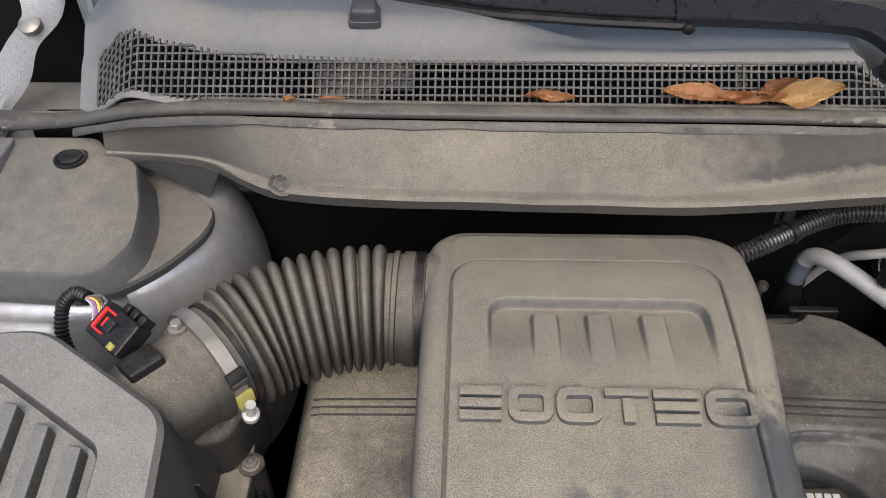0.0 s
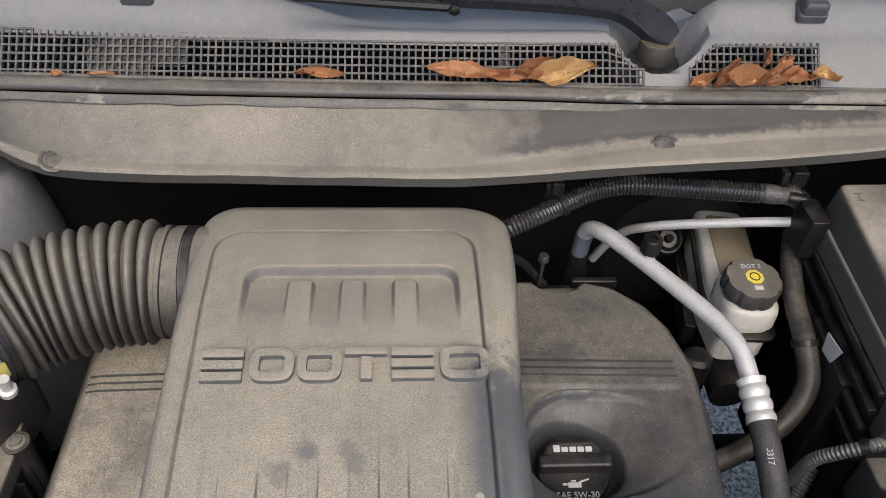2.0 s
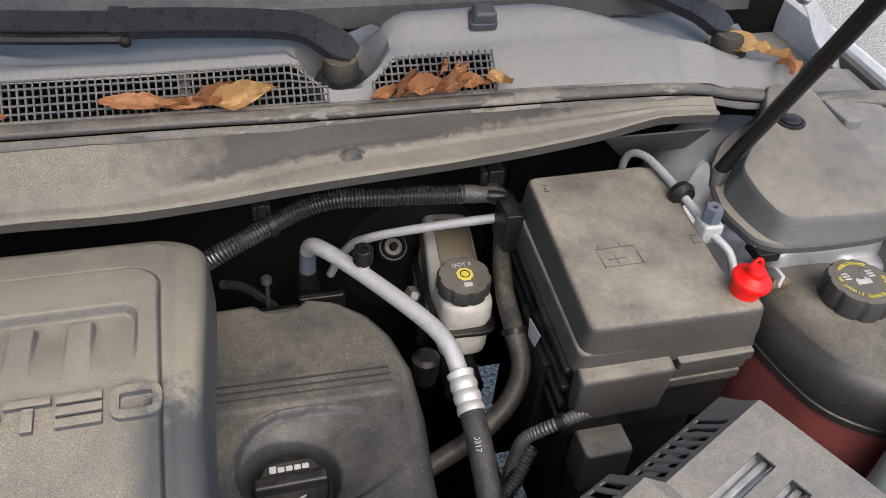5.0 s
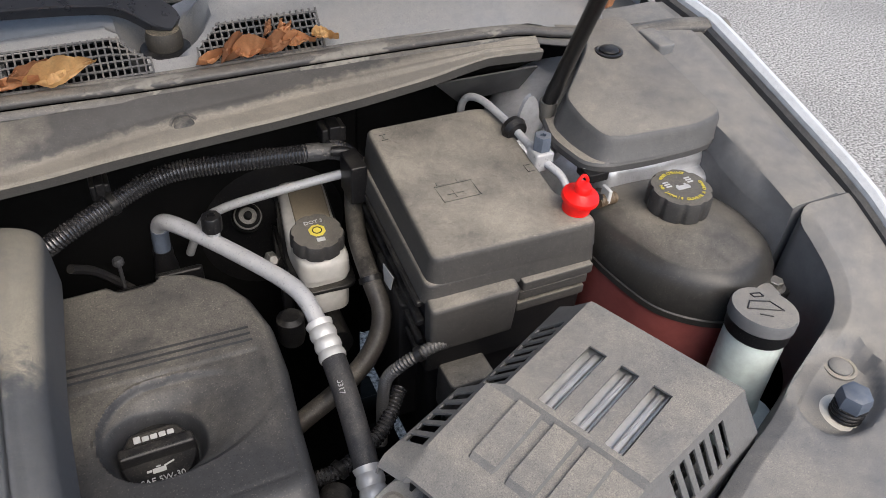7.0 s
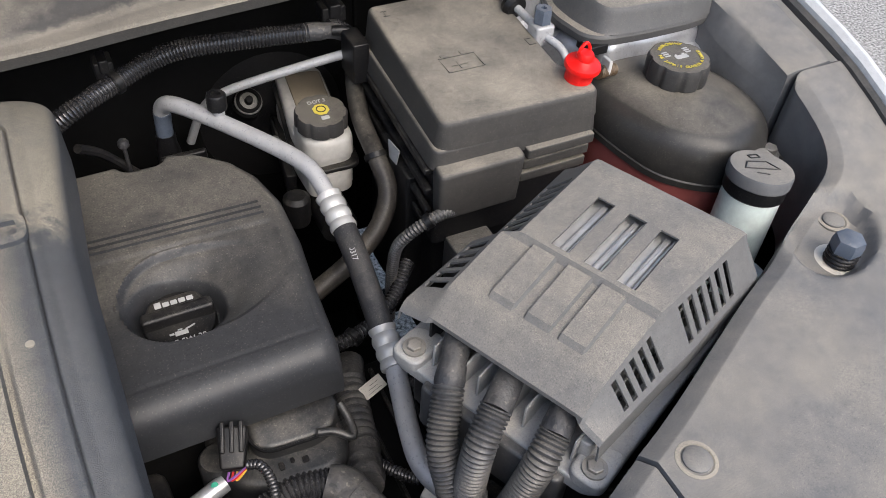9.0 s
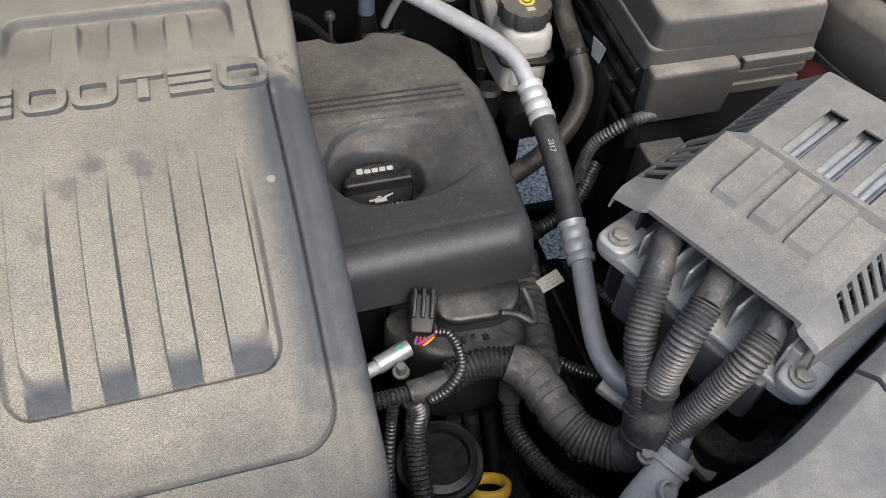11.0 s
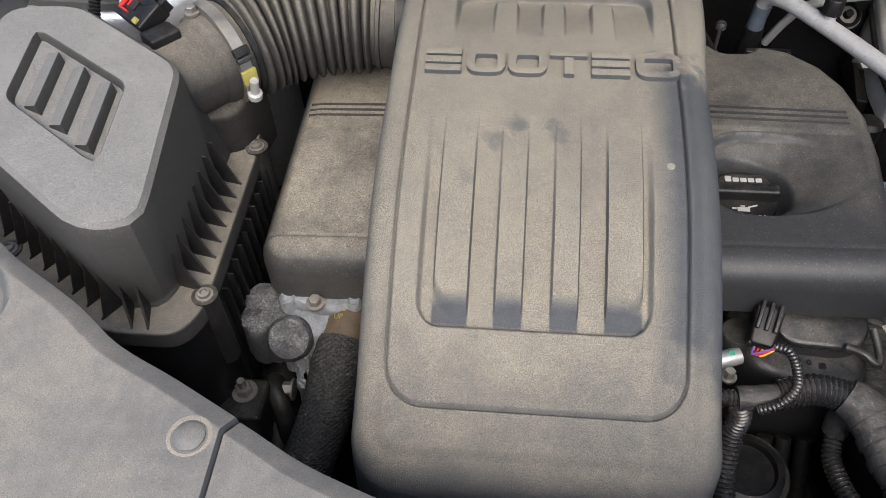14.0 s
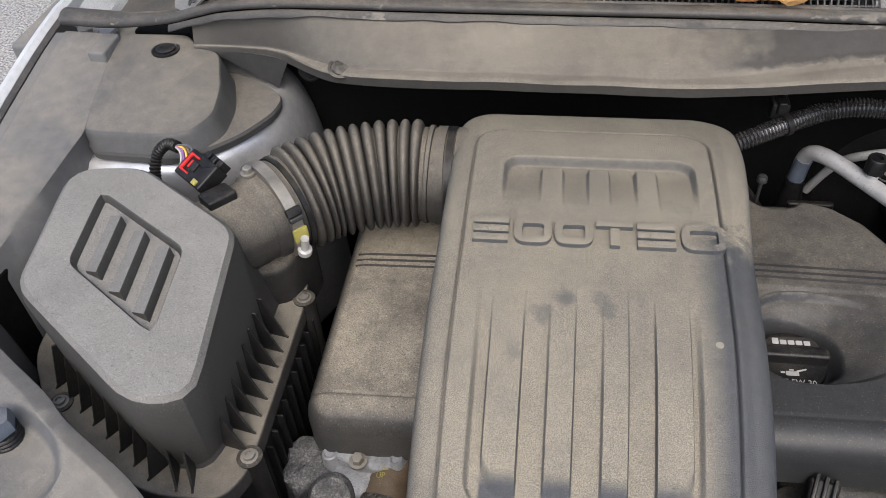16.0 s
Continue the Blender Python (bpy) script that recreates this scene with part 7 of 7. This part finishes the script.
for c, d, r in (((0.4585, 0.200, 0.762), (0.45, -0.9, -0.1), 0.0222), ((0.4675, 0.178, 0.7565), (0.3, -0.95, -0.1), 0.0222), ((0.4735, 0.157, 0.7535), (0.28, -0.95, -0.1), 0.0222), ((0.5295, 0.099, 0.787), (0.1, 0.25, 1.0), 0.0232), ((0.533, 0.110, 0.808), (0.1, 0.5, 0.9), 0.0232), ((0.538, 0.116, 0.838), (0.12, 0.2, 1.0), 0.0172), ((0.5305, 0.128, 0.834), (-0.1, 0.5, 0.75), 0.0160)):
    part("tape_band", lathe([(r - 0.002, -0.006), (r, -0.0055), (r + 0.0004, 0.0055), (r - 0.002, 0.006)], c, 24, frame_of((0, 0, 0), d)), "tape", harness)

coil = thing("coil_cover", (0.41, 0.28, 0.68), "grimy black moulded cover below the rocker cover", "engine cover")
part("lid", slab([(0.388, 0.345), (0.386, 0.290), (0.400, 0.278), (0.448, 0.274), (0.470, 0.280), (0.486, 0.300), (0.484, 0.345)], 0.70, lambda x, y: 0.768 + 0.15 * (y - 0.30) + 0.003 * noise.noise(Vector((x * 60, y * 60, 1))), 0.010, 0.007), "oldcover", coil)
part("skirt", slab([(0.345, 0.345), (0.345, 0.295), (0.362, 0.262), (0.40, 0.243), (0.462, 0.240), (0.484, 0.262), (0.488, 0.345)], 0.62, lambda x, y: 0.748 + 0.05 * (y - 0.30), 0.016, 0.012), "oldcover", coil)
for x, y, wd, ln in ((0.409, 0.266, 0.0030, 0.009), (0.421, 0.268, 0.0024, 0.006), (0.434, 0.264, 0.0036, 0.007)):
    part("slot", box(x - wd, x + wd, y - ln / 2, y + ln / 2, 0.742, 0.7484, 0.002, 0.0005), "blackclean", coil)
part("ear", tube([(0.452, 0.276, 0.768), (0.470, 0.272, 0.764), (0.486, 0.262, 0.758), (0.490, 0.278, 0.760), (0.486, 0.300, 0.770)], 0.0045, 10, 0.004), "oldcover", coil)
part("strap", tube([(0.386, 0.330, 0.775), (0.385, 0.298, 0.770), (0.398, 0.276, 0.768), (0.43, 0.2715, 0.769), (0.452, 0.271, 0.768)], 0.0018, 6, 0.004), "blackclean", coil)
part("neck", lathe([(0.020, 0.70), (0.020, 0.748), (0.017, 0.752), (0.010, 0.752)], (0.352, 0.300, 0), 24), "oldcover", coil)
hexbolt((0.338, 0.252, 0.735), coil, 0.006, 0.012)
tub = thing("fuel_rail_end", (0.33, 0.275, 0.72), "short steel fuel rail end with a green dot", "pipe")
part("tube", tube([(0.285, 0.256, 0.735), (0.31, 0.262, 0.736), (0.335, 0.271, 0.738)], 0.0075, 14, 0.005), "alu", tub)
part("sleeve", tube([(0.315, 0.264, 0.737), (0.335, 0.271, 0.738), (0.352, 0.277, 0.739)], 0.0098, 16, 0.005), "silver", tub)
part("dot", lathe([(0.0038, 0), (0.0038, 0.0006), (0.002, 0.0008)], (0.3415, 0.2725, 0.7475), 14, Matrix.Rotation(radians(25), 4, "X")), "green", tub, "green paint dot")
pul = thing("oil_filter_cap", (0.355, 0.2, 0.62), "black round cap beside the dipstick", "cap")
part("cap", lathe([(0.04, 0.58), (0.042, 0.66), (0.040, 0.672), (0.032, 0.675), (0.03, 0.668)], (0.362, 0.178, 0), 40), "blackclean", pul)
part("rim", lathe([(0.046, 0.655), (0.0475, 0.658), (0.0475, 0.663), (0.046, 0.666)], (0.362, 0.178, 0), 40), "black", pul)
dip = thing("dipstick", (0.41, 0.15, 0.55), "yellow dipstick ring handle in a black tube", "dipstick")
dm = frame_of((0.411, 0.150, 0.629), (0.1, 0.55, 0.80))
part("ring", loft([[dm @ Vector((r * math.cos(a * math.pi / 20), r * 0.92 * math.sin(a * math.pi / 20), z)) for a in range(40)] for r, z in ((0.0225, -0.006), (0.025, -0.004), (0.025, 0.004), (0.0235, 0.006), (0.0185, 0.006), (0.0175, 0.004), (0.0175, -0.004), (0.019, -0.006), (0.0225, -0.006))], cap=False), "yellow", dip)
part("stem", tube([(0.400, 0.137, 0.622), (0.394, 0.132, 0.600), (0.392, 0.13, 0.56), (0.392, 0.13, 0.45)], 0.012, 14, 0.01), "yellow", dip)
for dx in (-0.02, 0.0, 0.022):
    part("guide", tube([(0.412 + dx, 0.225, 0.66), (0.41 + dx, 0.19, 0.62), (0.405 + dx, 0.15, 0.57), (0.40 + dx, 0.1, 0.50)], 0.009, 10, 0.01), "blackclean", dip)
tray = thing("battery_tray", (0.67, 0.12, 0.70), "dirty brown-black tray below the engine computer", "tray")
part("floor", lumpy(slab([(0.585, 0.155), (0.635, 0.20), (0.70, 0.12), (0.735, 0.085), (0.64, 0.055), (0.60, 0.075)], 0.70, 0.752, 0.02, 0.008), 0.004, 4, 60), "dirt", tray)
part("rib", tube([(0.61, 0.16, 0.755), (0.66, 0.125, 0.757), (0.71, 0.095, 0.755)], 0.007, 10, 0.006, wobble=0.2), "dirt", tray)
part("rib", tube([(0.64, 0.185, 0.76), (0.68, 0.13, 0.762), (0.72, 0.10, 0.758)], 0.009, 10, 0.006, wobble=0.2), "oldcover", tray)
starter = thing("starter_motor", (0.58, 0.08, 0.6), "pale cast aluminium motor end beside the loom", "motor")
part("body", tube([(0.5465, 0.070, 0.797), (0.534, 0.062, 0.786), (0.505, 0.045, 0.762), (0.49, 0.035, 0.75)], lambda t: 0.0172 + 0.002 * smooth(0.2, 0.6, t), 28, 0.006), "motor", starter)
part("rim", lathe([(0.0165, -0.003), (0.0192, -0.002), (0.0192, 0.002), (0.0165, 0.003)], (0.538, 0.0645, 0.7895), 28, frame_of((0, 0, 0), (0.75, 0.45, 0.55))), "motor", starter)
part("collar", tube([(0.545, 0.069, 0.797), (0.552, 0.075, 0.803)], 0.0105, 18, 0.004), "bluecap", starter)
part("nozzle", tube([(0.551, 0.074, 0.803), (0.5565, 0.080, 0.810), (0.562, 0.087, 0.818)], 0.006, 12, 0.004), "alu", starter)
part("eye", lathe([(0.010, -0.003), (0.010, 0.003), (0.0075, 0.004), (0.0045, 0.0), (0.004, -0.003)], (0.523, 0.043, 0.793), 20, frame_of((0, 0, 0), (0.2, -0.5, 0.85))), "motor", starter)
hexbolt((0.520, 0.078, 0.793), starter, 0.006, 0.006)
for p, q in (((0.530, 0.180, 0.745), (0.549, 0.150, 0.752)), ((0.592, 0.098, 0.722), (0.609, 0.066, 0.722))):
    p, q = Vector(p), Vector(q)
    wc = thing("plastic_clip", p.lerp(q, 0.5), "off-white plastic clip on the edge of a dark tray", "clip", "plastic clips")
    m = frame_of(p.lerp(q, 0.5), (-0.1, -0.3, 1), q - p)
    h = (q - p).length / 2
    body2 = slab([(-h, -0.007), (h, -0.007), (h, 0.007), (-h, 0.007)], -0.012, 0.002, 0.004, 0.002)
    body2.transform(m)
    part("body", body2, "whiteclip", wc)
    tray = slab([(-h * 0.9, 0.008), (h * 0.9, 0.008), (h * 0.8, 0.05), (-h * 0.8, 0.05)], -0.02, -0.004, 0.004, 0.002)
    tray.transform(m)
    part("tray", tray, "oldcover", wc)
vb = thing("paper_tag", (0.545, 0.345, 0.74), "folded white printed tag on the loom", "tag")
tm = frame_of((0.543, 0.336, 0.722), (-0.2, -0.35, 0.9), (0.9, 0.25, 0.1)) @ Matrix.Scale(0.95, 4)
q = box(-0.019, 0.012, -0.009, 0.009, 0, 0.001, 0.001, 0.0003)
q.transform(tm)
part("sheet", q, "whiteclip", vb)
bm = bmesh.new()
for k in range(3):
    add(bm, box(-0.014 + 0.004 * k, 0.006 - 0.003 * (k % 2), -0.0055 + 0.0042 * k, -0.0050 + 0.0042 * k, 0.001, 0.0013, 0.0002, 0.0001))
bm.transform(tm)
part("print", bm, "black", vb, "dark plain bars")
# the middle casing is coloured with the deep-shade black
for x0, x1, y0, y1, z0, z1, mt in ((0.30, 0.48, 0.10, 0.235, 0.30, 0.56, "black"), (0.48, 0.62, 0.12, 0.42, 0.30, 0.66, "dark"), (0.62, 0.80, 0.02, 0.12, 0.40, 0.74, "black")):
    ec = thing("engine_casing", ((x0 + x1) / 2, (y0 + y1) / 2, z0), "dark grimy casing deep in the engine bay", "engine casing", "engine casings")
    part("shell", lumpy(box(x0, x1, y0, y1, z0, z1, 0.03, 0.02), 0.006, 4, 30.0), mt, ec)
    for k in range(4):
        part("rib", box(x0 + 0.02 + (x1 - x0 - 0.05) * k / 3, x0 + 0.026 + (x1 - x0 - 0.05) * k / 3, y0 + 0.02, y1 - 0.02, z1 - 0.01, z1 + 0.006, 0.002, 0.002), "black", ec)
    hexbolt((x0 + 0.03, y0 + 0.03, z1 + 0.001), ec, 0.008, 0.012)
for pts, r in (([(0.56, 0.43, 0.60), (0.60, 0.36, 0.66), (0.61, 0.30, 0.70), (0.60, 0.24, 0.68)], 0.01), ([(0.50, 0.30, 0.66), (0.54, 0.22, 0.70), (0.58, 0.20, 0.72), (0.66, 0.22, 0.70)], 0.008), ([(0.47, 0.09, 0.70), (0.52, 0.055, 0.71), (0.58, 0.04, 0.70)], 0.011)):
    hs = thing("hose", pts[1], "thin black hose deep in the engine bay", "hose")
    part("tube", tube(pts, r, 12, 0.006, 0.005, 0.002), "hose", hs)
    part("end", lathe([(r * 0.9, -0.008), (r * 1.25, -0.007), (r * 1.25, 0.007), (r * 0.9, 0.008)], pts[-1], 16, frame_of((0, 0, 0), Vector(pts[-1]) - Vector(pts[-2]), (1, 0.2, 0.1))), "blackclean", hs)
